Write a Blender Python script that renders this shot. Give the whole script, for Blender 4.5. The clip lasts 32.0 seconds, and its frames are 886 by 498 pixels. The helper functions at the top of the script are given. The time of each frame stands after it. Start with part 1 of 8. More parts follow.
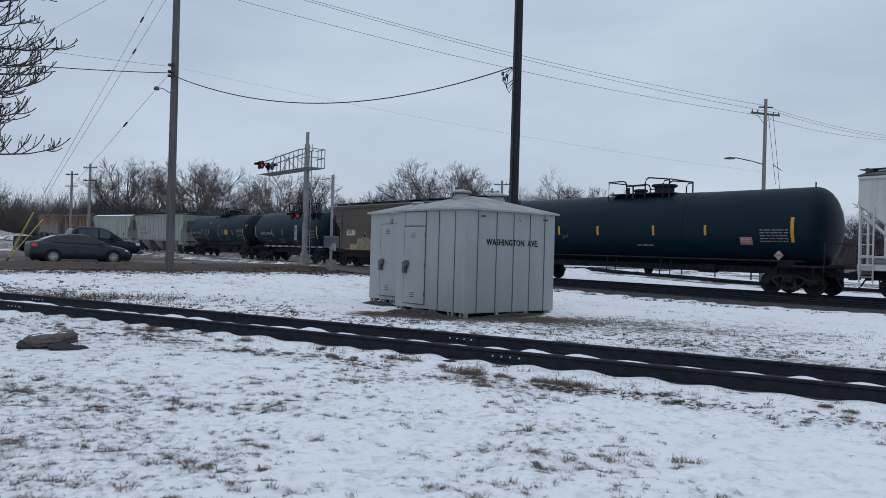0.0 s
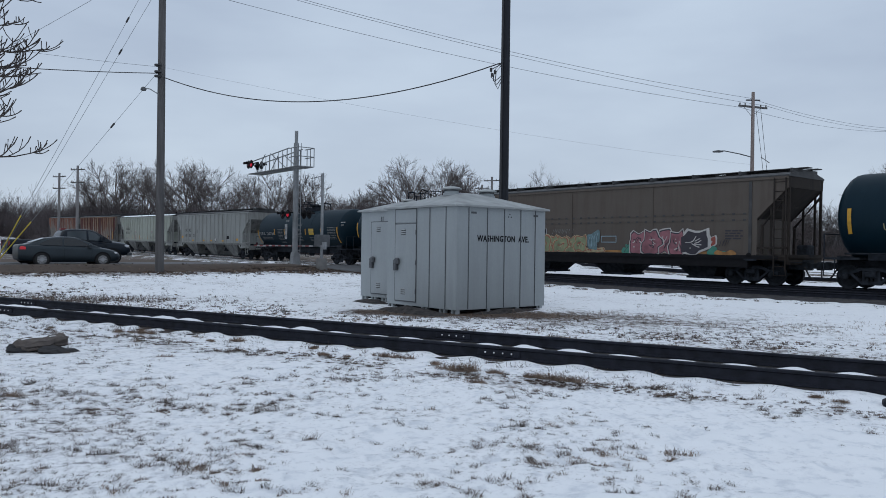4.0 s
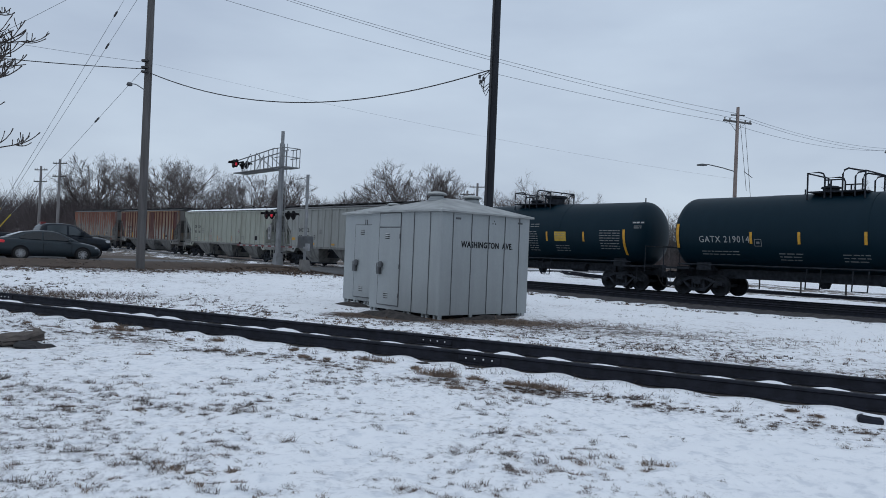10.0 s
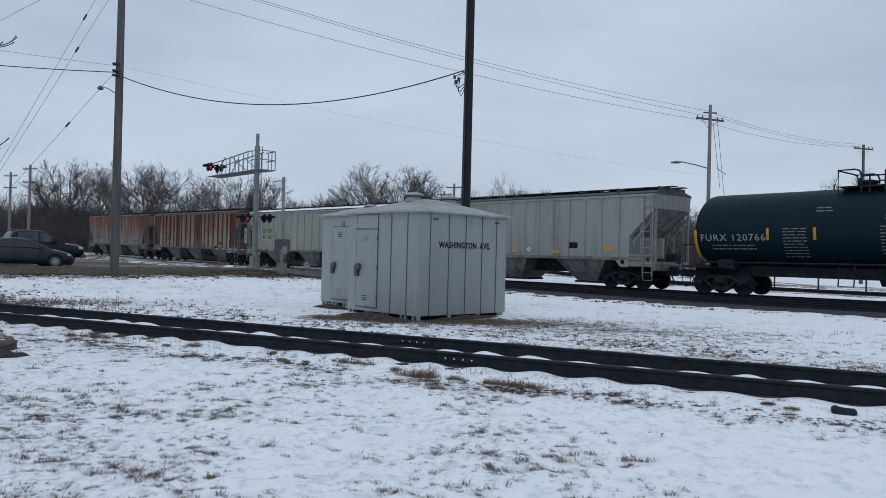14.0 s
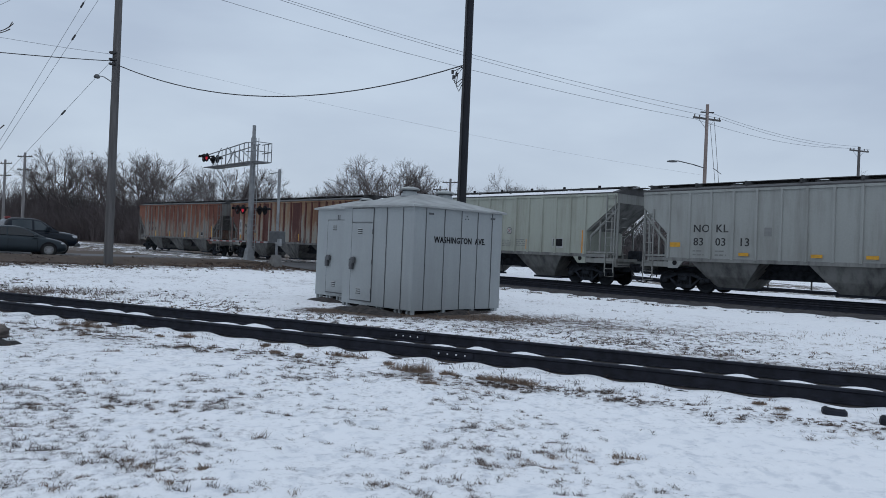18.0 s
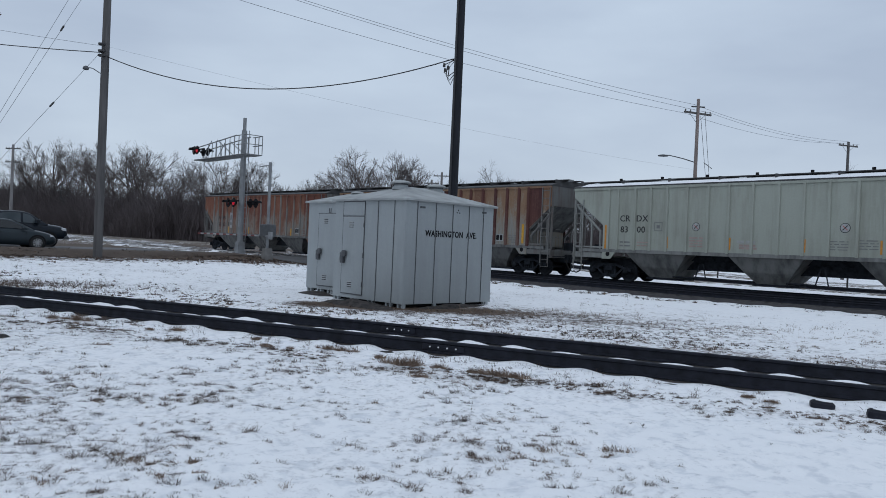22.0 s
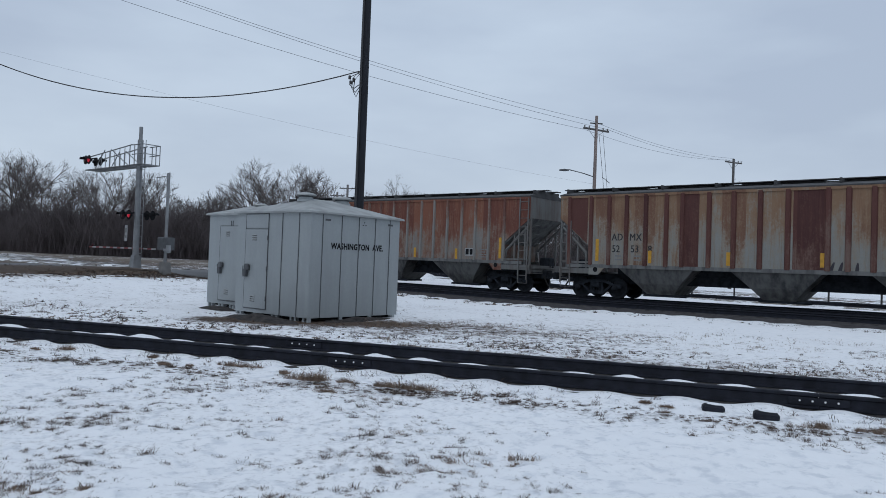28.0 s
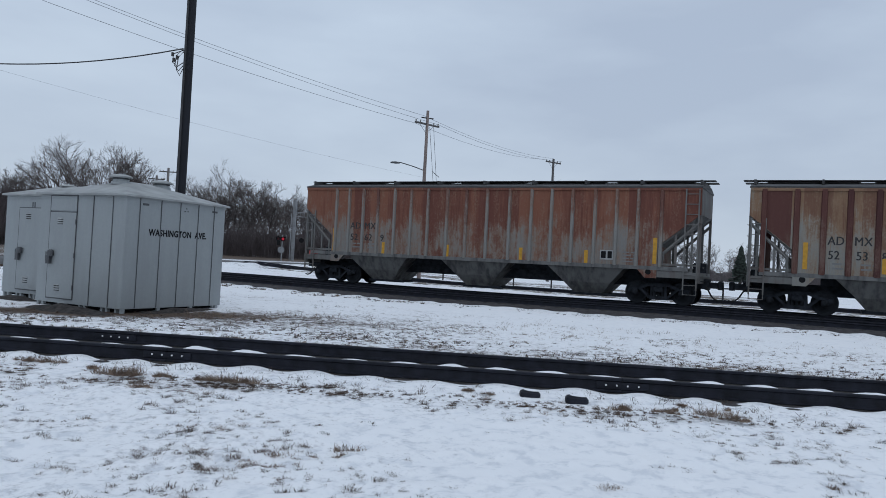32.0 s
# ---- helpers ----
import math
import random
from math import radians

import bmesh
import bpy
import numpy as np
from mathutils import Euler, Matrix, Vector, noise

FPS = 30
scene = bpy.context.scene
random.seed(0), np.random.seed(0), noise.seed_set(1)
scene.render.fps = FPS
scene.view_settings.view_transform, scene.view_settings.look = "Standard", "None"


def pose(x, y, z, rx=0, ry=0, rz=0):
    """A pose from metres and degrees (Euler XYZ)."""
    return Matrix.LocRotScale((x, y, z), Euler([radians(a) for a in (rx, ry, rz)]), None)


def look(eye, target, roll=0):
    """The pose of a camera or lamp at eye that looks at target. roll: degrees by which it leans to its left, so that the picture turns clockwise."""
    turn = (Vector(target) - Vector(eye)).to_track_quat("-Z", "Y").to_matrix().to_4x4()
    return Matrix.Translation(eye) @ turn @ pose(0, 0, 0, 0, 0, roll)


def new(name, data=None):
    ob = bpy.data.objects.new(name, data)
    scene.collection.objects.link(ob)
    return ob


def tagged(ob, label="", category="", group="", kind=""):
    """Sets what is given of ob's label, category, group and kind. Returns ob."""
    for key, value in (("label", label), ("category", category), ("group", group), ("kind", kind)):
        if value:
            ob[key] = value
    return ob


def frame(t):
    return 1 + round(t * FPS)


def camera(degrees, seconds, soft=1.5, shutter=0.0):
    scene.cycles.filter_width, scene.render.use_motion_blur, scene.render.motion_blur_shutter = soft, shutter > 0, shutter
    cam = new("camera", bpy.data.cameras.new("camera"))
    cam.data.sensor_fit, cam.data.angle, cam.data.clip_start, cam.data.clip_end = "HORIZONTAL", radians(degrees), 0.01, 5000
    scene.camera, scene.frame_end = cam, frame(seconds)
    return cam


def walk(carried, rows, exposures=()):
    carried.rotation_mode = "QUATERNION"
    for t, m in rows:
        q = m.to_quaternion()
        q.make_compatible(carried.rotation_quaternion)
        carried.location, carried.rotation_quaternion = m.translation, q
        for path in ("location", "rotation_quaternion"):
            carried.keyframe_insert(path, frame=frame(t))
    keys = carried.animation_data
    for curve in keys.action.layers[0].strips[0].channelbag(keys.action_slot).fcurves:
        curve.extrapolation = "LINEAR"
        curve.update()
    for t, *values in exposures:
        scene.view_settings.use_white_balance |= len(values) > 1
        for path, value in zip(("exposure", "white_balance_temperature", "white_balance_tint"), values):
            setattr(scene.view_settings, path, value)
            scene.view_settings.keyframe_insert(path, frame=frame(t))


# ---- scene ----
cam = camera(61.11, 32.0, soft=0.6)
EYE = (0, 0, 1.6)
PATH = [
    (0, pose(*EYE, 90.19, -1.62, 0.01)),
    (0.5, pose(*EYE, 89.80, -1.71, 0.06)),
    (1, pose(*EYE, 89.32, -1.56, -0.21)),
    (1.5, pose(*EYE, 89.36, -1.18, -0.31)),
    (2, pose(*EYE, 89.77, -0.92, -0.28)),
    (2.5, pose(*EYE, 90.09, -0.85, -0.26)),
    (3, pose(*EYE, 90.20, -0.78, -0.43)),
    (3.5, pose(*EYE, 90.11, -0.72, -0.65)),
    (5.5, pose(*EYE, 89.29, -1.25, -0.47)),
    (6, pose(*EYE, 88.89, -1.91, -0.47)),
    (6.5, pose(*EYE, 88.64, -2.30, -0.63)),
    (7, pose(*EYE, 88.99, -2.32, -0.69)),
    (7.5, pose(*EYE, 89.50, -2.21, -0.76)),
    (8, pose(*EYE, 89.72, -2.00, -0.94)),
    (8.5, pose(*EYE, 89.83, -2.08, -1.11)),
    (9, pose(*EYE, 89.94, -2.23, -1.29)),
    (9.5, pose(*EYE, 90.16, -2.33, -1.57)),
    (10, pose(*EYE, 90.40, -2.38, -1.93)),
    (10.5, pose(*EYE, 90.57, -2.31, -2.32)),
    (11, pose(*EYE, 90.55, -2.08, -2.51)),
    (11.5, pose(*EYE, 90.52, -1.82, -2.48)),
    (12, pose(*EYE, 90.42, -1.74, -2.73)),
    (12.5, pose(*EYE, 90.35, -1.61, -3.07)),
    (13, pose(*EYE, 90.35, -1.55, -3.21)),
    (13.5, pose(*EYE, 90.42, -1.44, -3.38)),
    (14, pose(*EYE, 90.50, -1.45, -3.62)),
    (14.5, pose(*EYE, 90.55, -1.43, -3.77)),
    (16.5, pose(*EYE, 89.97, -1.83, -3.69)),
    (17, pose(*EYE, 90.19, -2.17, -3.56)),
    (17.5, pose(*EYE, 90.32, -2.28, -3.70)),
    (18, pose(*EYE, 90.13, -2.40, -4.00)),
    (18.5, pose(*EYE, 90.12, -2.37, -3.96)),
    (19, pose(*EYE, 89.87, -2.15, -3.65)),
    (19.5, pose(*EYE, 89.31, -1.97, -3.65)),
    (20, pose(*EYE, 89.01, -1.88, -3.73)),
    (20.5, pose(*EYE, 89.01, -1.97, -3.91)),
    (21, pose(*EYE, 89.20, -2.16, -4.18)),
    (21.5, pose(*EYE, 89.43, -2.40, -4.39)),
    (22, pose(*EYE, 89.67, -2.52, -4.67)),
    (22.5, pose(*EYE, 89.82, -2.44, -5.02)),
    (23, pose(*EYE, 89.97, -2.44, -5.45)),
    (23.5, pose(*EYE, 90.24, -2.34, -5.94)),
    (24, pose(*EYE, 90.45, -2.35, -6.34)),
    (24.5, pose(*EYE, 90.61, -2.39, -6.72)),
    (26.5, pose(*EYE, 90.83, -2.46, -8.92)),
    (27, pose(*EYE, 91.03, -2.46, -10.01)),
    (27.5, pose(*EYE, 90.97, -2.26, -10.96)),
    (28, pose(*EYE, 90.93, -2.22, -11.81)),
    (28.5, pose(*EYE, 90.74, -2.42, -12.61)),
    (29, pose(*EYE, 90.52, -2.68, -13.51)),
    (29.5, pose(*EYE, 90.43, -2.81, -14.63)),
    (30, pose(*EYE, 90.27, -2.92, -16.20)),
    (30.5, pose(*EYE, 90.24, -2.98, -17.73)),
    (31, pose(*EYE, 90.43, -3.22, -19.79)),
    (31.5, pose(*EYE, 90.67, -3.33, -22.33)),
    (32, pose(*EYE, 90.85, -3.16, -24.78)),
]
walk(cam, PATH)

# ---- world and sun ----
world = bpy.data.worlds.new("overcast_sky")
scene.world = world
world.use_nodes = True
wn, wl = world.node_tree.nodes, world.node_tree.links
wn.clear()
w_out = wn.new("ShaderNodeOutputWorld")
w_bg = wn.new("ShaderNodeBackground")
w_sky = wn.new("ShaderNodeTexSky")
w_sky.sky_type, w_sky.sun_disc = "NISHITA", False
w_sky.sun_elevation, w_sky.sun_rotation = radians(28), radians(200)
w_skyd = wn.new("ShaderNodeVectorMath")
w_skyd.operation = "SCALE"
w_skyd.inputs["Scale"].default_value = 0.1
wl.new(w_sky.outputs["Color"], w_skyd.inputs[0])
w_co = wn.new("ShaderNodeTexCoord")
w_map = wn.new("ShaderNodeMapping")
w_map.inputs["Scale"].default_value = (1.0, 1.0, 3.2)
wl.new(w_co.outputs["Generated"], w_map.inputs["Vector"])
w_no = wn.new("ShaderNodeTexNoise")
w_no.inputs["Scale"].default_value, w_no.inputs["Detail"].default_value = 2.2, 5.0
wl.new(w_map.outputs["Vector"], w_no.inputs["Vector"])
w_sep = wn.new("ShaderNodeSeparateXYZ")
wl.new(w_co.outputs["Generated"], w_sep.inputs["Vector"])
w_grad = wn.new("ShaderNodeValToRGB")
e = w_grad.color_ramp.elements
e[0].position, e[0].color = 0.0, (0.50, 0.58, 0.69, 1)
e[1].position, e[1].color = 1.0, (0.54, 0.62, 0.735, 1)
k = e.new(0.30)
k.color = (0.485, 0.575, 0.705, 1)
wl.new(w_sep.outputs["Z"], w_grad.inputs["Fac"])
w_cl = wn.new("ShaderNodeValToRGB")
e = w_cl.color_ramp.elements
e[0].position, e[0].color = 0.33, (0.84, 0.85, 0.88, 1)
e[1].position, e[1].color = 0.68, (1.10, 1.10, 1.08, 1)
wl.new(w_no.outputs["Fac"], w_cl.inputs["Fac"])
w_mul = wn.new("ShaderNodeMix")
w_mul.data_type, w_mul.blend_type = "RGBA", "MULTIPLY"
w_mul.inputs["Factor"].default_value = 1.0
wl.new(w_grad.outputs["Color"], w_mul.inputs["A"])
wl.new(w_cl.outputs["Color"], w_mul.inputs["B"])
w_mix = wn.new("ShaderNodeMix")
w_mix.data_type = "RGBA"
w_mix.inputs["Factor"].default_value = 0.95
wl.new(w_skyd.outputs["Vector"], w_mix.inputs["A"])
wl.new(w_mul.outputs["Result"], w_mix.inputs["B"])
wl.new(w_mix.outputs["Result"], w_bg.inputs["Color"])
w_bg.inputs["Strength"].default_value = 1.0
wl.new(w_bg.outputs["Background"], w_out.inputs["Surface"])

sun = new("sun", bpy.data.lights.new("sun", "SUN"))
sun.data.energy, sun.data.angle, sun.data.color = 0.25, radians(40), (1.0, 0.97, 0.93)
sun.matrix_world = look((0, 0, 60), (12, 30, 0))
scene.view_settings.exposure = 0.055


# ---- materials ----
def material(name, color, rough=0.6, metal=0.0, vary=0.15, scale=4.0, bump=0.0, bump_scale=30.0, color2=None, stretch=(1, 1, 1), emit=0.0, spec=0.5, island=0.0):
    m = bpy.data.materials.new(name)
    m.use_nodes = True
    n, l = m.node_tree.nodes, m.node_tree.links
    b = n["Principled BSDF"]
    b.inputs["Roughness"].default_value, b.inputs["Metallic"].default_value = rough, metal
    b.inputs["Specular IOR Level"].default_value = spec
    co = n.new("ShaderNodeTexCoord")
    mp = n.new("ShaderNodeMapping")
    mp.inputs["Scale"].default_value = stretch
    l.new(co.outputs["Object"], mp.inputs["Vector"])
    no = n.new("ShaderNodeTexNoise")
    no.inputs["Scale"].default_value, no.inputs["Detail"].default_value = scale, 6.0
    l.new(mp.outputs["Vector"], no.inputs["Vector"])
    ra = n.new("ShaderNodeValToRGB")
    c = np.array(color)
    c2 = np.array(color2) if color2 else np.clip(c * (1 + vary), 0, 1)
    ra.color_ramp.elements[0].position, ra.color_ramp.elements[0].color = 0.32, (*(c * (1 - vary)), 1)
    ra.color_ramp.elements[1].position, ra.color_ramp.elements[1].color = 0.68, (*c2, 1)
    l.new(no.outputs["Fac"], ra.inputs["Fac"])
    last = ra.outputs["Color"]
    if island:
        ge = n.new("ShaderNodeNewGeometry")
        mr = n.new("ShaderNodeMapRange")
        mr.inputs["To Min"].default_value, mr.inputs["To Max"].default_value = 1 - island, 1 + island
        l.new(ge.outputs["Random Per Island"], mr.inputs["Value"])
        mu = n.new("ShaderNodeVectorMath")
        mu.operation = "SCALE"
        l.new(last, mu.inputs[0])
        l.new(mr.outputs["Result"], mu.inputs["Scale"])
        last = mu.outputs["Vector"]
    l.new(last, b.inputs["Base Color"])
    if bump:
        n2 = n.new("ShaderNodeTexNoise")
        n2.inputs["Scale"].default_value, n2.inputs["Detail"].default_value = bump_scale, 4.0
        l.new(mp.outputs["Vector"], n2.inputs["Vector"])
        bu = n.new("ShaderNodeBump")
        bu.inputs["Strength"].default_value, bu.inputs["Distance"].default_value = bump, 0.02
        l.new(n2.outputs["Fac"], bu.inputs["Height"])
        l.new(bu.outputs["Normal"], b.inputs["Normal"])
    if emit:
        b.inputs["Emission Color"].default_value = (*color, 1)
        b.inputs["Emission Strength"].default_value = emit
    return m


def noise_node(n, l, vec, scale, detail=5.0, rough=0.55):
    k = n.new("ShaderNodeTexNoise")
    k.inputs["Scale"].default_value, k.inputs["Detail"].default_value, k.inputs["Roughness"].default_value = scale, detail, rough
    l.new(vec, k.inputs["Vector"])
    return k.outputs["Fac"]


def step_node(n, l, fac, lo, hi):
    k = n.new("ShaderNodeMapRange")
    k.interpolation_type = "SMOOTHSTEP"
    k.inputs["From Min"].default_value, k.inputs["From Max"].default_value = lo, hi
    l.new(fac, k.inputs["Value"])
    return k.outputs["Result"]


def mix_node(n, l, fac, a, b):
    k = n.new("ShaderNodeMix")
    k.data_type = "RGBA"
    l.new(fac, k.inputs["Factor"])
    for key, v in (("A", a), ("B", b)):
        if isinstance(v, tuple):
            k.inputs[key].default_value = (*v, 1)
        else:
            l.new(v, k.inputs[key])
    return k.outputs["Result"]


def math_node(n, l, op, a, b):
    k = n.new("ShaderNodeMath")
    k.operation = op
    for i, v in enumerate((a, b)):
        if isinstance(v, (int, float)):
            k.inputs[i].default_value = v
        else:
            l.new(v, k.inputs[i])
    return k.outputs["Value"]


def rusted(name, paint, rust, dark, tan, top, seed, amount=0.5):
    """Old car paint that flakes to rust from the eaves down, more on some panels than on others."""
    m = bpy.data.materials.new(name)
    m.use_nodes = True
    n, l = m.node_tree.nodes, m.node_tree.links
    b = n["Principled BSDF"]
    b.inputs["Roughness"].default_value = 0.8
    b.inputs["Specular IOR Level"].default_value = 0.25
    co = n.new("ShaderNodeTexCoord")

    def field(scale, size, detail, rough, shift):
        mp = n.new("ShaderNodeMapping")
        mp.inputs["Location"].default_value = (seed * shift, shift, seed)
        mp.inputs["Scale"].default_value = scale
        l.new(co.outputs["Object"], mp.inputs["Vector"])
        return noise_node(n, l, mp.outputs["Vector"], size, detail, rough)

    def less(v, by, gain):
        return math_node(n, l, "MULTIPLY", math_node(n, l, "SUBTRACT", v, by), gain)

    streak = field((1.0, 1.0, 0.13), 4.2, 6.0, 0.7, 1.0)
    run = field((1.0, 1.0, 0.05), 13.0, 5.0, 0.7, 2.0)
    patch = field((1.0, 1.0, 0.6), 1.05, 6.0, 0.7, 3.0)
    flake = field((1.0, 1.0, 0.75), 15.0, 6.0, 0.75, 4.0)
    grain = field((1.0, 1.0, 1.0), 60.0, 4.0, 0.7, 5.0)
    se = n.new("ShaderNodeSeparateXYZ")
    l.new(co.outputs["Object"], se.inputs["Vector"])
    # each panel between two ribs has rusted by its own amount
    wn = n.new("ShaderNodeTexWhiteNoise")
    wn.noise_dimensions = "1D"
    l.new(math_node(n, l, "FLOOR", math_node(n, l, "ADD", math_node(n, l, "MULTIPLY", se.outputs["X"], 1.09), seed * 7.0), 0.0), wn.inputs["W"])
    panel = wn.outputs["Value"]
    high = step_node(n, l, se.outputs["Z"], top - 2.75, top + 0.1)
    f = math_node(n, l, "ADD", math_node(n, l, "MULTIPLY", high, 0.46), less(panel, 0.5, 0.26))
    f = math_node(n, l, "ADD", f, less(streak, 0.5, 0.85))
    f = math_node(n, l, "ADD", f, less(run, 0.5, 0.30))
    f = math_node(n, l, "ADD", f, less(patch, 0.5, 1.15))
    f = math_node(n, l, "ADD", f, less(flake, 0.5, 0.62))
    cut = 0.76 - amount
    halo = step_node(n, l, f, cut - 0.36, cut + 0.05)
    core = math_node(n, l, "MULTIPLY", step_node(n, l, f, cut - 0.13, cut + 0.16), 0.93)
    c1 = mix_node(n, l, flake, tuple(np.array(paint) * 0.80), tuple(np.clip(np.array(paint) * 1.18, 0, 1)))
    c1 = mix_node(n, l, math_node(n, l, "MULTIPLY", step_node(n, l, run, 0.50, 0.66), 0.55), c1, tuple(np.array(tan) * 0.8))
    deep = math_node(n, l, "ADD", math_node(n, l, "MULTIPLY", run, 0.45), math_node(n, l, "ADD", math_node(n, l, "MULTIPLY", patch, 0.3), math_node(n, l, "MULTIPLY", panel, 0.3)))
    c2 = mix_node(n, l, step_node(n, l, deep, 0.47, 0.64), rust, dark)
    c2 = mix_node(n, l, math_node(n, l, "MULTIPLY", step_node(n, l, math_node(n, l, "ADD", math_node(n, l, "MULTIPLY", flake, 0.5), math_node(n, l, "MULTIPLY", streak, 0.5)), 0.50, 0.64), 0.6), c2, tan)
    col = mix_node(n, l, core, mix_node(n, l, math_node(n, l, "MULTIPLY", halo, 0.6), c1, tan), c2)
    l.new(mix_node(n, l, math_node(n, l, "MULTIPLY", step_node(n, l, grain, 0.35, 0.75), 0.22), col, dark), b.inputs["Base Color"])
    bu = n.new("ShaderNodeBump")
    bu.inputs["Strength"].default_value, bu.inputs["Distance"].default_value = 0.35, 0.012
    l.new(flake, bu.inputs["Height"])
    l.new(bu.outputs["Normal"], b.inputs["Normal"])
    return m


def streaked(name, paint, grime, amount=0.35, rough=0.65, scale=2.0, seed=0.0, spec=0.5):
    """Paint with faint grime that runs downwards."""
    m = bpy.data.materials.new(name)
    m.use_nodes = True
    n, l = m.node_tree.nodes, m.node_tree.links
    b = n["Principled BSDF"]
    b.inputs["Specular IOR Level"].default_value = spec
    b.inputs["Roughness"].default_value = rough
    co = n.new("ShaderNodeTexCoord")
    mp = n.new("ShaderNodeMapping")
    mp.inputs["Location"].default_value = (seed, seed, 0)
    mp.inputs["Scale"].default_value = (1, 1, 0.12)
    l.new(co.outputs["Object"], mp.inputs["Vector"])
    streak = noise_node(n, l, mp.outputs["Vector"], scale * 3, 6.0, 0.6)
    blot = noise_node(n, l, co.outputs["Object"], scale * 0.5, 5.0)
    grain = noise_node(n, l, co.outputs["Object"], 14.0, 6.0, 0.7)
    f = math_node(n, l, "ADD", math_node(n, l, "MULTIPLY", streak, 0.6), math_node(n, l, "MULTIPLY", blot, 0.4))
    f = math_node(n, l, "MULTIPLY", step_node(n, l, f, 0.42, 0.68), amount)
    c1 = mix_node(n, l, grain, tuple(np.array(paint) * 0.88), tuple(np.clip(np.array(paint) * 1.1, 0, 1)))
    l.new(mix_node(n, l, f, c1, grime), b.inputs["Base Color"])
    return m


M = {}
M["steel"] = material("rail_steel", (0.0150, 0.0168, 0.0250), 0.7, 0.0, 0.4, 6, 0.3, 40, spec=0.25)
M["tie"] = material("old_tie_wood", (0.028, 0.025, 0.025), 0.9, 0, 0.4, 3, 0.5, 30)
M["bolt"] = material("frosted_bolt", (0.8, 0.8, 0.82), 0.7)
M["truck"] = material("grimy_cast_steel", (0.024, 0.028, 0.035), 0.85, 0, 0.45, 5, 0.3, 20, spec=0.15)
M["wheel"] = material("wheel_steel", (0.0170, 0.0200, 0.0250), 0.75, 0.0, 0.4, 4, spec=0.2)
M["tank"] = streaked("black_tank_paint", (0.0032, 0.0165, 0.0268), (0.0065, 0.0225, 0.0345), 0.5, 0.5, 0.8, spec=0.14)
M["tank_two"] = streaked("dark_blue_black_tank_paint", (0.0030, 0.0165, 0.0270), (0.0062, 0.0225, 0.0350), 0.5, 0.5, 0.8, 5, spec=0.14)
M["hop_grey"] = streaked("pale_grey_hopper_paint", (0.30, 0.315, 0.305), (0.165, 0.165, 0.152), 0.6, 0.7, 1.0, 2)
M["hop_green"] = streaked("grey_green_hopper_paint", (0.345, 0.37, 0.325), (0.19, 0.19, 0.155), 0.55, 0.7, 1.0, 8)
M["hop_brown"] = streaked("brown_hopper_paint", (0.10, 0.082, 0.068), (0.07, 0.05, 0.04), 0.6, 0.75, 1.0, 4)
M["hop_rust_a"] = rusted("tan_stained_hopper_paint", (0.27, 0.28, 0.265), (0.245, 0.148, 0.090), (0.170, 0.085, 0.056), (0.285, 0.205, 0.135), 4.45, 3.0, 0.56)
M["hop_rust_b"] = rusted("red_rusted_hopper_paint", (0.235, 0.240, 0.232), (0.225, 0.088, 0.055), (0.140, 0.047, 0.035), (0.255, 0.165, 0.110), 4.45, 11.0, 0.66)
M["rib_rust_a"] = rusted("maroon_rusted_rib_paint", (0.185, 0.130, 0.112), (0.108, 0.044, 0.038), (0.070, 0.028, 0.027), (0.150, 0.078, 0.060), 4.45, 7.0, 0.80)
M["rib_rust_b"] = rusted("red_rusted_rib_paint", (0.25, 0.255, 0.245), (0.175, 0.082, 0.06), (0.13, 0.055, 0.044), (0.26, 0.205, 0.165), 4.45, 17.0, 0.38)
M["trim_rust"] = streaked("dark_weathered_trim", (0.165, 0.168, 0.165), (0.09, 0.055, 0.042), 0.6, 0.8, 1.5, 3)
M["trim_grey"] = streaked("weathered_grey_trim", (0.26, 0.27, 0.26), (0.14, 0.13, 0.12), 0.7, 0.8, 1.5, 3)
M["hop_white"] = streaked("white_hopper_paint", (0.55, 0.56, 0.55), (0.3, 0.29, 0.27), 0.4, 0.65, 1.0, 6)
M["dirty"] = streaked("dirty_underside_paint", (0.19, 0.192, 0.190), (0.038, 0.039, 0.042), 0.8, 0.85, 1.3, 4.0, spec=0.2)
M["low_grey"] = streaked("sooty_grey_underside_paint", (0.235, 0.24, 0.235), (0.045, 0.046, 0.048), 0.75, 0.8, 0.9, 9.0, spec=0.2)
M["placard"] = material("amber_placard", (0.52, 0.34, 0.04), 0.6, 0, 0.15, 6)
M["brown_grime"] = streaked("grimy_brown_end_paint", (0.0372, 0.0304, 0.0267), (0.0182, 0.0168, 0.0168), 0.7, 0.85, 1.2, 6.0, spec=0.2)
M["roofdark"] = material("dark_roof_metal", (0.05, 0.05, 0.052), 0.7, 0, 0.3, 2)
M["yellow"] = material("reflective_yellow", (0.56, 0.29, 0.022), 0.5, 0, 0.15, 8)
M["orange"] = material("reflective_orange", (0.6, 0.25, 0.03), 0.5, 0, 0.15, 8)
M["stencil_dark"] = material("dark_stencil_paint", (0.03, 0.03, 0.032), 0.7)
M["stencil_white"] = material("white_stencil_paint", (0.36, 0.37, 0.37), 0.7)
M["stencil_dim"] = material("faded_stencil_paint", (0.19, 0.195, 0.195), 0.7)
M["faint_red"] = material("worn_red_print", (0.36, 0.27, 0.25), 0.7)
M["stencil_red"] = material("faded_red_paint", (0.42, 0.16, 0.15), 0.7)
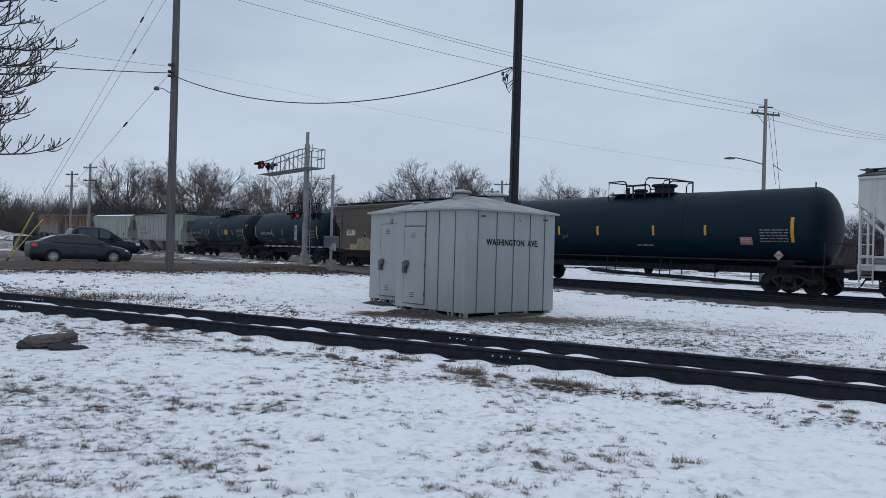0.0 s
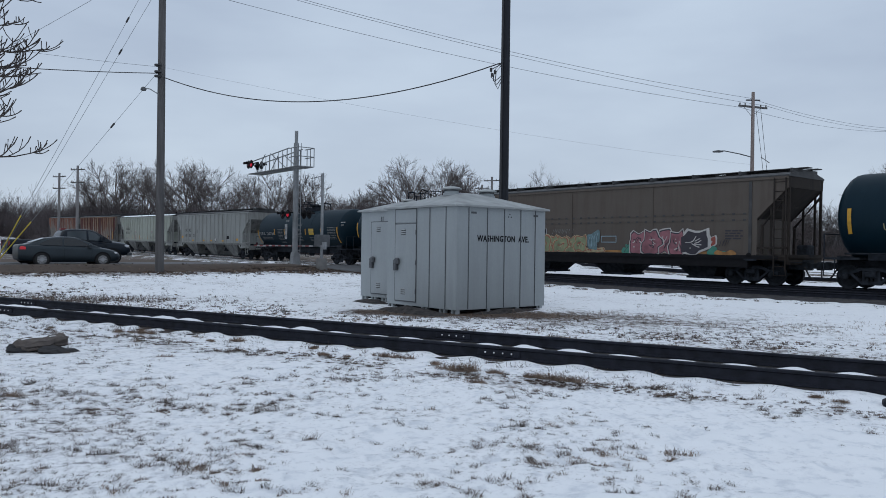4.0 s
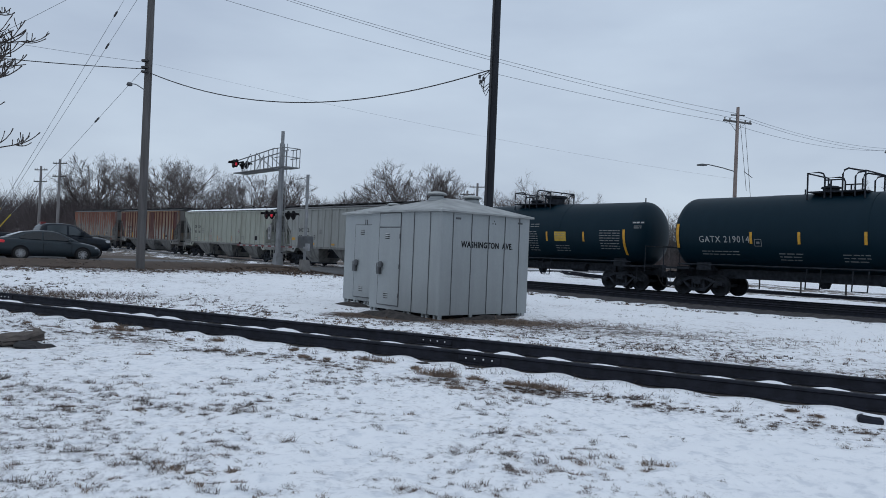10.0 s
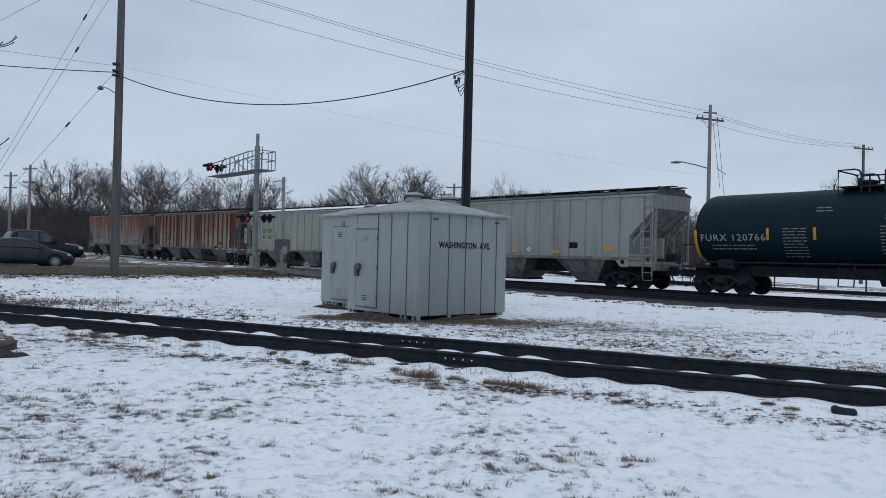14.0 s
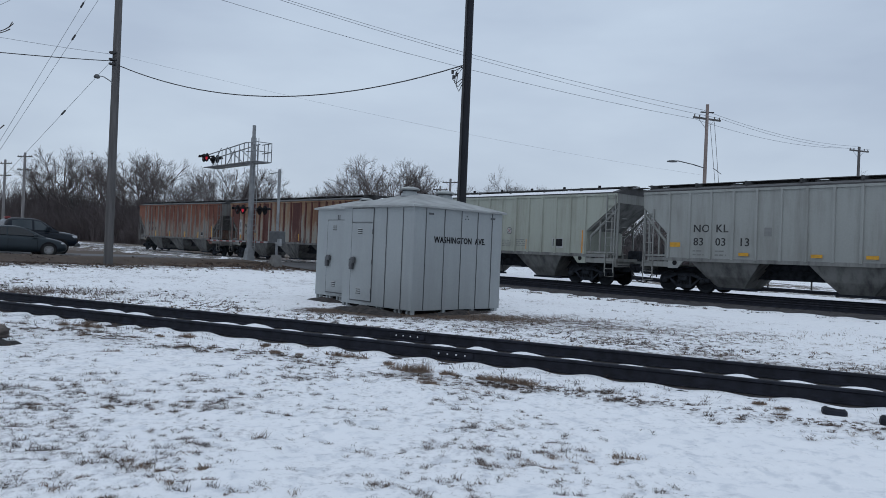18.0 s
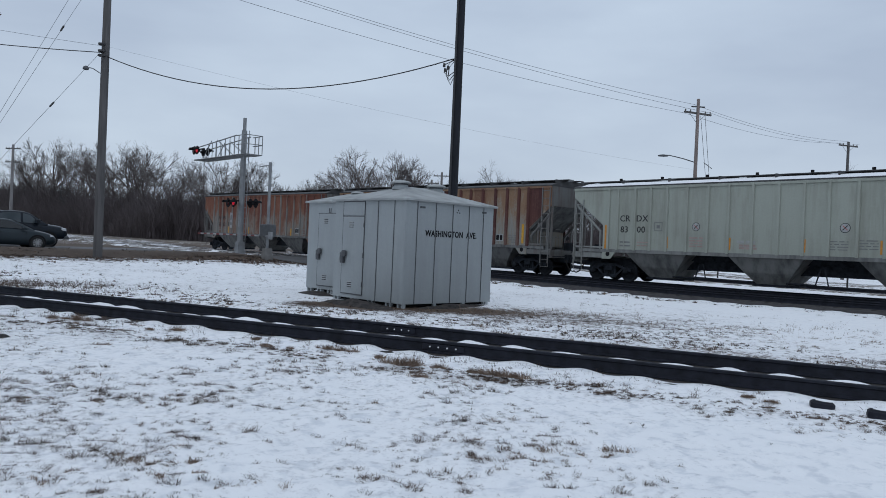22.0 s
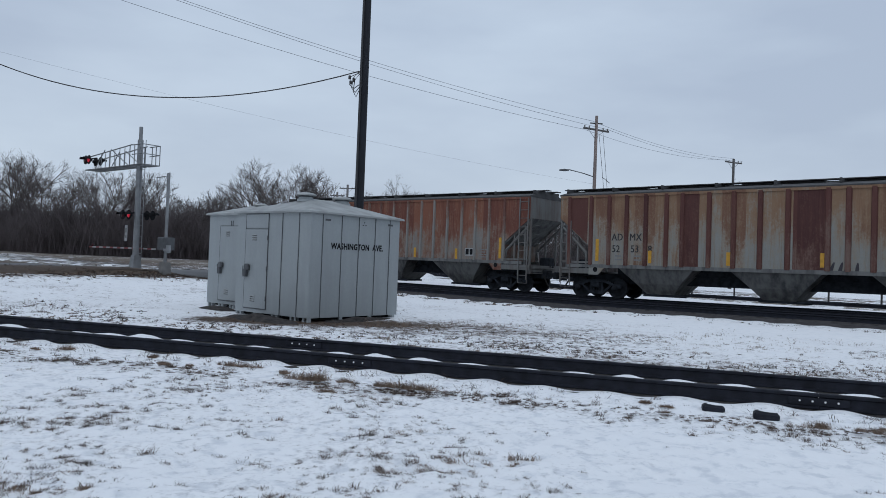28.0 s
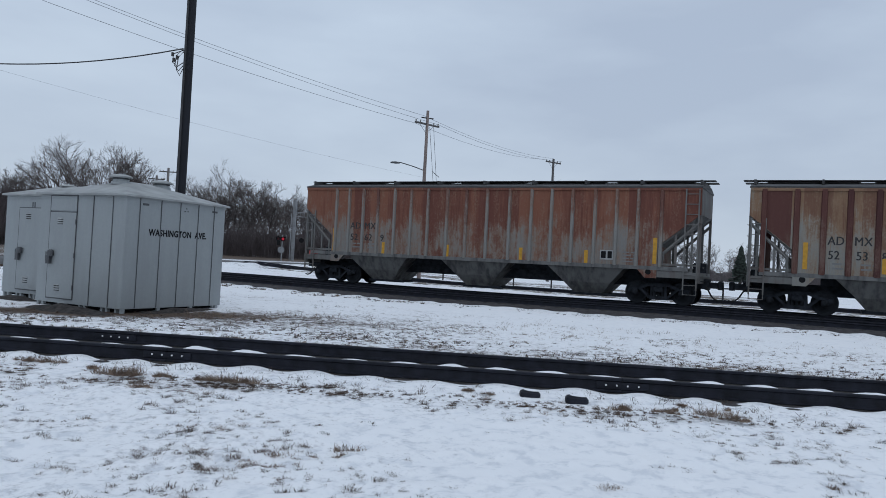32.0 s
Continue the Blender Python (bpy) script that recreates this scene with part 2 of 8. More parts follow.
M["bung"] = streaked("silver_grey_paint", (0.305, 0.332, 0.342), (0.245, 0.262, 0.27), 0.5, 0.5, 1.2, 1)
M["bung_roof"] = material("pale_roof_paint", (0.315, 0.33, 0.33), 0.65, 0, 0.22, 1.8)
M["seam"] = material("dark_seam", (0.085, 0.09, 0.097), 0.7, 0, 0.25, 3)
M["black"] = material("black_paint", (0.013, 0.013, 0.015), 0.75, spec=0.15)
M["wood_dark"] = material("creosoted_wood", (0.0095, 0.0112, 0.0165), 0.85, 0, 0.35, 2, 0.5, 20, stretch=(3, 3, 0.3))
M["wood"] = material("weathered_pole_wood", (0.092, 0.088, 0.088), 0.9, 0, 0.3, 2, 0.5, 20, stretch=(3, 3, 0.25))
M["wood_tan"] = material("pinkish_tan_pole_wood", (0.225, 0.182, 0.168), 0.9, 0, 0.3, 2, 0.5, 20, stretch=(3, 3, 0.25))
M["wood_pale"] = material("bleached_pole_wood", (0.21, 0.20, 0.20), 0.9, 0, 0.25, 2, stretch=(3, 3, 0.25))
M["galv"] = material("galvanised_steel", (0.24, 0.25, 0.26), 0.55, 0.2, 0.18, 3)
M["wire"] = material("cable_black", (0.03, 0.03, 0.033), 0.6)
M["wire_thin"] = material("weathered_conductor", (0.20, 0.215, 0.235), 0.5)
M["concrete"] = material("concrete", (0.20, 0.195, 0.19), 0.9, 0, 0.2, 3, 0.3, 25)
M["asphalt"] = material("wet_asphalt", (0.058, 0.058, 0.061), 0.6, 0, 0.3, 0.6, 0.2, 40)
M["ballast"] = material("dark_wet_ballast", (0.040, 0.037, 0.039), 0.9, 0, 0.5, 5, 0.9, 22)
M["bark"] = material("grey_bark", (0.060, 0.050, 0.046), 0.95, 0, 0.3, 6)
# paler than the near bark: distance haze put into the colour
M["bark_hazed"] = material("hazed_bare_twigs", (0.125, 0.108, 0.106), 0.95, 0, 0.25, 0.4, island=0.35)
# haze over the woods past the tracks, mixed into the twigs' grey
M["brush_hazed"] = material("hazed_grey_twigs", (0.095, 0.090, 0.092), 0.95, 0, 0.3, 0.2, island=0.4)
M["brush_deep"] = material("brown_undergrowth", (0.105, 0.088, 0.090), 0.95, 0, 0.3, 0.5, 1.0, 3.0, island=0.15)
M["brush"] = material("brown_brush_twigs", (0.108, 0.091, 0.093), 0.95, 0, 0.3, 0.2, island=0.2)
M["grass"] = material("dead_grass", (0.150, 0.104, 0.080), 0.95, 0, 0.3, 0.7, color2=(0.105, 0.075, 0.060), island=0.45)
M["grass_dark"] = material("dark_wet_grass", (0.072, 0.056, 0.050), 0.95, 0, 0.3, 0.7, color2=(0.10, 0.078, 0.062), island=0.45)
M["rock_dark"] = material("dark_grey_rock", (0.10, 0.10, 0.105), 0.95, 0, 0.5, 5, 1.0, 11, color2=(0.045, 0.044, 0.046), spec=0.2)
M["rock"] = material("grey_rock", (0.29, 0.25, 0.225), 0.95, 0, 0.5, 5, 1.0, 11, color2=(0.085, 0.074, 0.07), spec=0.2)
M["glass"] = material("dark_car_glass", (0.006, 0.009, 0.012), 0.06, 0, 0.1, 2, spec=0.6)
# sky reflected in the pickup's windows, put into a paler base colour
M["glass_pale"] = material("sky_pale_car_glass", (0.05, 0.064, 0.074), 0.12, 0, 0.1, 2)
M["sedan"] = material("dark_grey_car_paint", (0.018, 0.028, 0.036), 0.30, 0.25, 0.1, 1.5, spec=0.5)
M["pickup"] = material("dark_blue_car_paint", (0.005, 0.010, 0.018), 0.25, 0.0, 0.1, 1.5, spec=0.3)
M["rubber"] = material("tyre_rubber", (0.018, 0.018, 0.018), 0.85, 0, 0.2, 6)
M["alloy"] = material("alloy_rim", (0.5, 0.5, 0.52), 0.3, 0.8, 0.1, 4)
M["lamp_red"] = material("red_tail_lens", (0.45, 0.02, 0.03), 0.3, emit=0.3)
M["lamp_dull"] = material("dull_red_lens", (0.22, 0.03, 0.03), 0.35)
M["lamp_white"] = material("headlamp_lens", (0.6, 0.62, 0.65), 0.15)
M["signal_red"] = material("lit_red_lens", (0.80, 0.02, 0.05), 0.3, emit=0.24)
M["signal_dim"] = material("unlit_red_lens", (0.05, 0.005, 0.009), 0.25)
M["gate_red"] = material("gate_red", (0.20, 0.045, 0.045), 0.6)
M["gate_white"] = material("gate_white", (0.36, 0.36, 0.37), 0.6)
M["guard_yellow"] = material("guy_guard_yellow", (0.62, 0.48, 0.05), 0.55)
M["snow_cap"] = material("settled_snow", (0.87, 0.885, 0.91), 0.8, 0, 0.04, 3, 0.3, 14)
M["conifer"] = material("dark_conifer", (0.025, 0.035, 0.028), 0.95, 0, 0.4, 2, island=0.4)
M["g_pink"] = material("graffiti_pink", (0.27, 0.105, 0.125), 0.6, 0, 0.3, 3)
M["g_green"] = material("graffiti_green", (0.20, 0.225, 0.125), 0.6, 0, 0.3, 3)
M["g_teal"] = material("graffiti_teal", (0.05, 0.22, 0.16), 0.6, 0, 0.15, 4)
M["g_white"] = material("graffiti_white", (0.48, 0.46, 0.44), 0.6, 0, 0.1, 4)
M["g_dark"] = material("graffiti_dark", (0.035, 0.03, 0.04), 0.6, 0, 0.1, 4)
M["g_cream"] = material("graffiti_cream", (0.38, 0.32, 0.19), 0.6, 0, 0.2, 4)
M["g_orange"] = material("faded_orange_stripe", (0.30, 0.15, 0.05), 0.7, 0, 0.4, 3)
M["g_blue_faint"] = material("faded_blue_graffiti", (0.115, 0.185, 0.20), 0.6, 0, 0.3, 4)
M["g_blue"] = material("graffiti_blue", (0.22, 0.31, 0.36), 0.6, 0, 0.1, 4)
M["g_red"] = material("graffiti_red", (0.30, 0.07, 0.05), 0.6, 0, 0.1, 4)


def snow_ground_material():
    m = bpy.data.materials.new("snow_over_dead_grass")
    m.use_nodes = True
    n, l = m.node_tree.nodes, m.node_tree.links
    b = n["Principled BSDF"]
    b.inputs["Roughness"].default_value = 0.8
    b.inputs["Specular IOR Level"].default_value = 0.2
    co = n.new("ShaderNodeTexCoord")
    big = noise_node(n, l, co.outputs["Object"], 0.22, 3.0)
    mid = noise_node(n, l, co.outputs["Object"], 1.3, 5.0, 0.6)
    mp = n.new("ShaderNodeMapping")
    mp.inputs["Rotation"].default_value = (0, 0, radians(150))
    mp.inputs["Scale"].default_value = (7.6, 7.6, 7.6)
    l.new(co.outputs["Object"], mp.inputs["Vector"])
    fine = noise_node(n, l, mp.outputs["Vector"], 1.6, 7.0, 0.72)
    at = n.new("ShaderNodeAttribute")
    at.attribute_name = "bare"
    f = math_node(n, l, "ADD", math_node(n, l, "MULTIPLY", fine, 0.70), math_node(n, l, "MULTIPLY", mid, 0.22))
    f = math_node(n, l, "ADD", f, math_node(n, l, "MULTIPLY", big, 0.18))
    f = math_node(n, l, "ADD", f, math_node(n, l, "MULTIPLY", at.outputs["Fac"], 0.30))
    bare = step_node(n, l, f, 0.655, 0.745)
    # beyond the siding the cover is broken in patches a foot across
    broken = noise_node(n, l, co.outputs["Object"], 5.2, 6.0, 0.72)
    lie = n.new("ShaderNodeAttribute")
    lie.attribute_name = "field"
    f2 = math_node(n, l, "ADD", math_node(n, l, "MULTIPLY", broken, 0.60), math_node(n, l, "MULTIPLY", mid, 0.22))
    f2 = math_node(n, l, "ADD", f2, math_node(n, l, "MULTIPLY", big, 0.26))
    f2 = math_node(n, l, "ADD", f2, math_node(n, l, "MULTIPLY", at.outputs["Fac"], 0.26))
    bare = math_node(n, l, "MAXIMUM", bare, math_node(n, l, "MULTIPLY", math_node(n, l, "MULTIPLY", step_node(n, l, f2, 0.61, 0.69), 0.9), lie.outputs["Fac"]))
    soil = mix_node(n, l, fine, (0.038, 0.030, 0.027), (0.15, 0.105, 0.075))
    white = mix_node(n, l, mid, (0.875, 0.895, 0.925), (0.955, 0.96, 0.97))
    # blue-grey shading of the snow's dimples, put into its colour
    dimple_shade = noise_node(n, l, co.outputs["Object"], 4.6, 4.0, 0.6)
    dimple_shade = math_node(n, l, "ADD", math_node(n, l, "MULTIPLY", dimple_shade, 0.75), math_node(n, l, "MULTIPLY", fine, 0.35))
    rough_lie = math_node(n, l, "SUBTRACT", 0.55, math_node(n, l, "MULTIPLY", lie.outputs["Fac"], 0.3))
    white = mix_node(n, l, math_node(n, l, "MULTIPLY", step_node(n, l, dimple_shade, 0.53, 0.70), rough_lie), white, (0.60, 0.635, 0.69))
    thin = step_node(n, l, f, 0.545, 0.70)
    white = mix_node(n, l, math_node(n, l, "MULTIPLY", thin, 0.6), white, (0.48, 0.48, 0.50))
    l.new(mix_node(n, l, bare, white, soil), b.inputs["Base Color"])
    bu = n.new("ShaderNodeBump")
    dim = noise_node(n, l, co.outputs["Object"], 6.0, 3.0)
    bu.inputs["Strength"].default_value, bu.inputs["Distance"].default_value = 0.5, 0.05
    hgt = math_node(n, l, "SUBTRACT", math_node(n, l, "MULTIPLY", mid, 0.8), math_node(n, l, "MULTIPLY", bare, 0.5))
    hgt = math_node(n, l, "ADD", hgt, math_node(n, l, "MULTIPLY", dim, 0.7))
    l.new(math_node(n, l, "ADD", hgt, math_node(n, l, "MULTIPLY", fine, 0.08)), bu.inputs["Height"])
    l.new(bu.outputs["Normal"], b.inputs["Normal"])
    return m


M["snow"] = snow_ground_material()


def patchy_material(name, low, high, dark=(0.050, 0.042, 0.037), light=(0.20, 0.158, 0.118)):
    """Brown gravel and dead grass half covered by snow."""
    m = bpy.data.materials.new(name)
    m.use_nodes = True
    n, l = m.node_tree.nodes, m.node_tree.links
    b = n["Principled BSDF"]
    b.inputs["Roughness"].default_value = 0.9
    co = n.new("ShaderNodeTexCoord")
    big = noise_node(n, l, co.outputs["Object"], 0.35, 6.0, 0.65)
    fine = noise_node(n, l, co.outputs["Object"], 2.6, 6.0, 0.7)
    f = math_node(n, l, "ADD", math_node(n, l, "MULTIPLY", big, 0.55), math_node(n, l, "MULTIPLY", fine, 0.45))
    soil = mix_node(n, l, fine, dark, light)
    l.new(mix_node(n, l, step_node(n, l, f, low, high), soil, (0.84, 0.86, 0.89)), b.inputs["Base Color"])
    return m


M["tan_patchy"] = patchy_material("snow_patched_dead_grass", 0.54, 0.60)
M["patchy"] = patchy_material("snow_patched_gravel", 0.47, 0.55)


# ---- mesh building ----
class Shape:
    """Gathers vertices and faces for one mesh."""

    def __init__(self):
        self.v, self.f = [], []

    def add(self, verts, faces):
        k = len(self.v)
        self.v += [tuple(p) for p in verts]
        self.f += [tuple(i + k for i in q) for q in faces]
        return self

    def box(self, x0, x1, y0, y1, z0, z1):
        v = [(x, y, z) for z in (z0, z1) for y in (y0, y1) for x in (x0, x1)]
        return self.add(v, [(0, 2, 3, 1), (4, 5, 7, 6), (0, 1, 5, 4), (2, 6, 7, 3), (0, 4, 6, 2), (1, 3, 7, 5)])

    def chamfer(self, x0, x1, y0, y1, z0, z1, c=0.01):
        """A box with its upright and upper edges cut."""
        ring = [(x0 + c, y0), (x1 - c, y0), (x1, y0 + c), (x1, y1 - c), (x1 - c, y1), (x0 + c, y1), (x0, y1 - c), (x0, y0 + c)]
        cx, cy = (x0 + x1) / 2, (y0 + y1) / 2
        v = [(x, y, z0) for x, y in ring] + [(x, y, z1 - c) for x, y in ring]
        v += [(x + (c if x < cx else -c), y + (c if y < cy else -c), z1) for x, y in ring]
        f = [tuple(range(7, -1, -1)), tuple(range(16, 24))]
        for b in (0, 8):
            f += [(b + i, b + (i + 1) % 8, b + 8 + (i + 1) % 8, b + 8 + i) for i in range(8)]
        return self.add(v, f)

    def tube(self, points, radii, sides=8, caps=True):
        """A round bar through points."""
        pts = [Vector(p) for p in points]
        if isinstance(radii, (int, float)):
            radii = [radii] * len(pts)
        v, f = [], []
        for i, p in enumerate(pts):
            d = (pts[min(i + 1, len(pts) - 1)] - pts[max(i - 1, 0)]).normalized()
            a = d.orthogonal().normalized() if abs(d.z) > 0.9 else d.cross(Vector((0, 0, 1))).normalized()
            b = d.cross(a)
            for k in range(sides):
                w = 2 * math.pi * k / sides
                v.append(p + (a * math.cos(w) + b * math.sin(w)) * radii[i])
        for i in range(len(pts) - 1):
            for k in range(sides):
                k2 = (k + 1) % sides
                f.append((i * sides + k, i * sides + k2, (i + 1) * sides + k2, (i + 1) * sides + k))
        if caps:
            f.append(tuple(range(sides - 1, -1, -1)))
            f.append(tuple((len(pts) - 1) * sides + k for k in range(sides)))
        return self.add(v, f)

    def extrude(self, outline, axis, a, b):
        """A closed outline pushed along an axis: 0 the outline is (y, z), 1 it is (x, z), 2 it is (x, y)."""
        def put(p, h):
            return ((h, p[0], p[1]), (p[0], h, p[1]), (p[0], p[1], h))[axis]
        n = len(outline)
        v = [put(p, a) for p in outline] + [put(p, b) for p in outline]
        f = [tuple(range(n)), tuple(range(2 * n - 1, n - 1, -1))]
        f += [(i, i + n, (i + 1) % n + n, (i + 1) % n) for i in range(n)]
        return self.add(v, f)

    def lathe(self, profile, axis=2, sides=24, origin=(0, 0, 0)):
        """A profile of (radius, height) turned about an axis."""
        v, f = [], []
        for r, h in profile:
            for k in range(sides):
                w = 2 * math.pi * k / sides
                c, s = r * math.cos(w), r * math.sin(w)
                q = ((h, c, s), (c, h, s), (c, s, h))[axis]
                v.append((q[0] + origin[0], q[1] + origin[1], q[2] + origin[2]))
        for i in range(len(profile) - 1):
            for k in range(sides):
                k2 = (k + 1) % sides
                f.append((i * sides + k, i * sides + k2, (i + 1) * sides + k2, (i + 1) * sides + k))
        f.append(tuple(range(sides - 1, -1, -1)))
        f.append(tuple((len(profile) - 1) * sides + k for k in range(sides)))
        return self.add(v, f)

    def mesh(self, name, mat=None, smooth=None):
        me = bpy.data.meshes.new(name)
        me.from_pydata(self.v, [], self.f)
        if mat:
            me.materials.append(M[mat])
        bm = bmesh.new()
        bm.from_mesh(me)
        if len(bm.verts) < 40000:
            bmesh.ops.recalc_face_normals(bm, faces=bm.faces)
        bm.to_mesh(me)
        bm.free()
        if smooth:
            me.polygons.foreach_set("use_smooth", [True] * len(me.polygons))
            me.set_sharp_from_angle(angle=radians(smooth))
        return me


def part(name, shape, mat, parent=None, label="", smooth=None):
    """One mesh object, under a thing or a part."""
    ob = new(name, shape.mesh(name, mat, smooth) if isinstance(shape, Shape) else shape)
    ob.parent = parent
    return tagged(ob, label) if label else ob


def thing(name, label, category, m=None, group="", kind=""):
    ob = new(name)
    ob.empty_display_size = 0.2
    if m is not None:
        ob.matrix_world = m
    return tagged(ob, label, category, group, kind)


def letters(text, size, mat, spacing=1.0, wide=1.0, bold=0.0):
    """Flat lettering as a mesh in the x-z plane, reading along x, its lower left at the origin."""
    cu = bpy.data.curves.new("letters", "FONT")
    cu.body, cu.size, cu.space_character, cu.extrude = text, size, spacing, 0.002
    cu.resolution_u = 2
    cu.offset = size * bold
    ob = bpy.data.objects.new("letters", cu)
    me = bpy.data.meshes.new_from_object(ob)
    me.transform(Matrix.Diagonal((wide, 1, 1, 1)))
    me.transform(pose(0, 0, 0, 90))
    me.materials.clear()
    me.materials.append(M[mat])
    bpy.data.objects.remove(ob)
    return me


# ---- the lay of the land ----
TRACK_YAW, NEAR_YAW = 38.36, 60.4
N_MAIN = Vector((math.cos(radians(TRACK_YAW)), math.sin(radians(TRACK_YAW)), 0))
U_MAIN = Vector((-math.sin(radians(TRACK_YAW)), math.cos(radians(TRACK_YAW)), 0))
N_NEAR = Vector((math.cos(radians(NEAR_YAW)), math.sin(radians(NEAR_YAW)), 0))
U_NEAR = Vector((-math.sin(radians(NEAR_YAW)), math.cos(radians(NEAR_YAW)), 0))
TRAIN_D, SECOND_D, NEAR_D = 30.95, 27.1, 10.51
RAIL_NEAR = 0.222
ROAD_S = (38.6, 46.6)


def smooth(a, b, x):
    t = min(1.0, max(0.0, (x - a) / (b - a)))
    return t * t * (3 - 2 * t)


def rail_z(s):
    """The main tracks' rail height along their line."""
    return 0.27 + 0.0001 * (max(s, 5) - 35) ** 2 - 0.06 * math.exp(-((s - 14) / 7) ** 2)


def bend(s):
    """How far the main tracks drift towards the near side past the road."""
    if s < 40:
        return 0.0
    return 0.00026 * (s - 40) ** 2 if s < 60 else 0.104 + 0.0104 * (s - 60)


def main_at(d, s, z=0.0):
    p = N_MAIN * (d - bend(s)) + U_MAIN * s
    return Vector((p.x, p.y, z))


def near_at(d, s, z=0.0):
    p = N_NEAR * d + U_NEAR * s
    return Vector((p.x, p.y, z))


def ground_z(x, y):
    p = Vector((x, y, 0))
    d, s = p.dot(N_MAIN), p.dot(U_MAIN)
    left = 0.32 * smooth(22, 36.2, s) + 0.30 * smooth(36.3, 37.5, s) - 0.12 * smooth(37.7, 38.6, s)
    bed = rail_z(s) - 0.2 - 0.09 * smooth(28, 20, s) * smooth(28.5, 26, d)
    w = smooth(19, 25, d) * (1 - smooth(33.5, 37, d))
    z = left * (1 - w) + bed * w
    far = math.hypot(x, y)
    if far > 120:
        z += 0.55 * (1 - smooth(38, 60, s)) * smooth(120, 220, far) * 0.6
    if far < 60:
        q = abs(p.dot(N_NEAR) - NEAR_D)
        w = smooth(1.0, 2.6, q)
        z += 0.035 * w * (noise.noise((x * 0.35, y * 0.35, 0)) + 0.4 * noise.noise((x * 1.3, y * 1.3, 2))) - 0.02 * (1 - w)
        if far < 13:
            # snow settled over tussocks: soft dimples a hand wide
            near = w * (1 - smooth(9, 13, far))
            z += near * (0.030 * noise.noise((x * 3.0, y * 3.6, 4)) + 0.026 * noise.noise((x * 6.5, y * 7.5, 7)))
    return z


def axis_steps(lo, hi):
    """Steps across the land: fine near the camera, wider and wider outwards."""
    a = [0.0]
    while a[-1] < 2200:
        a.append(a[-1] + max(0.25, min(400, 0.02 * a[-1] * (1 if a[-1] < 60 else 3))))
    a = {-v for v in a} | set(a)
    return sorted({v for v in a if not lo < v < hi} | {lo + (hi - lo) * i / int((hi - lo) / 0.055) for i in range(int((hi - lo) / 0.055) + 1)})


BUNG = (0.58, 18.55)


def bare_amount(x, y):
    """How far the snow has gone and dead grass shows."""
    p = Vector((x, y, 0))
    dn, sn = p.dot(N_NEAR), p.dot(U_NEAR)
    d, s = p.dot(N_MAIN), p.dot(U_MAIN)
    b = 0.35 * math.exp(-((dn - 8.9) / 0.7) ** 2) + 0.3 * math.exp(-((dn - 12.2) / 0.5) ** 2)
    b += 0.45 * math.exp(-(((x - 3.6) / 3.2) ** 2 + ((y - 17.3) / 2.2) ** 2))
    b += 1.7 * math.exp(-(((x + 0.62) / 1.3) ** 2 + ((y - 18.75) / 0.75) ** 2)) + 0.7 * math.exp(-(((x - 1.9) / 1.6) ** 2 + ((y - 18.7) / 0.8) ** 2))
    b += 0.5 * math.exp(-((d - 24.9) / 0.6) ** 2) * smooth(10, 20, 40 - s)
    b += 0.9 * smooth(35.4, 36.4, s) * (1 - smooth(50, 60, s)) * (1 - smooth(20, 25, d))
    b += 0.34 * math.exp(-((s - 34.2) / 1.3) ** 2) * (1 - smooth(20, 24, d))
    b += 0.28 * math.exp(-(((x + 9) / 4.0) ** 2 + ((y - 22) / 2.2) ** 2))
    b += 0.26 * smooth(1.5, 4, x) * smooth(11.4, 11.9, dn) * (1 - smooth(12.8, 15.6, dn))
    b -= 0.45 * smooth(1.5, 4, x) * smooth(20.6, 21.8, d) * (1 - smooth(23.6, 24.3, d))
    b += 0.6 * smooth(50, 56, s) * (1 - smooth(75, 90, s))
    b += 0.28 * smooth(-1, -5, x) * (1 - smooth(6, 10.5, y))
    b += 0.5 * smooth(70, 110, math.hypot(x, y)) * smooth(30, 50, s)
    b -= 0.25 * smooth(0, 4, x) * (1 - smooth(4.5, 8, y))
    return b


def build_ground():
    xs, ys = axis_steps(-6.5, 9.0), axis_steps(3.0, 10.5)
    nx, ny = len(xs), len(ys)
    v = [(x, y, ground_z(x, y)) for y in ys for x in xs]
    f = [(j * nx + i, j * nx + i + 1, (j + 1) * nx + i + 1, (j + 1) * nx + i) for j in range(ny - 1) for i in range(nx - 1)]
    me = bpy.data.meshes.new("ground")
    me.from_pydata(v, [], f)
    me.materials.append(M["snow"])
    at = me.attributes.new("bare", "FLOAT", "POINT")
    at.data.foreach_set("value", [bare_amount(p[0], p[1]) for p in v])
    lie = me.attributes.new("field", "FLOAT", "POINT")
    lie.data.foreach_set("value", [smooth(0.9, 1.6, p[0] * N_NEAR.x + p[1] * N_NEAR.y - NEAR_D) for p in v])
    me.polygons.foreach_set("use_smooth", [True] * len(f))
    tagged(new("ground", me), "thin snow over dead grass and bare soil", "ground", kind="structure")


build_ground()


def strip(name, mat, rows, label, category):
    """A long bed from rows of points across it."""
    sh = Shape()
    n = len(rows[0])
    v = [p for r in rows for p in r]
    f = [(i * n + k, i * n + k + 1, (i + 1) * n + k + 1, (i + 1) * n + k) for i in range(len(rows) - 1) for k in range(n - 1)]
    sh.add(v, f)
    me = sh.mesh(name, mat, 60)
    return tagged(new(name, me), label, category, kind="structure")


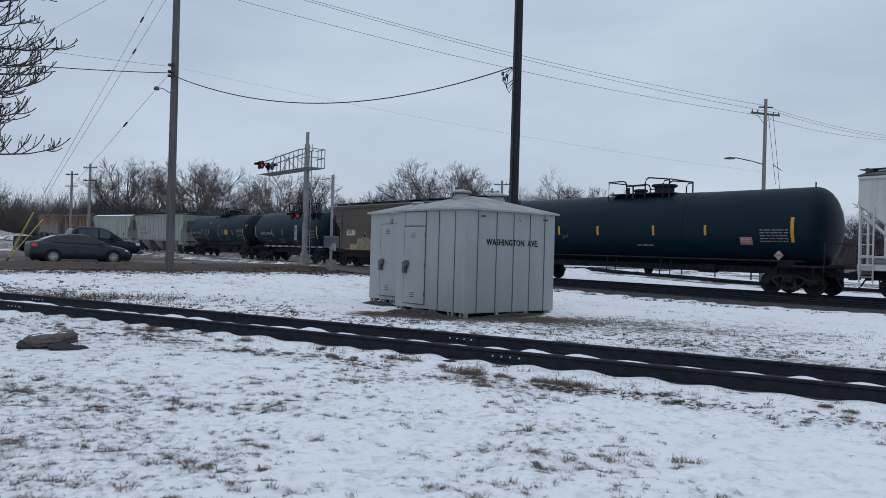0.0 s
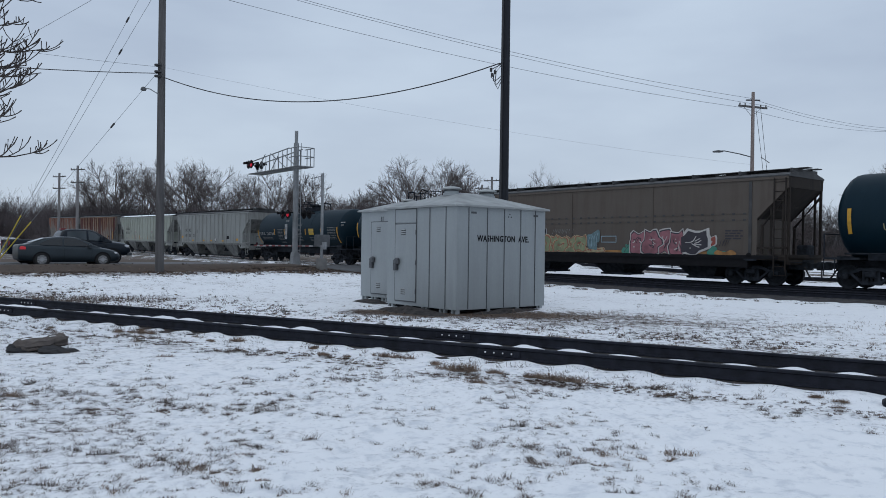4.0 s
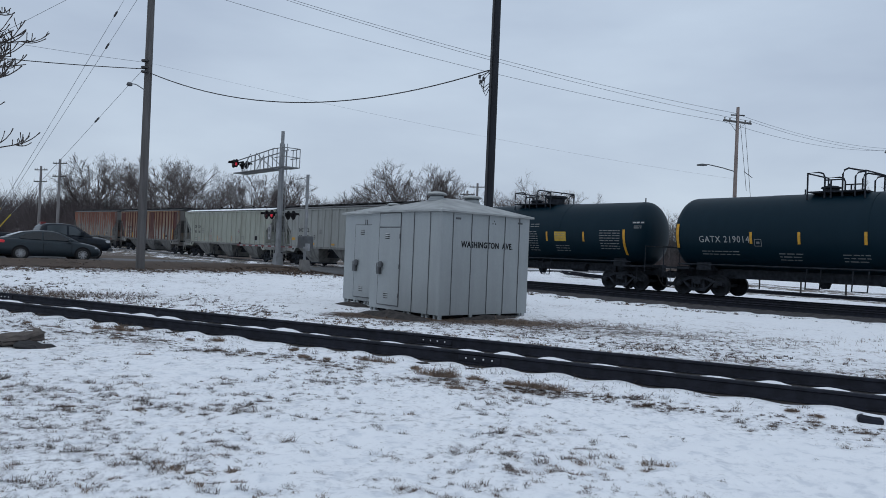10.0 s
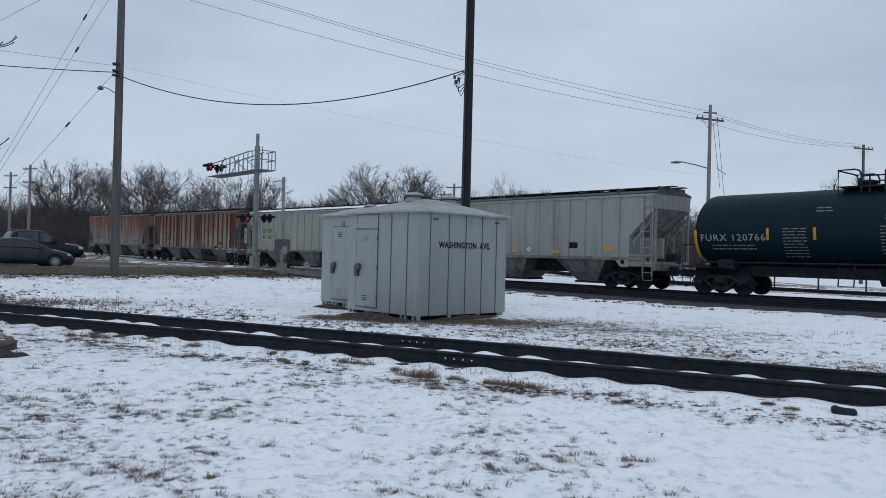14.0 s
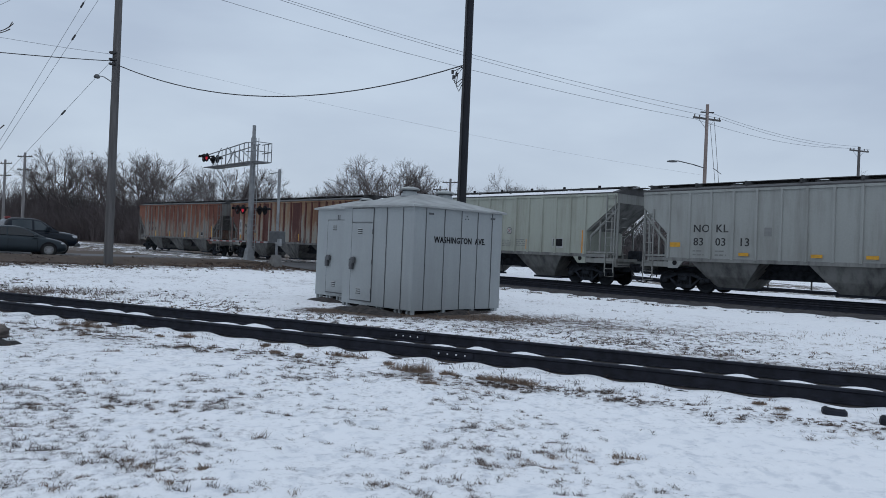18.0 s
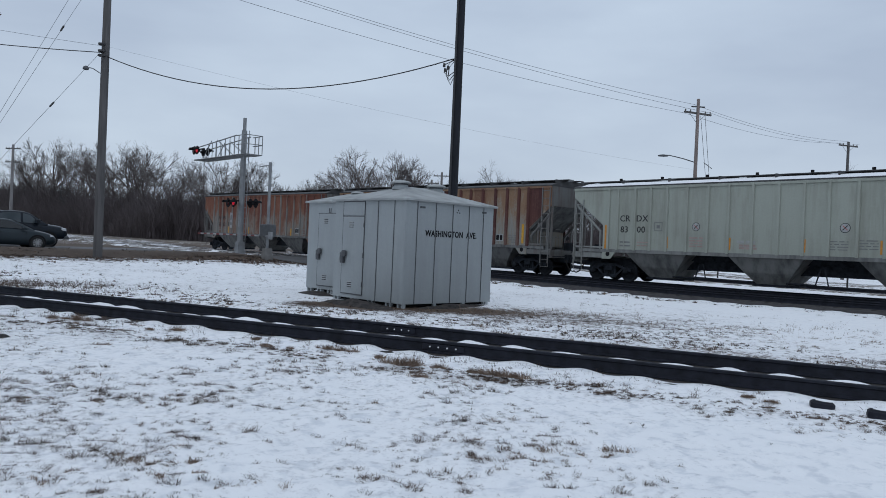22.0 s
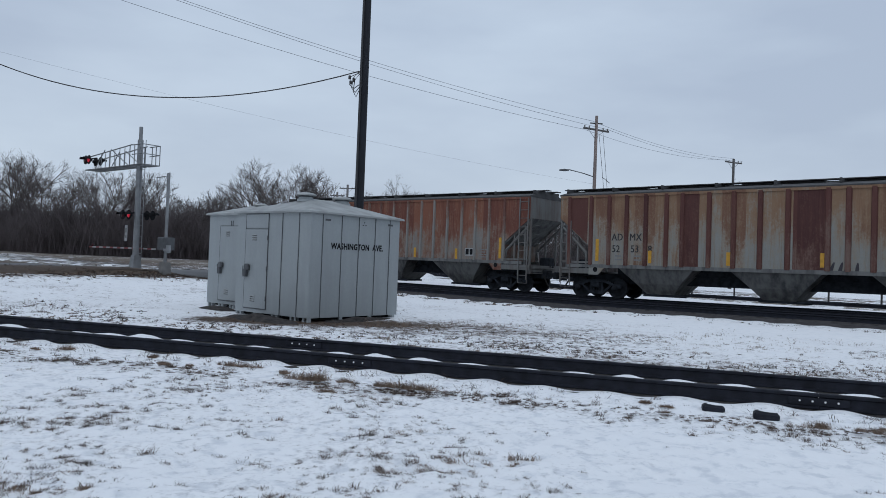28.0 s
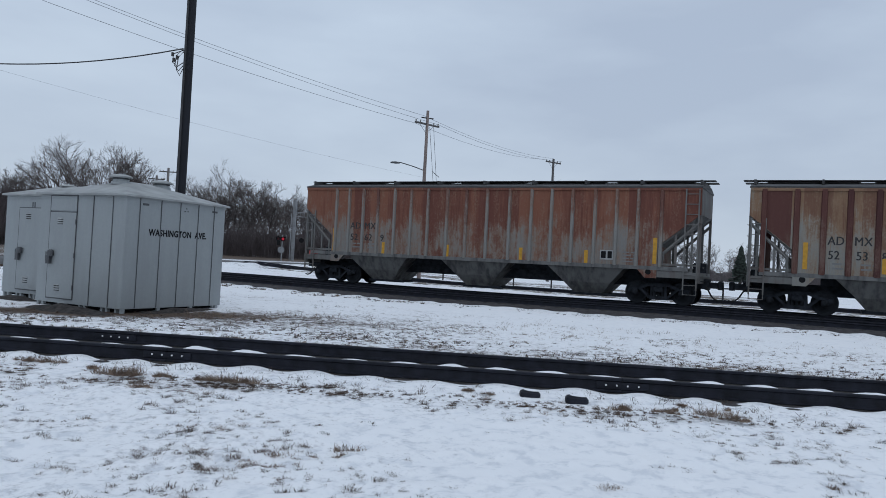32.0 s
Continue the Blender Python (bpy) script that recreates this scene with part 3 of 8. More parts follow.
def build_beds():
    rows = []
    for i in range(0, 1300):
        s = -90 + i * 0.25
        z = rail_z(s) - 0.17 + 0.145 * smooth(46.9, 48.4, s)
        j = 0.22 * noise.noise((s * 0.5, 0, 3)) + 0.22 * noise.noise((s * 1.9, 7, 3)) + 0.16 * noise.noise((s * 4.7, 2, 3))
        rows.append([main_at(24.75 + j, s, ground_z(*main_at(24.75, s)[:2]) - 0.05), main_at(25.35 + j, s, z - 0.05), main_at(25.9, s, z), main_at(28.3, s, z), main_at(29.0, s, z - 0.02),
                     main_at(29.7, s, z), main_at(32.3, s, z), main_at(33.2 + j, s, z - 0.2)])
    cut = int((47.5 + 90) / 0.25)
    strip("track_bed", "patchy", rows[cut:], "gravel track bed half under snow past the road", "ballast")
    rows = rows[:cut + 1]
    strip("track_bed", "ballast", rows, "dark wet ballast bed under two main tracks", "ballast")
    # settled snow laps over the bed's near edge in an uneven line
    rows = []
    for i in range(1100):
        s = -60 + i * 0.085
        f = 0.5 + 0.5 * math.cos(2 * math.pi * s / 1.1 + 3.0 * noise.noise((s * 0.3, 4, 0)))
        edge = 25.02 + 0.20 * f + 0.30 * noise.noise((s * 0.7, 2, 5)) + 0.14 * noise.noise((s * 2.6, 5, 5)) + 0.08 * noise.noise((s * 6.5, 1, 5))
        top = 0.035 + 0.025 * f + 0.025 * noise.noise((s * 1.3, 3, 8))
        r = []
        for k in range(7):
            q = k / 6
            d = 23.9 + (edge - 23.9) * q
            g = ground_z(*main_at(d, s)[:2])
            r.append(main_at(d, s, g - 0.02 * (1 - q) + top * math.sin(math.pi * min(1.0, q * 0.75)) + 0.02 * noise.noise((s * 2.1, d * 3, 1)) * q))
        r.append(main_at(edge + 0.07, s, ground_z(*main_at(edge, s)[:2]) - 0.06))
        rows.append(r)
    strip("snow_bank", "snow", rows, "uneven edge of settled snow along the main track bed", "snow")


build_beds()

RAIL_SECTION = [(-0.07, 0), (0.07, 0), (0.07, 0.012), (0.016, 0.03), (0.011, 0.06), (0.011, 0.125), (0.036, 0.14), (0.037, 0.165), (0.028, 0.175), (-0.028, 0.175), (-0.037, 0.165),
                (-0.036, 0.14), (-0.011, 0.125), (-0.011, 0.06), (-0.016, 0.03), (-0.07, 0.012)]


def rail_piece(name, at, d, s0, s1, base, label, step=4.0):
    """One rail along a line at distance d; base(s) is the height of its foot."""
    sh = Shape()
    n = len(RAIL_SECTION)
    count = max(1, int(abs(s1 - s0) / step))
    for i in range(count + 1):
        s = s0 + (s1 - s0) * i / count
        sh.v += [tuple(at(d + y, s, base(s) + z)) for y, z in RAIL_SECTION]
    for i in range(count):
        for k in range(n):
            sh.f.append((i * n + k, (i + 1) * n + k, (i + 1) * n + (k + 1) % n, i * n + (k + 1) % n))
    sh.f += [tuple(range(n)), tuple(count * n + k for k in range(n))]
    me = sh.mesh(name, "steel", 30)
    return me


def build_tracks():
    for nm, d0 in (("train_track", TRAIN_D), ("second_track", SECOND_D)):
        t = thing("railway_track", "dark steel rails on ties in wet ballast", "railway track", kind="structure")
        for side in (-0.753, 0.753):
            part("rail", rail_piece("rail", main_at, d0 + side, -90, 235, lambda s: rail_z(s) - 0.175, ""), None, t, "dark steel rail with a worn head")
        tie = Shape().chamfer(-0.11, 0.11, -1.3, 1.3, -0.16, 0.0, 0.015).mesh("tie", "tie")
        for i in range(140):
            s = -14 + i * 0.56
            ob = part("tie", tie, None, t)
            p = main_at(d0, s, rail_z(s) - 0.165)
            ob.matrix_world = pose(*p, 0, 0, TRACK_YAW - 90)
    t = thing("siding_track", "rusty dark siding rails half buried in snow", "railway track", kind="structure")
    joints = {-0.753: (4.45, 16.35, -7.45, -1.55, 28.2), 0.753: (5.99, 17.9, -5.9, 29.8)}
    foot = lambda s: RAIL_NEAR - 0.175
    for side in (-0.753, 0.753):
        ends = sorted((-60.0, 130.0) + joints[side])
        for a, b in zip(ends, ends[1:]):
            part("rail", rail_piece("rail", near_at, NEAR_D + side, a + 0.004, b - 0.004, foot, "", 6.0), None, t, "dark rusty steel rail")
        for j in joints[side]:
            bar = Shape().chamfer(-0.33, 0.33, -0.022, 0.0, 0.035, 0.125, 0.008)
            ob = part("joint_bar", bar, "steel", t, "bolted steel joint bar")
            ob.matrix_world = pose(*near_at(NEAR_D + side - 0.012, j, RAIL_NEAR - 0.175), 0, 0, NEAR_YAW + 90 + 180)
            for k in range(4):
                bo = part("bolt", Shape().lathe([(0.011, -0.012), (0.013, -0.004), (0.013, 0.0)], 1, 8), "bolt", ob, "frosted bolt end")
                bo.location = (-0.205 + 0.137 * k, -0.024, 0.082)
    tie = Shape().chamfer(-0.11, 0.11, -0.98, 1.0, -0.16, 0.0, 0.015).mesh("tie", "tie")
    for i in range(110):
        s = -22 + i * 0.55
        ob = part("tie", tie, None, t)
        ob.matrix_world = pose(*near_at(NEAR_D, s, RAIL_NEAR - 0.18), 0, 0, NEAR_YAW - 90 + random.uniform(-2, 2))
    rows = []
    for i in range(300):
        q = -60 + i * 0.65
        rows.append([near_at(NEAR_D + e, q, z + 0.008 * noise.noise((q * 3, e * 3, 0))) for e, z in ((-1.5, -0.04), (-1.1, 0.035), (-0.6, 0.04), (0.6, 0.04), (1.1, 0.035), (1.5, -0.04))])
    strip("siding_bed", "ballast", rows, "dark stones and ties under the siding rails", "ballast")
    # snow lying between and beside the rails, in low heaps
    rows = []
    for i in range(1100):
        q = -42 + i * 0.085
        f = 0.5 + 0.5 * math.cos(2 * math.pi * q / 0.74 + 1.1 * noise.noise((q * 0.35, 1, 0)))
        amp = 0.075 + 0.055 * noise.noise((q * 0.6, 3, 4))
        r = []
        for k in range(9):
            e = k / 8
            prof = min(1.0, 4.5 * min(e, 1 - e)) ** 0.6
            r.append(near_at(NEAR_D - 0.69 + 1.38 * e, q, 0.012 + (amp * f ** 0.55 + 0.012) * prof * (1.0 + 0.25 * noise.noise((q * 2.3, e * 3, 6)))))
        rows.append(r)
    strip("snow_bank", "snow_cap", rows, "row of low snow heaps lying between the siding rails", "snow")
    rows = []
    for i in range(1100):
        q = -42 + i * 0.085
        f = 0.5 + 0.5 * math.cos(2 * math.pi * q / 0.8 + 2.6 * noise.noise((q * 0.35, 8, 0)))
        f *= 0.75 + 0.6 * noise.noise((q * 0.45, 9, 3))
        edge = -1.0 + 0.12 * f + 0.03 * noise.noise((q * 1.2, 2, 2))
        top = 0.03 + 0.042 * f + 0.02 * noise.noise((q * 0.5, 5, 1))
        r = []
        for k in range(8):
            e = k / 7
            d0 = -2.3 + (edge + 2.3) * e
            g = ground_z(*near_at(NEAR_D + d0, q)[:2])
            r.append(near_at(NEAR_D + d0, q, (g - 0.012) * (1 - e) + e * (top * min(1, e * 1.15) + 0.012) + 0.012 * noise.noise((q * 1.7, d0 * 2, 3)) * (1 - abs(2 * e - 1))))
        r.append(near_at(NEAR_D + edge + 0.05, q, 0.02))
        rows.append(r)
    strip("snow_bank", "snow", rows, "scalloped edge of settled snow along the siding rail", "snow")
    rows = []
    for i in range(700):
        q = -42 + i * 0.13
        j = 0.06 * noise.noise((q * 1.4, 4, 4))
        rows.append([near_at(NEAR_D + e, q, z) for e, z in ((0.87 + j, 0.03), (0.93 + j, 0.055 + 0.02 * noise.noise((q, 2, 0))), (1.3, 0.04), (1.9, -0.03))])
    strip("snow_bank", "snow", rows, "low settled snow behind the siding rail", "snow")


build_tracks()


# ---- equipment bungalows ----
def bungalow(name, m, length, depth, height, label, big):
    """A sheet-steel signal house: x along its front with the door, y along its side, the front left corner at the origin, the near corner at x = length."""
    t = thing(name, label, "signal bungalow", m)
    z0, z1 = 0.065 if big else 0.115, height
    body = Shape().box(0, length, 0, depth, z0, z1)
    part("body", body, "bung", t)
    # hipped roof with a thin overhanging edge
    o, rise = 0.09, 0.47 if big else 0.36
    sh = Shape()
    rx = min(length, depth) * 0.42
    ring = [(-o, -o), (length + o, -o), (length + o, depth + o), (-o, depth + o)]
    v = [(x, y, z1) for x, y in ring] + [(x, y, z1 + 0.045) for x, y in ring]
    cx, cy = length / 2, depth / 2
    if depth >= length:
        v += [(cx, rx, z1 + rise), (cx, depth - rx, z1 + rise)]
        top = [(4, 5, 8), (5, 6, 9, 8), (6, 7, 9), (7, 4, 8, 9)]
    else:
        v += [(rx, cy, z1 + rise), (length - rx, cy, z1 + rise)]
        top = [(4, 5, 9, 8), (5, 6, 9), (6, 7, 8, 9), (7, 4, 8)]
    sh.add(v, [(3, 2, 1, 0), (0, 1, 5, 4), (1, 2, 6, 5), (2, 3, 7, 6), (3, 0, 4, 7)] + top)
    part("roof", sh, "bung_roof", t, "pale hipped sheet-metal roof")
    # vents on the ridge
    spots = [(cx, depth * 0.33), (cx, depth * 0.74)] if big else [(cx, depth * 0.5)]
    size = 0.9 if big else 0.66
    for vx, vy in spots:
        ve = part("roof_vent", Shape().lathe([(0.27, -0.10), (0.25, -0.01), (0.215, 0.0), (0.215, 0.12)], 2, 20), "bung", t, "round grey roof ventilator", 40)
        ve.location, ve.scale = (vx, vy, z1 + rise - 0.02 - (0 if big else 0.06)), (size, size, size)
        part("vent_neck", Shape().lathe([(0.218, 0.045), (0.225, 0.055), (0.225, 0.075), (0.218, 0.085)], 2, 20), "seam", ve, "", 40)
        part("vent_cap", Shape().lathe([(0.21, 0.10), (0.305, 0.092), (0.31, 0.125), (0.24, 0.165), (0.12, 0.19), (0.0, 0.195)], 2, 20), "bung_roof", ve, "", 40)
    # seams up the faces
    front = [length * q for q in ((0.635, 0.855) if big else (0.72,))]
    side = [depth * q for q in ((0.12, 0.32, 0.51, 0.70, 0.875) if big else (0.3, 0.6, 0.9))]
    for q in front:
        part("seam", Shape().chamfer(q - 0.011, q + 0.011, -0.016, 0.0, z0 + 0.01, z1 - 0.01, 0.004), "seam", t)
        part("seam", Shape().chamfer(q - 0.011, q + 0.011, depth, depth + 0.016, z0 + 0.01, z1 - 0.01, 0.004), "seam", t)
    for q in side:
        for x0 in (-0.016, length):
            part("seam", Shape().chamfer(x0, x0 + 0.016, q - 0.011, q + 0.011, z0 + 0.01, z1 - 0.01, 0.004), "seam", t)
    # added black box: paints the shade in the open gap under the walls
    part("base_gap_fill", Shape().box(0.16, length - 0.16, 0.16, depth - 0.16, z0 - 0.07, z0 + 0.004), "black", t, "black box filling the dark gap under the house")
    # door
    d0, d1 = (length * 0.135, length * 0.445) if big else (length * 0.27, length * 0.70)
    zt = z1 - 0.42 if big else z1 - 0.32
    do = part("door", Shape().chamfer(d0, d1, -0.026, 0.0, z0 + 0.12, zt, 0.006), "bung", t, "grey steel door")
    fr = Shape()
    for a, b, c, e in ((d0 - 0.018, d0 + 0.0, z0 + 0.1, zt + 0.015), (d1, d1 + 0.014, z0 + 0.1, zt + 0.015), (d0, d1, zt, zt + 0.018), (d0, d1, z0 + 0.09, z0 + 0.115)):
        fr.box(a, b, -0.02, 0.0, c, e)
    if big:
        for x in (d0 - 0.016, d1):
            fr.box(x, x + 0.014, -0.02, 0.0, zt + 0.018, z1 - 0.012)
        fr.box(d0, d1, -0.02, 0.0, z1 - 0.03, z1 - 0.014)
    part("door_frame", fr, "seam", t)
    if big:
        part("transom_panel", Shape().chamfer(d0, d1, -0.022, 0.0, zt + 0.04, z1 - 0.03, 0.005), "bung", t)
    for base in (zt - 0.27, z0 + 0.30):
        for k in range(3):
            z = base + 0.055 * k
            part("louvre", Shape().add([(d0 + 0.28, -0.026, z + 0.03), (d0 + 0.46, -0.026, z + 0.03), (d0 + 0.46, -0.045, z), (d0 + 0.28, -0.045, z), (d0 + 0.28, -0.026, z), (d0 + 0.46, -0.026, z)],
                                       [(0, 1, 2, 3), (3, 2, 5, 4), (0, 3, 4), (1, 5, 2)]), "bung_roof", do)
            # black strip paints the shadow under each slat
            part("louvre_shade", Shape().box(d0 + 0.275, d0 + 0.465, -0.0285, -0.026, z - 0.016, z - 0.001), "black", do)
    lx = d0 + 0.10
    la = part("latch", Shape().chamfer(lx - 0.07, lx + 0.05, -0.12, -0.026, 0.98, 1.18, 0.015).chamfer(lx - 0.02, lx + 0.13, -0.13, -0.026, 1.16, 1.32, 0.03), "seam", do, "dark padlocked latch cover")
    part("latch_lever", Shape().box(lx - 0.17, lx - 0.10, -0.055, -0.026, 1.04, 1.06).box(lx - 0.17, lx - 0.10, -0.055, -0.026, 1.26, 1.28).box(lx - 0.17, lx - 0.15, -0.06, -0.026, 1.04, 1.28), "bung", la)
    for z in (z0 + 0.32, (z0 + zt) / 2, zt - 0.28):
        part("hinge", Shape().tube([(d1 + 0.008, -0.03, z), (d1 + 0.008, -0.03, z + 0.12)], 0.014, 6), "seam", do)
    # stub feet
    spots = [(x, y) for x in (0.12, length - 0.12) for y in (0.08, depth * 0.35, depth * 0.68, depth - 0.12)] + [(length * q, 0.08) for q in (0.3, 0.55, 0.8)]
    for x, y in spots:
        for k in (-0.08, 0.08):
            part("foot", Shape().chamfer(x + k - 0.035, x + k + 0.035, y - 0.05, y + 0.05, -0.16, z0 + 0.002, 0.006), "bung", t, "steel stub foot")
    return t


def build_bungalows():
    c, ang = Vector((0.56, 18.45, 0.02)), 39.5
    front = Vector((math.cos(radians(ang + 90)), math.sin(radians(ang + 90)), 0))
    side = Vector((math.cos(radians(ang)), math.sin(radians(ang)), 0))
    width, deep = 2.90, 3.2
    o = c + front * width
    big = bungalow("signal_bungalow", pose(*o, 0, 0, ang - 90), width, deep, 2.64, "silver-grey sheet-steel signal bungalow with a street name on its side", True)
    me = letters("WASHINGTON  AVE.", 0.215, "black", 1.08, 0.87, 0.03)
    total = max(v.co.x for v in me.vertices)
    me = letters("AVE.", 0.215, "black", 1.08, 0.87, 0.03)
    short = max(v.co.x for v in me.vertices)
    for word, y in (("WASHINGTON", 0.68), ("AVE.", 0.68 + total - short)):
        lab = part("street_name", letters(word, 0.215, "black", 1.08, 0.87, 0.03), None, big, "black stencilled street name")
        lab.matrix_basis = pose(width + 0.005, y, 1.78, 0, 0, 90)
    for y, z in ((0.55, 2.5), (2.82, 2.5)):
        part("small_plate", Shape().chamfer(width, width + 0.012, y - 0.09, y + 0.09, z - 0.03, z + 0.02, 0.004), "seam", big)
    for y, z in ((1.83, 2.50), (1.78, 2.43), (1.88, 2.43)):
        part("screw_head", Shape().lathe([(0.016, 0.0), (0.012, 0.012)], 0, 8, (width, y, z)), "black", big)
    o2 = c + front * 5.25 + side * 0.72
    small = bungalow("relay_case", pose(*o2, 0, 0, ang - 90), 2.1, 2.0, 2.66, "smaller silver-grey steel relay house beside the bungalow", False)
    part("case_number", Shape().box(1.02, 1.06, -0.004, 0, 2.36, 2.5).box(1.1, 1.14, -0.004, 0, 2.36, 2.5), "seam", small)


build_bungalows()


def soil_heap(name, cx, cy, yaw, a, b, h, seed, label):
    """A low uneven heap of bare earth."""
    sh, n, m = Shape(), 26, 8
    for i in range(m + 1):
        for k in range(n):
            q, f = 2 * math.pi * k / n, i / m
            w = f * (1 + 0.22 * noise.noise((math.cos(q) * 1.5, math.sin(q) * 1.5, seed)))
            x, y = a * w * math.cos(q), b * w * math.sin(q)
            sh.v.append((x, y, h * (1 - f * f) * (0.8 + 0.6 * noise.noise((x * 2.5, y * 2.5, seed))) - 0.035 * f))
    sh.f = [(i * n + k, i * n + (k + 1) % n, (i + 1) * n + (k + 1) % n, (i + 1) * n + k) for i in range(m) for k in range(n)]
    ob = part(name, sh, "earth", None, "", 60)
    ob.matrix_world = pose(cx, cy, ground_z(cx, cy) + 0.01, 0, 0, yaw)
    return tagged(ob, label, "earth", kind="stuff")


M["earth"] = material("bare_wet_earth", (0.030, 0.027, 0.027), 0.95, 0, 0.6, 9, 1.0, 30, color2=(0.062, 0.053, 0.049))
soil_heap("bare_earth", -0.55, 19.0, 129.5, 1.45, 0.55, 0.15, 3, "dark bare earth heaped against the bungalow's footing")
soil_heap("bare_earth", -1.8, 21.8, 129.5, 0.9, 0.35, 0.10, 5, "dark bare earth heaped against the relay house's footing")
soil_heap("bare_earth", 1.95, 19.5, 39.5, 1.6, 0.30, 0.09, 8, "thin strip of bare earth along the bungalow's side")


# ---- poles and wires ----
def polar(az, dist):
    return Vector((-math.sin(radians(az)) * dist, math.cos(radians(az)) * dist, 0))


def at_elevation(az, dist, el):
    p = polar(az, dist)
    return Vector((p.x, p.y, 1.6 + dist * math.tan(radians(el))))


def utility_pole(p, height, r0, r1, mat, label, lean=(0, 0)):
    z = ground_z(p.x, p.y)
    t = thing("utility_pole", label, "utility pole", pose(p.x, p.y, z))
    top = height - z
    part("pole", Shape().tube([(0, 0, -0.4), (lean[0] * 0.5, lean[1] * 0.5, top * 0.5), (lean[0], lean[1], top)], [r0, (r0 + r1) / 2, r1], 14), mat, t, "", 50)
    return t


def crossarm(t, z, half, yaw, mat="wood"):
    a = part("crossarm", Shape().chamfer(-half, half, -0.05, 0.05, -0.06, 0.06, 0.012), mat, t)
    a.matrix_basis = pose(0, 0, z, 0, 0, yaw)
    for x in (-half + 0.1, half - 0.1, -half * 0.55, half * 0.55):
        i = part("insulator", Shape().lathe([(0.02, 0.06), (0.05, 0.08), (0.03, 0.12), (0.055, 0.15), (0.03, 0.2)], 2, 8), "concrete", a, "grey porcelain insulator", 40)
        i.location = (x, 0, 0)
    for x in (-1, 1):
        part("brace", Shape().tube([(x * half * 0.6, 0.03, -0.04), (0, 0.1, -0.6)], 0.015, 5), "galv", a)
    return a


WIRES = []


def wire(a, b, sag, r, mat="wire", label="thin overhead cable strung between poles", beads=()):
    pts = []
    for i in range(25):
        q = i / 24
        p = Vector(a).lerp(Vector(b), q)
        p.z -= sag * 4 * q * (1 - q)
        pts.append(p)
    sh = Shape().tube(pts, r, 5)
    ob = part("overhead_wire", sh, mat)
    tagged(ob, label, "cable")
    for q in beads:
        k = int(q * 24)
        d = (pts[k + 1] - pts[k]).normalized()
        part("guy_insulator", Shape().tube([pts[k] - d * 0.16, pts[k] - d * 0.12, pts[k] + d * 0.12, pts[k] + d * 0.16], [0.015, 0.042, 0.042, 0.015], 8), "wire", ob, "dark strain insulator", 40)
    return ob


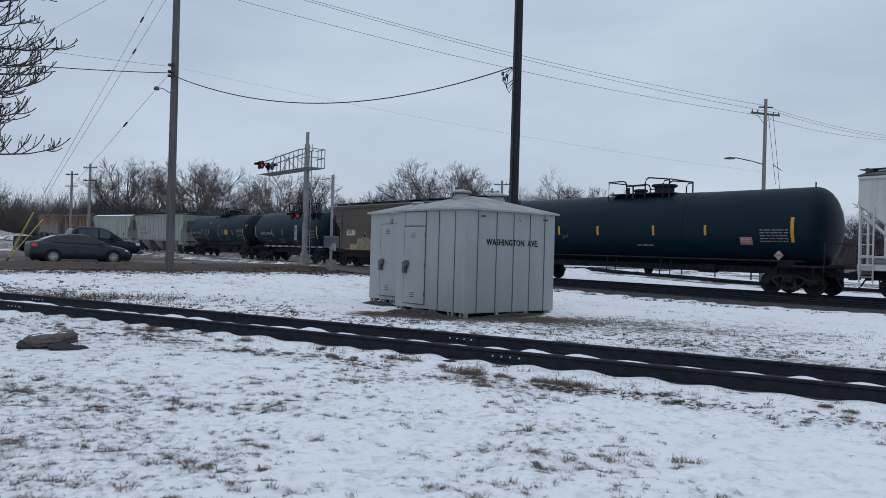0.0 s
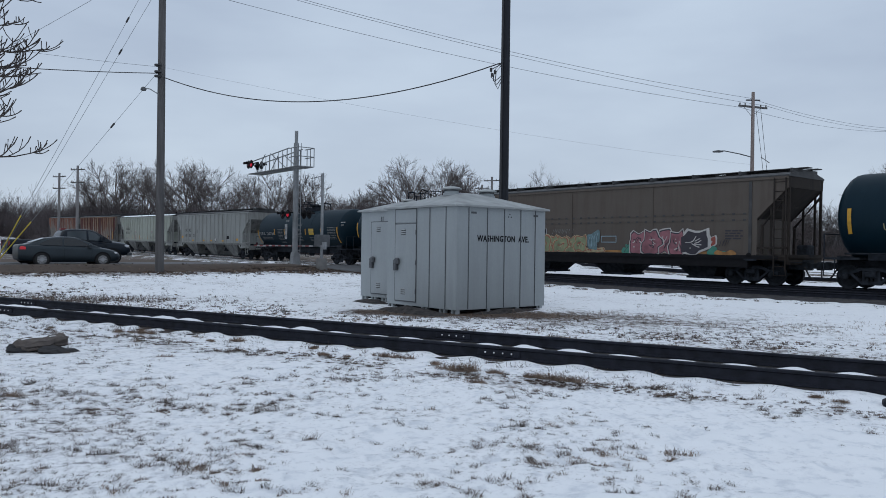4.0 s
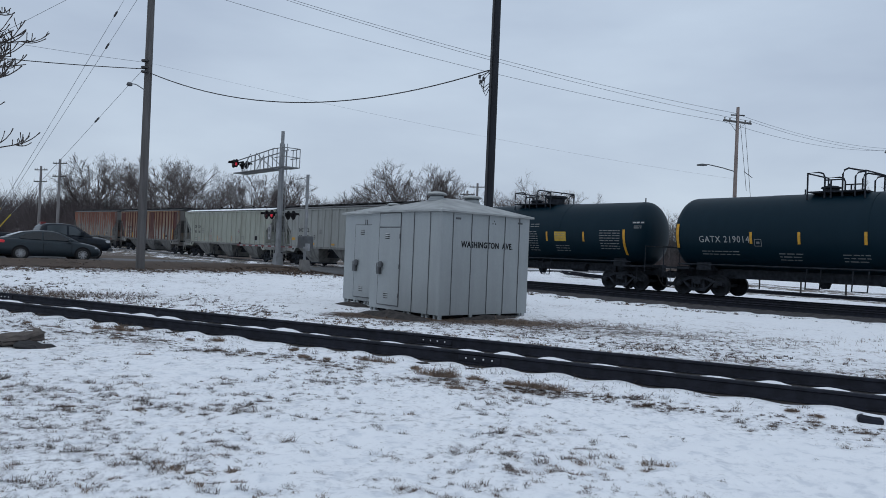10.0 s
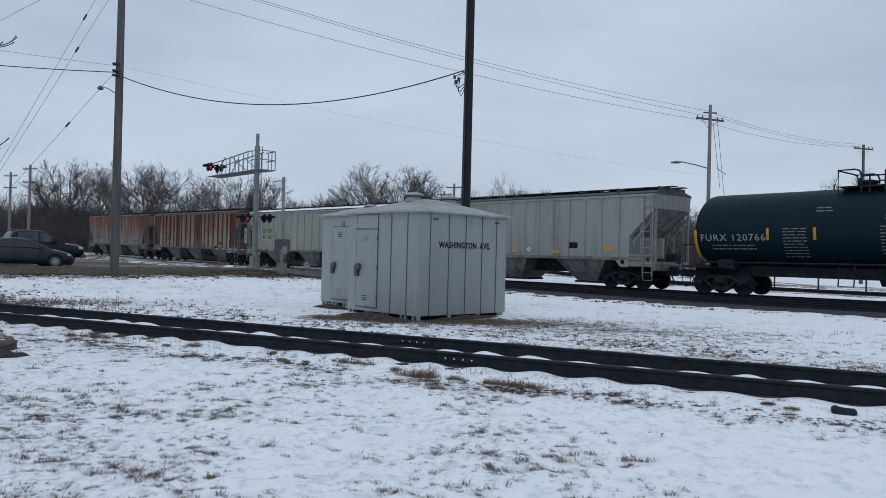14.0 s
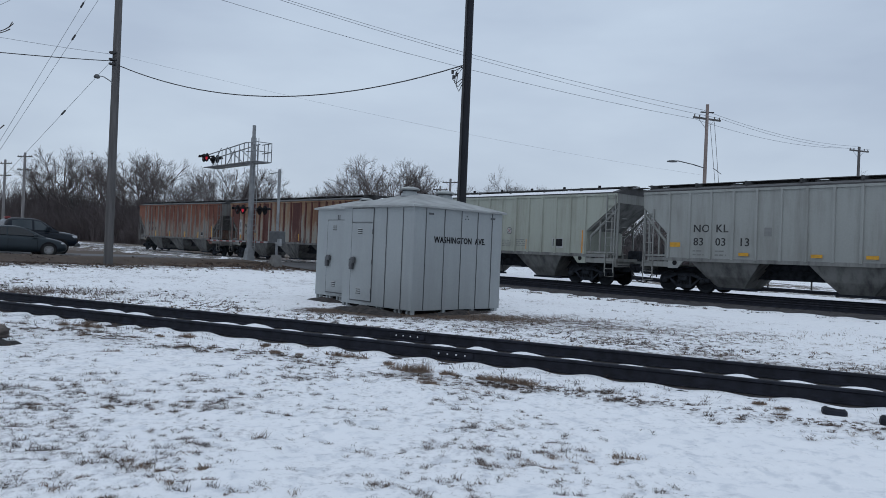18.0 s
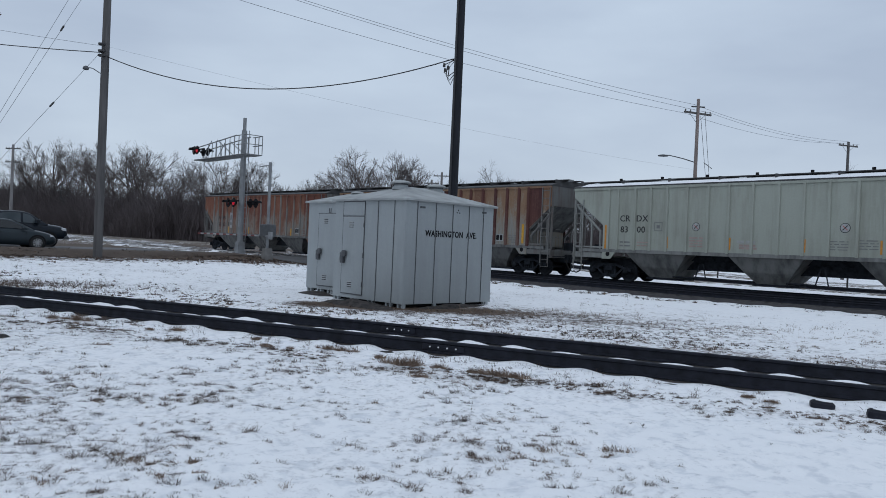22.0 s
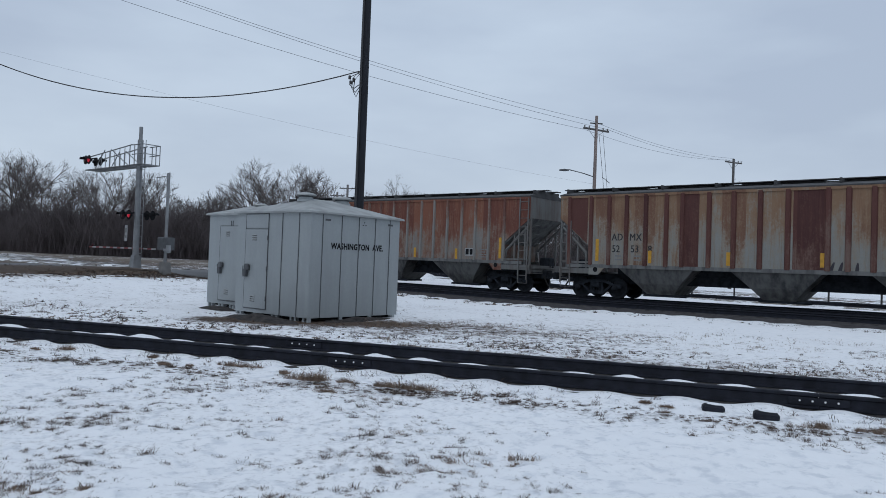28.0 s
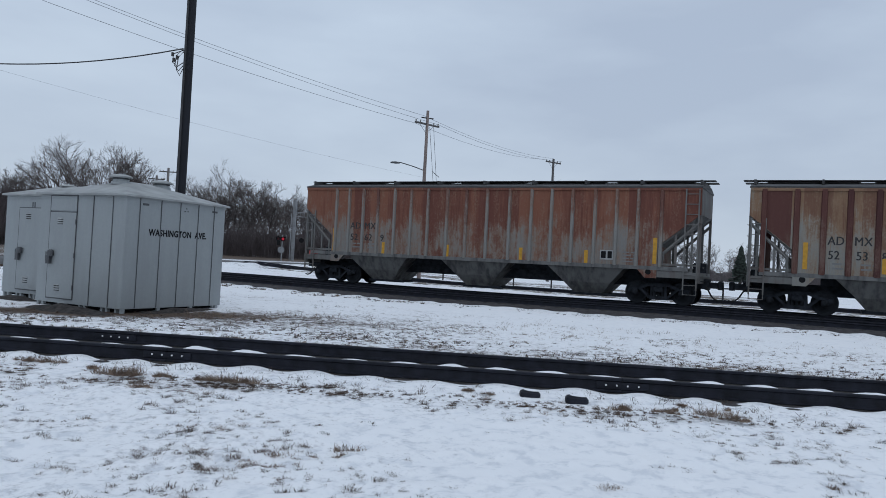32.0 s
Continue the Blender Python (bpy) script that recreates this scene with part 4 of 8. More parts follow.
def build_poles():
    # tall grey pole beside the road, with a small street lamp
    pl = polar(20.0, 37.5)
    t = utility_pole(pl, 15.6, 0.20, 0.15, "wood", "tall weathered wooden utility pole with a small lamp", (-0.03, 0.0))
    zl = 1.6 + 37.5 * math.tan(radians(10.88))
    zg = ground_z(pl.x, pl.y)
    arm = part("lamp_arm", Shape().tube([(0, -0.1, zl - zg - 0.25), (-0.45, -0.25, zl - zg + 0.02), (-0.75, -0.35, zl - zg + 0.05)], 0.025, 6), "galv", t)
    part("lamp_head", Shape().lathe([(0.04, 0.08), (0.09, 0.05), (0.14, -0.04), (0.11, -0.09), (0.04, -0.11)], 2, 12, (-0.72, -0.34, zl - zg + 0.02)), "seam", t, "grey street lamp head", 40)
    for dz in (12.5, 12.05, 11.75):
        z = 1.6 + 37.5 * math.tan(radians(dz)) - zg
        part("bracket", Shape().chamfer(-0.25, 0.05, -0.32, -0.1, z, z + 0.09, 0.02), "wire", t)
    left_top = Vector((pl.x, pl.y, 15.2))
    left_mid = at_elevation(20.0, 37.4, 12.5)
    left_low = at_elevation(19.9, 37.4, 11.82)
    left_road = at_elevation(20.0, 37.4, 12.08)
    # dark pole behind the bungalow
    pd = polar(-5.25, 26.0)
    t = utility_pole(pd, 13.5, 0.17, 0.14, "wood_dark", "dark creosoted wooden utility pole", (0.0, 0.0))
    zg = ground_z(pd.x, pd.y)
    part("conduit", Shape().tube([(-0.12, -0.16, 0.2), (-0.12, -0.15, 12.5)], 0.028, 6), "wire", t)
    side = -polar(-5.25 - 90, 1.0)
    zw = 1.6 + 26 * math.tan(radians(13.9)) - zg
    ex = Vector((-1, -0.1, 0)).normalized()
    for k, (dx, dz) in enumerate(((0.22, 0.75), (0.30, 0.62), (0.16, 0.9))):
        a = ex * 0.16
        pts = [a + Vector((0, 0, zw - 0.05 * k)), a + ex * dx + Vector((0, 0, zw - dz * 0.35)), a + ex * (dx + 0.04) + Vector((0, 0, zw - dz * 0.8)), a + ex * dx * 0.6 + Vector((0, 0, zw - dz)), a + Vector((0, 0, zw - dz * 0.75))]
        part("drip_loop", Shape().tube(pts, 0.016, 5), "wire", t, "slack black cable loop")
    for dx, dz in ((0.34, 0.25), (0.20, 0.33), (0.30, 0.42)):
        q = ex * (0.16 + dx) + Vector((0, 0, zw - dz))
        part("connector", Shape().tube([q - Vector((0, 0, 0.06)), q + Vector((0, 0, 0.06))], 0.045, 8), "wire", t, "", 40)
    dark_hook = at_elevation(-4.85, 25.9, 13.9)
    # power pole with a long lamp arm, past the tracks
    pr = polar(-23.0, 52.0)
    t = utility_pole(pr, 11.9, 0.145, 0.10, "wood_tan", "weathered wooden power pole with a crossarm and a long lamp arm")
    zg = ground_z(pr.x, pr.y)
    ca = crossarm(t, 10.95 - zg, 1.15, 20)
    part("pole_top_pin", Shape().chamfer(-0.45, 0.45, -0.05, 0.05, 11.35 - zg, 11.42 - zg, 0.01), "wire", t)
    toward = (polar(-20.5, 51) - pr)
    za = 1.6 + 52 * math.tan(radians(7.10)) - zg
    part("lamp_arm", Shape().tube([(0, 0, za - 0.36), tuple(toward * 0.35 + Vector((0, 0, za - 0.15))), tuple(toward * 0.75 + Vector((0, 0, za + 0.02))), tuple(toward + Vector((0, 0, za)))], 0.034, 6), "seam", t)
    part("lamp_head", Shape().tube([tuple(toward * 0.78 + Vector((0, 0, za - 0.02))), tuple(toward * 0.9 + Vector((0, 0, za - 0.02))), tuple(toward * 1.05 + Vector((0, 0, za - 0.05)))], [0.05, 0.085, 0.05], 8), "seam", t, "flat grey street lamp head", 40)
    g = Shape()
    g.tube([(0.2, 0, 10.8 - zg), (0.75, 0, 6.5 - zg)], 0.014, 4).tube([(0.5, 0, 10.8 - zg), (1.05, 0, 6.0 - zg)], 0.014, 4).tube([(0.55, 0, 7.75 - zg), (1.2, 0.2, 7.4 - zg)], 0.022, 5)
    part("guy_brace", g, "wire", t, "slack guy wires with a small spreader")
    tops = [Vector((pr.x - 1.05, pr.y - 0.4, 10.85)), Vector((pr.x - 0.3, pr.y - 0.1, 11.5)), Vector((pr.x + 1.05, pr.y + 0.4, 11.1))]
    # farther poles
    pf = polar(-32.75, 76.0)
    t = utility_pole(pf, 12.35, 0.16, 0.11, "wood", "distant wooden power pole with a short crossarm")
    crossarm(t, 12.0 - ground_z(pf.x, pf.y), 1.1, 15)
    far_tops = [Vector((pf.x - 1.0, pf.y, 12.2)), Vector((pf.x, pf.y, 12.4)), Vector((pf.x + 1.0, pf.y, 12.2))]
    for az, dist, el, arms in ((25.33, 104.0, 5.35, 2), (26.45, 116.0, 4.78, 2), (-4.35, 100.0, 5.5, 1), (-3.6, 108.0, 4.9, 1), (-7.2, 120.0, 3.6, 1)):
        p = polar(az, dist)
        h = 1.6 + dist * math.tan(radians(el))
        t = utility_pole(p, h, 0.2, 0.14, "wood_pale", "distant wooden utility pole with crossarms")
        for k in range(arms):
            crossarm(t, h - ground_z(p.x, p.y) - 0.5 - 1.6 * k, 1.1, -20)
    # conductors
    for a, b, c, z in zip(tops, far_tops, (-0.5, 0.0, 0.5), (14.0, 14.92, 14.7)):
        wire(Vector((pl.x + c, pl.y, z)), a, 0.55, 0.012, "wire_thin", "thin power line strung high between wooden poles")
        wire(a, b, 0.5, 0.012, "wire_thin", "thin power line strung high between wooden poles")
    wire(left_low, dark_hook, 1.24, 0.022, "wire", "sagging black service cable between two poles")
    wire(left_mid, at_elevation(-23, 51.9, 6.2), 0.4, 0.004, "wire_thin", "thin pale line between wooden poles")
    wire(left_road, at_elevation(42, 38.0, 11.0), 0.25, 0.02, "wire", "black cable running off along the road")
    wire(left_mid, at_elevation(45, 40.0, 13.0), 0.3, 0.008, "wire_thin", "thin pale line running off along the road")
    anchor = polar(30.05, 41.5)
    za = ground_z(anchor.x, anchor.y)
    for k, (top, bead) in enumerate(((left_top, 0.21), (left_top - Vector((0, 0, 1.2)), 0.29), (left_mid, 0.31))):
        foot = Vector((anchor.x - 0.15 + 0.12 * k, anchor.y - 0.2 * k, za))
        wire(top, foot, 0.0, 0.009, "wire_thin", "taut guy wire with a strain insulator", (bead,))
        if k == 1:
            continue
        d = (top - foot).normalized()
        g = thing("guy_guard", "yellow plastic guard on a guy wire's foot", "guy guard", pose(*foot))
        part("sleeve", Shape().tube([d * 0.25, d * 2.75], 0.026, 8), "guard_yellow", g, "", 50)
        part("anchor_rod", Shape().tube([d * -0.3, d * 0.3], 0.03, 6), "wire", g)
    wire(left_top + Vector((0, 0, -0.2)), at_elevation(40, 60, 5.0), 0.3, 0.01, "wire_thin", "thin guy line sloping down past the tree")
    for el in (2.6, 2.2, 1.9):
        wire(at_elevation(18, 150, el), at_elevation(-14, 150, el + 0.2), 0.6, 0.018, "wire_thin", "distant power line beyond the trees")


build_poles()


# ---- road, crossing signals and gate ----
def build_road():
    rows = []
    for i in range(0, 75):
        d = -70 + i * 2.0 if i < 60 else 50 + (i - 60) * 12
        r = []
        for s in (ROAD_S[0] - 0.3, ROAD_S[0], 42.6, ROAD_S[1], ROAD_S[1] + 0.3):
            p = main_at(d, s)
            z = ground_z(p.x, p.y)
            w = smooth(22, 25.5, d) * (1 - smooth(33.5, 37, d))
            z = z * (1 - w) + (rail_z(s) - 0.0) * w
            r.append(main_at(d, s, z + (0.05 if ROAD_S[0] <= s <= ROAD_S[1] else -0.1) + (0.03 if s == 42.6 else 0)))
        rows.append(r)
    strip("road", "asphalt", rows, "wet grey asphalt road up to the level crossing", "road")
    # muddy verge along the near kerb
    rows = []
    for i in range(0, 165):
        d = -40 + i * 0.40
        j = 0.35 * noise.noise((d * 0.4, 3, 0)) + 0.25 * noise.noise((d * 1.7, 6, 0)) + 0.9 * smooth(6, 24, d)
        rows.append([main_at(d, s, ground_z(*main_at(d, s)[:2]) + h) for s, h in ((36.0 + j, -0.06), (36.3 + j, 0.03), (36.7 + 0.4 * j, 0.04), (37.0 + 0.2 * j, 0.04), (37.3, 0.04), (37.7, 0.04), (38.1, 0.05), (ROAD_S[0] - 0.1, 0.06))])
    strip("road_verge", "verge", rows, "brown muddy verge beside the road", "verge")
    # gravel, a yard track and a service road beyond the tracks
    for nm, mat, d0, d1, s0, s1, lab in (("gravel_strip", "patchy", 41.5, 46.5, -60, 39, "brown gravel strip patched with snow beyond the main tracks"), ("gravel_strip", "patchy", 53, 61, 4, 39, "brown snow-patched gravel lane beyond the tracks"), ("verge_strip", "tan_patchy", 36.0, 47.5, 47.5, 190, "tan dead grass verge patched with snow before the woods")):
        rows = [[main_at(d, q, ground_z(*main_at(d, q)[:2]) + h) for d, h in ((d0, -0.02), (d0 + 0.6, 0.05), (d1 - 0.6, 0.05), (d1, -0.02))] for q in np.arange(s0, s1, 3.0)]
        strip(nm, mat, rows, lab, "verge" if nm == "verge_strip" else "gravel")
    t = thing("yard_track", "dark rails of a yard track beyond the main line", "railway track", kind="structure")
    for d in (43.3, 44.8):
        part("rail", rail_piece("rail", main_at, d, -60, 38.5, lambda q: ground_z(*main_at(44, q)[:2]) + 0.06, ""), None, t)
    t = thing("guard_rail", "low dark pipe fence beyond the tracks", "guard rail")
    for k in range(24):
        q = main_at(51.5, -32 + 2.9 * k)
        part("post", Shape().box(q.x - 0.04, q.x + 0.04, q.y - 0.04, q.y + 0.04, ground_z(q.x, q.y) - 0.2, ground_z(q.x, q.y) + 0.75), "tie", t)
    a, b = main_at(51.4, -33), main_at(51.4, 36)
    part("beam", Shape().add([(a.x, a.y, 0.72), (b.x, b.y, 0.72), (b.x, b.y, 0.80), (a.x, a.y, 0.80), (a.x + 0.05, a.y + 0.04, 0.72), (b.x + 0.05, b.y + 0.04, 0.72), (b.x + 0.05, b.y + 0.04, 0.80), (a.x + 0.05, a.y + 0.04, 0.80)],
                             [(0, 1, 2, 3), (7, 6, 5, 4), (0, 4, 5, 1), (3, 2, 6, 7), (0, 3, 7, 4), (1, 5, 6, 2)]), "tie", t)


M["verge"] = patchy_material("muddy_snow_flecked_verge", 0.60, 0.68, (0.034, 0.027, 0.023), (0.125, 0.090, 0.068))
build_road()


def flasher(parent, x, lit, facing=-1):
    """A round signal lamp on its backboard; it looks along local y."""
    b = part("signal_lamp", Shape().lathe([(0.0, -0.02), (0.25, -0.02), (0.26, 0.0), (0.25, 0.015), (0.10, 0.05), (0.09, 0.16), (0.0, 0.17)], 1, 20), "black", parent, "round black signal backboard", 40)
    b.matrix_basis = pose(x, 0, 0, 0, 0, 0 if facing < 0 else 180)
    part("lens", Shape().lathe([(0.15, -0.025), (0.13, -0.04), (0.07, -0.055), (0.0, -0.06)], 1, 16), "signal_red" if lit else "signal_dim", b, "red signal lens", 60)
    hood, n = Shape(), 9
    for k in range(n):
        w = math.pi * (0.05 + 0.9 * k / (n - 1))
        hood.v += [(0.165 * math.cos(w), -0.02, 0.165 * math.sin(w)), (0.165 * math.cos(w), -0.30, 0.165 * math.sin(w) - 0.02)]
    hood.f += [(2 * k, 2 * k + 1, 2 * k + 3, 2 * k + 2) for k in range(n - 1)]
    part("hood", hood, "black", b)
    return b


def build_crossing():
    p = polar(10.47, 43.5)
    zg = 1.6 + 43.5 * math.tan(radians(-1.34))
    face = TRACK_YAW - 90  # local y points away from the coming traffic, x along the arm's reverse
    t = thing("cantilever_signal", "galvanised cantilever crossing signal with red flashing lamps over the road", "crossing signal", pose(p.x, p.y, zg, 0, 0, face))
    # local: x is from the road centre outwards (to the near side), y along the traffic
    part("base", Shape().add([(-0.3, -0.3, -0.5), (0.3, -0.3, -0.5), (0.3, 0.3, -0.5), (-0.3, 0.3, -0.5), (-0.17, -0.17, 0.7), (0.17, -0.17, 0.7), (0.17, 0.17, 0.7), (-0.17, 0.17, 0.7)],
                             [(3, 2, 1, 0), (4, 5, 6, 7), (0, 1, 5, 4), (1, 2, 6, 5), (2, 3, 7, 6), (3, 0, 4, 7)]), "galv", t, "flared steel base")
    part("mast", Shape().tube([(0, 0, 0.6), (0, 0, 6.9)], [0.165, 0.15], 12), "galv", t, "", 50)
    part("mast_top", Shape().tube([(0, 0, 6.9), (0, 0, 7.6)], 0.10, 10), "galv", t, "", 50)
    reach, zt, zb = 5.35, 6.45, 5.5
    tube = lambda name, a, b, r: part(name, Shape().tube([a, b], r, 6), "galv", t, "", 50)
    for y in (-0.42, 0.42):
        tube("lower_chord", (-0.05, y, zb), (-reach, y, zb - 0.02), 0.036)
        tube("upper_chord", (-0.05, y, zt + 0.15), (-reach + 0.2, y, zt - 0.25), 0.032)
        for x, r in ((-0.3, 0.028), (-0.85, 0.02), (-1.4, 0.02), (-1.95, 0.02), (-2.5, 0.04), (-3.0, 0.02), (-3.5, 0.02)):
            tube("lattice_post", (x, y, zb), (x, y, zt + 0.15 + 0.4 * x / reach), r)
        for x0, x1 in ((-2.4, -0.4), (-3.1, -4.2)):
            tube("lattice_brace", (x0, y, zt + 0.05), (x1, y, zb), 0.026)
    for k in range(10):
        x = -0.1 - k * (reach - 0.1) / 9
        tube("cross_tie", (x, -0.42, zb), (x, 0.42, zb), 0.03)
    for k in range(7):
        part("walkway_bar", Shape().box(-reach, -0.1, -0.38 + 0.12 * k, -0.35 + 0.12 * k, zb - 0.05, zb - 0.015), "galv", t)
    for z in (zb, zb + 0.55, zb + 1.05):
        for y in (-0.5, 0.5):
            tube("landing_rail", (0.1, y, z), (1.15, y, z), 0.027)
        tube("landing_rail", (1.15, -0.5, z), (1.15, 0.5, z), 0.025)
    for x in (0.35, 0.75, 1.15):
        for y in (-0.5, 0.5):
            tube("landing_post", (x, y, zb), (x, y, zb + 1.05), 0.025)
    for k in range(8):
        part("landing_bar", Shape().box(0.1, 1.15, -0.48 + 0.13 * k, -0.44 + 0.13 * k, zb - 0.04, zb - 0.01), "galv", t)
    lad = Shape().tube([(0.28, -0.16, 0.4), (0.28, -0.16, 6.9)], 0.02, 5).tube([(0.28, 0.16, 0.4), (0.28, 0.16, 6.9)], 0.02, 5)
    for k in range(21):
        lad.tube([(0.28, -0.16, 0.5 + 0.3 * k), (0.28, 0.16, 0.5 + 0.3 * k)], 0.013, 4)
    part("ladder", lad, "galv", t)
    bar = part("lamp_bar", Shape().tube([(-reach + 0.2, -0.6, zb + 0.55), (-reach + 1.7, -0.6, zb + 0.55)], 0.045, 6), "black", t)
    for x, lit in ((-reach + 0.62, False), (-reach + 1.0, True)):
        f = flasher(t, x, lit)
        f.location = (x, -0.72, zb + 0.5)
    for x in (-reach + 0.25, -reach + 0.85):
        f = flasher(t, x, False, 1)
        f.location = (x, 0.02, zb + 0.5)
    for x, lit in ((-0.75, False), (-0.1, True)):
        f = flasher(t, x, lit)
        f.location = (x, -0.42, 2.85)
    for x in (0.35, 0.95):
        f = flasher(t, x, False, 1)
        f.location = (x, 0.35, 2.85)
    for x0, x1, y in ((-1.15, 0.2, -0.3), (0.1, 1.25, 0.22)):
        part("lamp_bar", Shape().tube([(x0, y, 2.95), (x1, y, 2.95)], 0.045, 6), "black", t)
    sg = part("count_plate", Shape().chamfer(-0.8, -0.52, -0.25, -0.235, 1.45, 2.3, 0.004), "gate_white", t, "small white plate with dark bars")
    for z0, z1 in ((1.6, 1.75), (1.9, 2.15)):
        part("plate_bar", Shape().box(-0.74, -0.58, -0.256, -0.251, z0, z1), "stencil_dim", sg)
    # gate post, drive and lowered arm
    p = polar(8.5, 42.6)
    zg = 1.6 + 42.6 * math.tan(radians(-1.38))
    g = thing("crossing_gate", "lowered red and white crossing gate on a grey post", "crossing gate", pose(p.x, p.y, zg, 0, 0, face))
    part("foundation", Shape().add([(-0.27, -0.27, -0.5), (0.27, -0.27, -0.5), (0.27, 0.27, -0.5), (-0.27, 0.27, -0.5), (-0.2, -0.2, 0.4), (0.2, -0.2, 0.4), (0.2, 0.2, 0.4), (-0.2, 0.2, 0.4)],
                                   [(3, 2, 1, 0), (4, 5, 6, 7), (0, 1, 5, 4), (1, 2, 6, 5), (2, 3, 7, 6), (3, 0, 4, 7)]), "concrete", g)
    part("post", Shape().tube([(0, 0, 0.3), (0, 0, 5.15)], 0.085, 10), "galv", g, "", 50)
    part("side_arm", Shape().tube([(0, 0, 4.95), (-0.25, 0, 5.0), (-1.3, 0, 4.95)], 0.025, 5), "galv", g)
    part("drive_box", Shape().chamfer(-0.36, 0.40, -0.3, 0.3, 1.05, 1.72, 0.04), "seam", g, "grey gate drive box")
    part("counterweight", Shape().box(0.4, 0.95, -0.36, -0.30, 1.0, 1.12).box(0.75, 1.05, -0.42, -0.3, 0.9, 1.3), "galv", g)
    for k in range(18):
        part("arm_stripe", Shape().box(-0.4 - 0.42 * (k + 1), -0.4 - 0.42 * k, -0.36, -0.31, 1.035, 1.12), "gate_red" if k % 2 else "gate_white", g)
    part("arm_lamp", Shape().lathe([(0.05, 0), (0.07, 0.06), (0.05, 0.14)], 2, 8, (-7.6, -0.335, 1.13)), "signal_dim", g)
    # snow heap by the signal
    heap = Shape()
    n = 26
    for i in range(n + 1):
        for k in range(n + 1):
            x, y = -1.2 + 2.4 * i / n, -0.7 + 1.4 * k / n
            q = max(0, 1 - (x / 1.2) ** 2 - (y / 0.7) ** 2)
            heap.v.append((x, y, -0.05 + 0.42 * q ** 0.6 * (0.7 + 0.8 * noise.noise((x * 2.6, y * 2.6, 1)) + 0.35 * noise.noise((x * 6, y * 6, 4)))))
    heap.f = [(i * (n + 1) + k, (i + 1) * (n + 1) + k, (i + 1) * (n + 1) + k + 1, i * (n + 1) + k + 1) for i in range(n) for k in range(n)]
    q = polar(11.95, 58.0)
    ob = part("snow_heap", heap, "snow", None, "", 60)
    ob.matrix_world = pose(q.x, q.y, ground_z(q.x, q.y), 0, 0, 30)
    tagged(ob, "ploughed heap of lumpy snow beyond the road", "snow heap")
    # signals of the next crossing past the tracks
    q = polar(-12.62, 84.0)
    t = thing("crossing_flasher", "distant crossing flasher on a grey post, one red lamp lit", "crossing signal", pose(q.x, q.y, ground_z(q.x, q.y), 0, 0, -12.6))
    part("post", Shape().tube([(0, 0, -0.4), (0, 0, 2.9)], 0.06, 8), "galv", t, "", 50)
    part("lamp_bar", Shape().tube([(-0.75, 0, 2.62), (0.45, 0, 2.62)], 0.04, 6), "black", t)
    for x, lit in ((-0.42, False), (0.08, True)):
        f = flasher(t, x, lit)
        f.location = (x, -0.1, 2.45)
    part("round_plate", Shape().lathe([(0.36, 0), (0.36, 0.02)], 1, 20, (-0.06, 0.0, 1.25)), "galv", t)
    part("lamp_box", Shape().chamfer(-0.55, -0.2, -0.1, 0.1, 1.75, 2.2, 0.02), "black", t)
    q = polar(-13.42, 97.0)
    t = thing("cantilever_signal", "distant galvanised cantilever signal past the tracks", "crossing signal", pose(q.x, q.y, ground_z(q.x, q.y), 0, 0, -8))
    part("mast", Shape().tube([(0, 0, -0.2), (0, 0, 7.7)], 0.24, 10), "galv", t, "", 50)
    part("lamp_box", Shape().lathe([(0.3, -0.05), (0.3, 0.05)], 1, 16, (1.0, -0.3, 2.6)), "black", t)
    for z in (5.6, 6.7, 7.2):
        part("arm_chord", Shape().tube([(-0.2, 0, z), (4.6, 0, z)], 0.05, 6), "galv", t)
    for k in range(10):
        part("arm_post", Shape().tube([(0.3 + 0.45 * k, 0, 5.6), (0.3 + 0.45 * k, 0, 7.2)], 0.03, 5), "galv", t)
    q = polar(-13.2, 90.0)
    t = thing("signal_post", "thin grey post with a short bent arm beyond the tracks", "post", pose(q.x, q.y, ground_z(q.x, q.y), 0, 0, -13))
    part("post", Shape().tube([(0, 0, -0.3), (0, 0, 5.6), (0.35, 0, 5.75), (1.5, 0, 5.75)], 0.055, 6), "galv", t, "", 50)


build_crossing()


# ---- waiting road vehicles ----
def spread(rows, count):
    """More rows between the given ones, each value gliding through them."""
    out = []
    for i in range(len(rows) - 1):
        p0, p1, p2, p3 = (np.array(rows[min(len(rows) - 1, max(0, i + k - 1))]) for k in range(4))
        for q in np.arange(count) / count:
            out.append(0.5 * (2 * p1 + (p2 - p0) * q + (2 * p0 - 5 * p1 + 4 * p2 - p3) * q * q + (3 * p1 - p0 - 3 * p2 + p3) * q ** 3))
    return out + [np.array(rows[-1])]


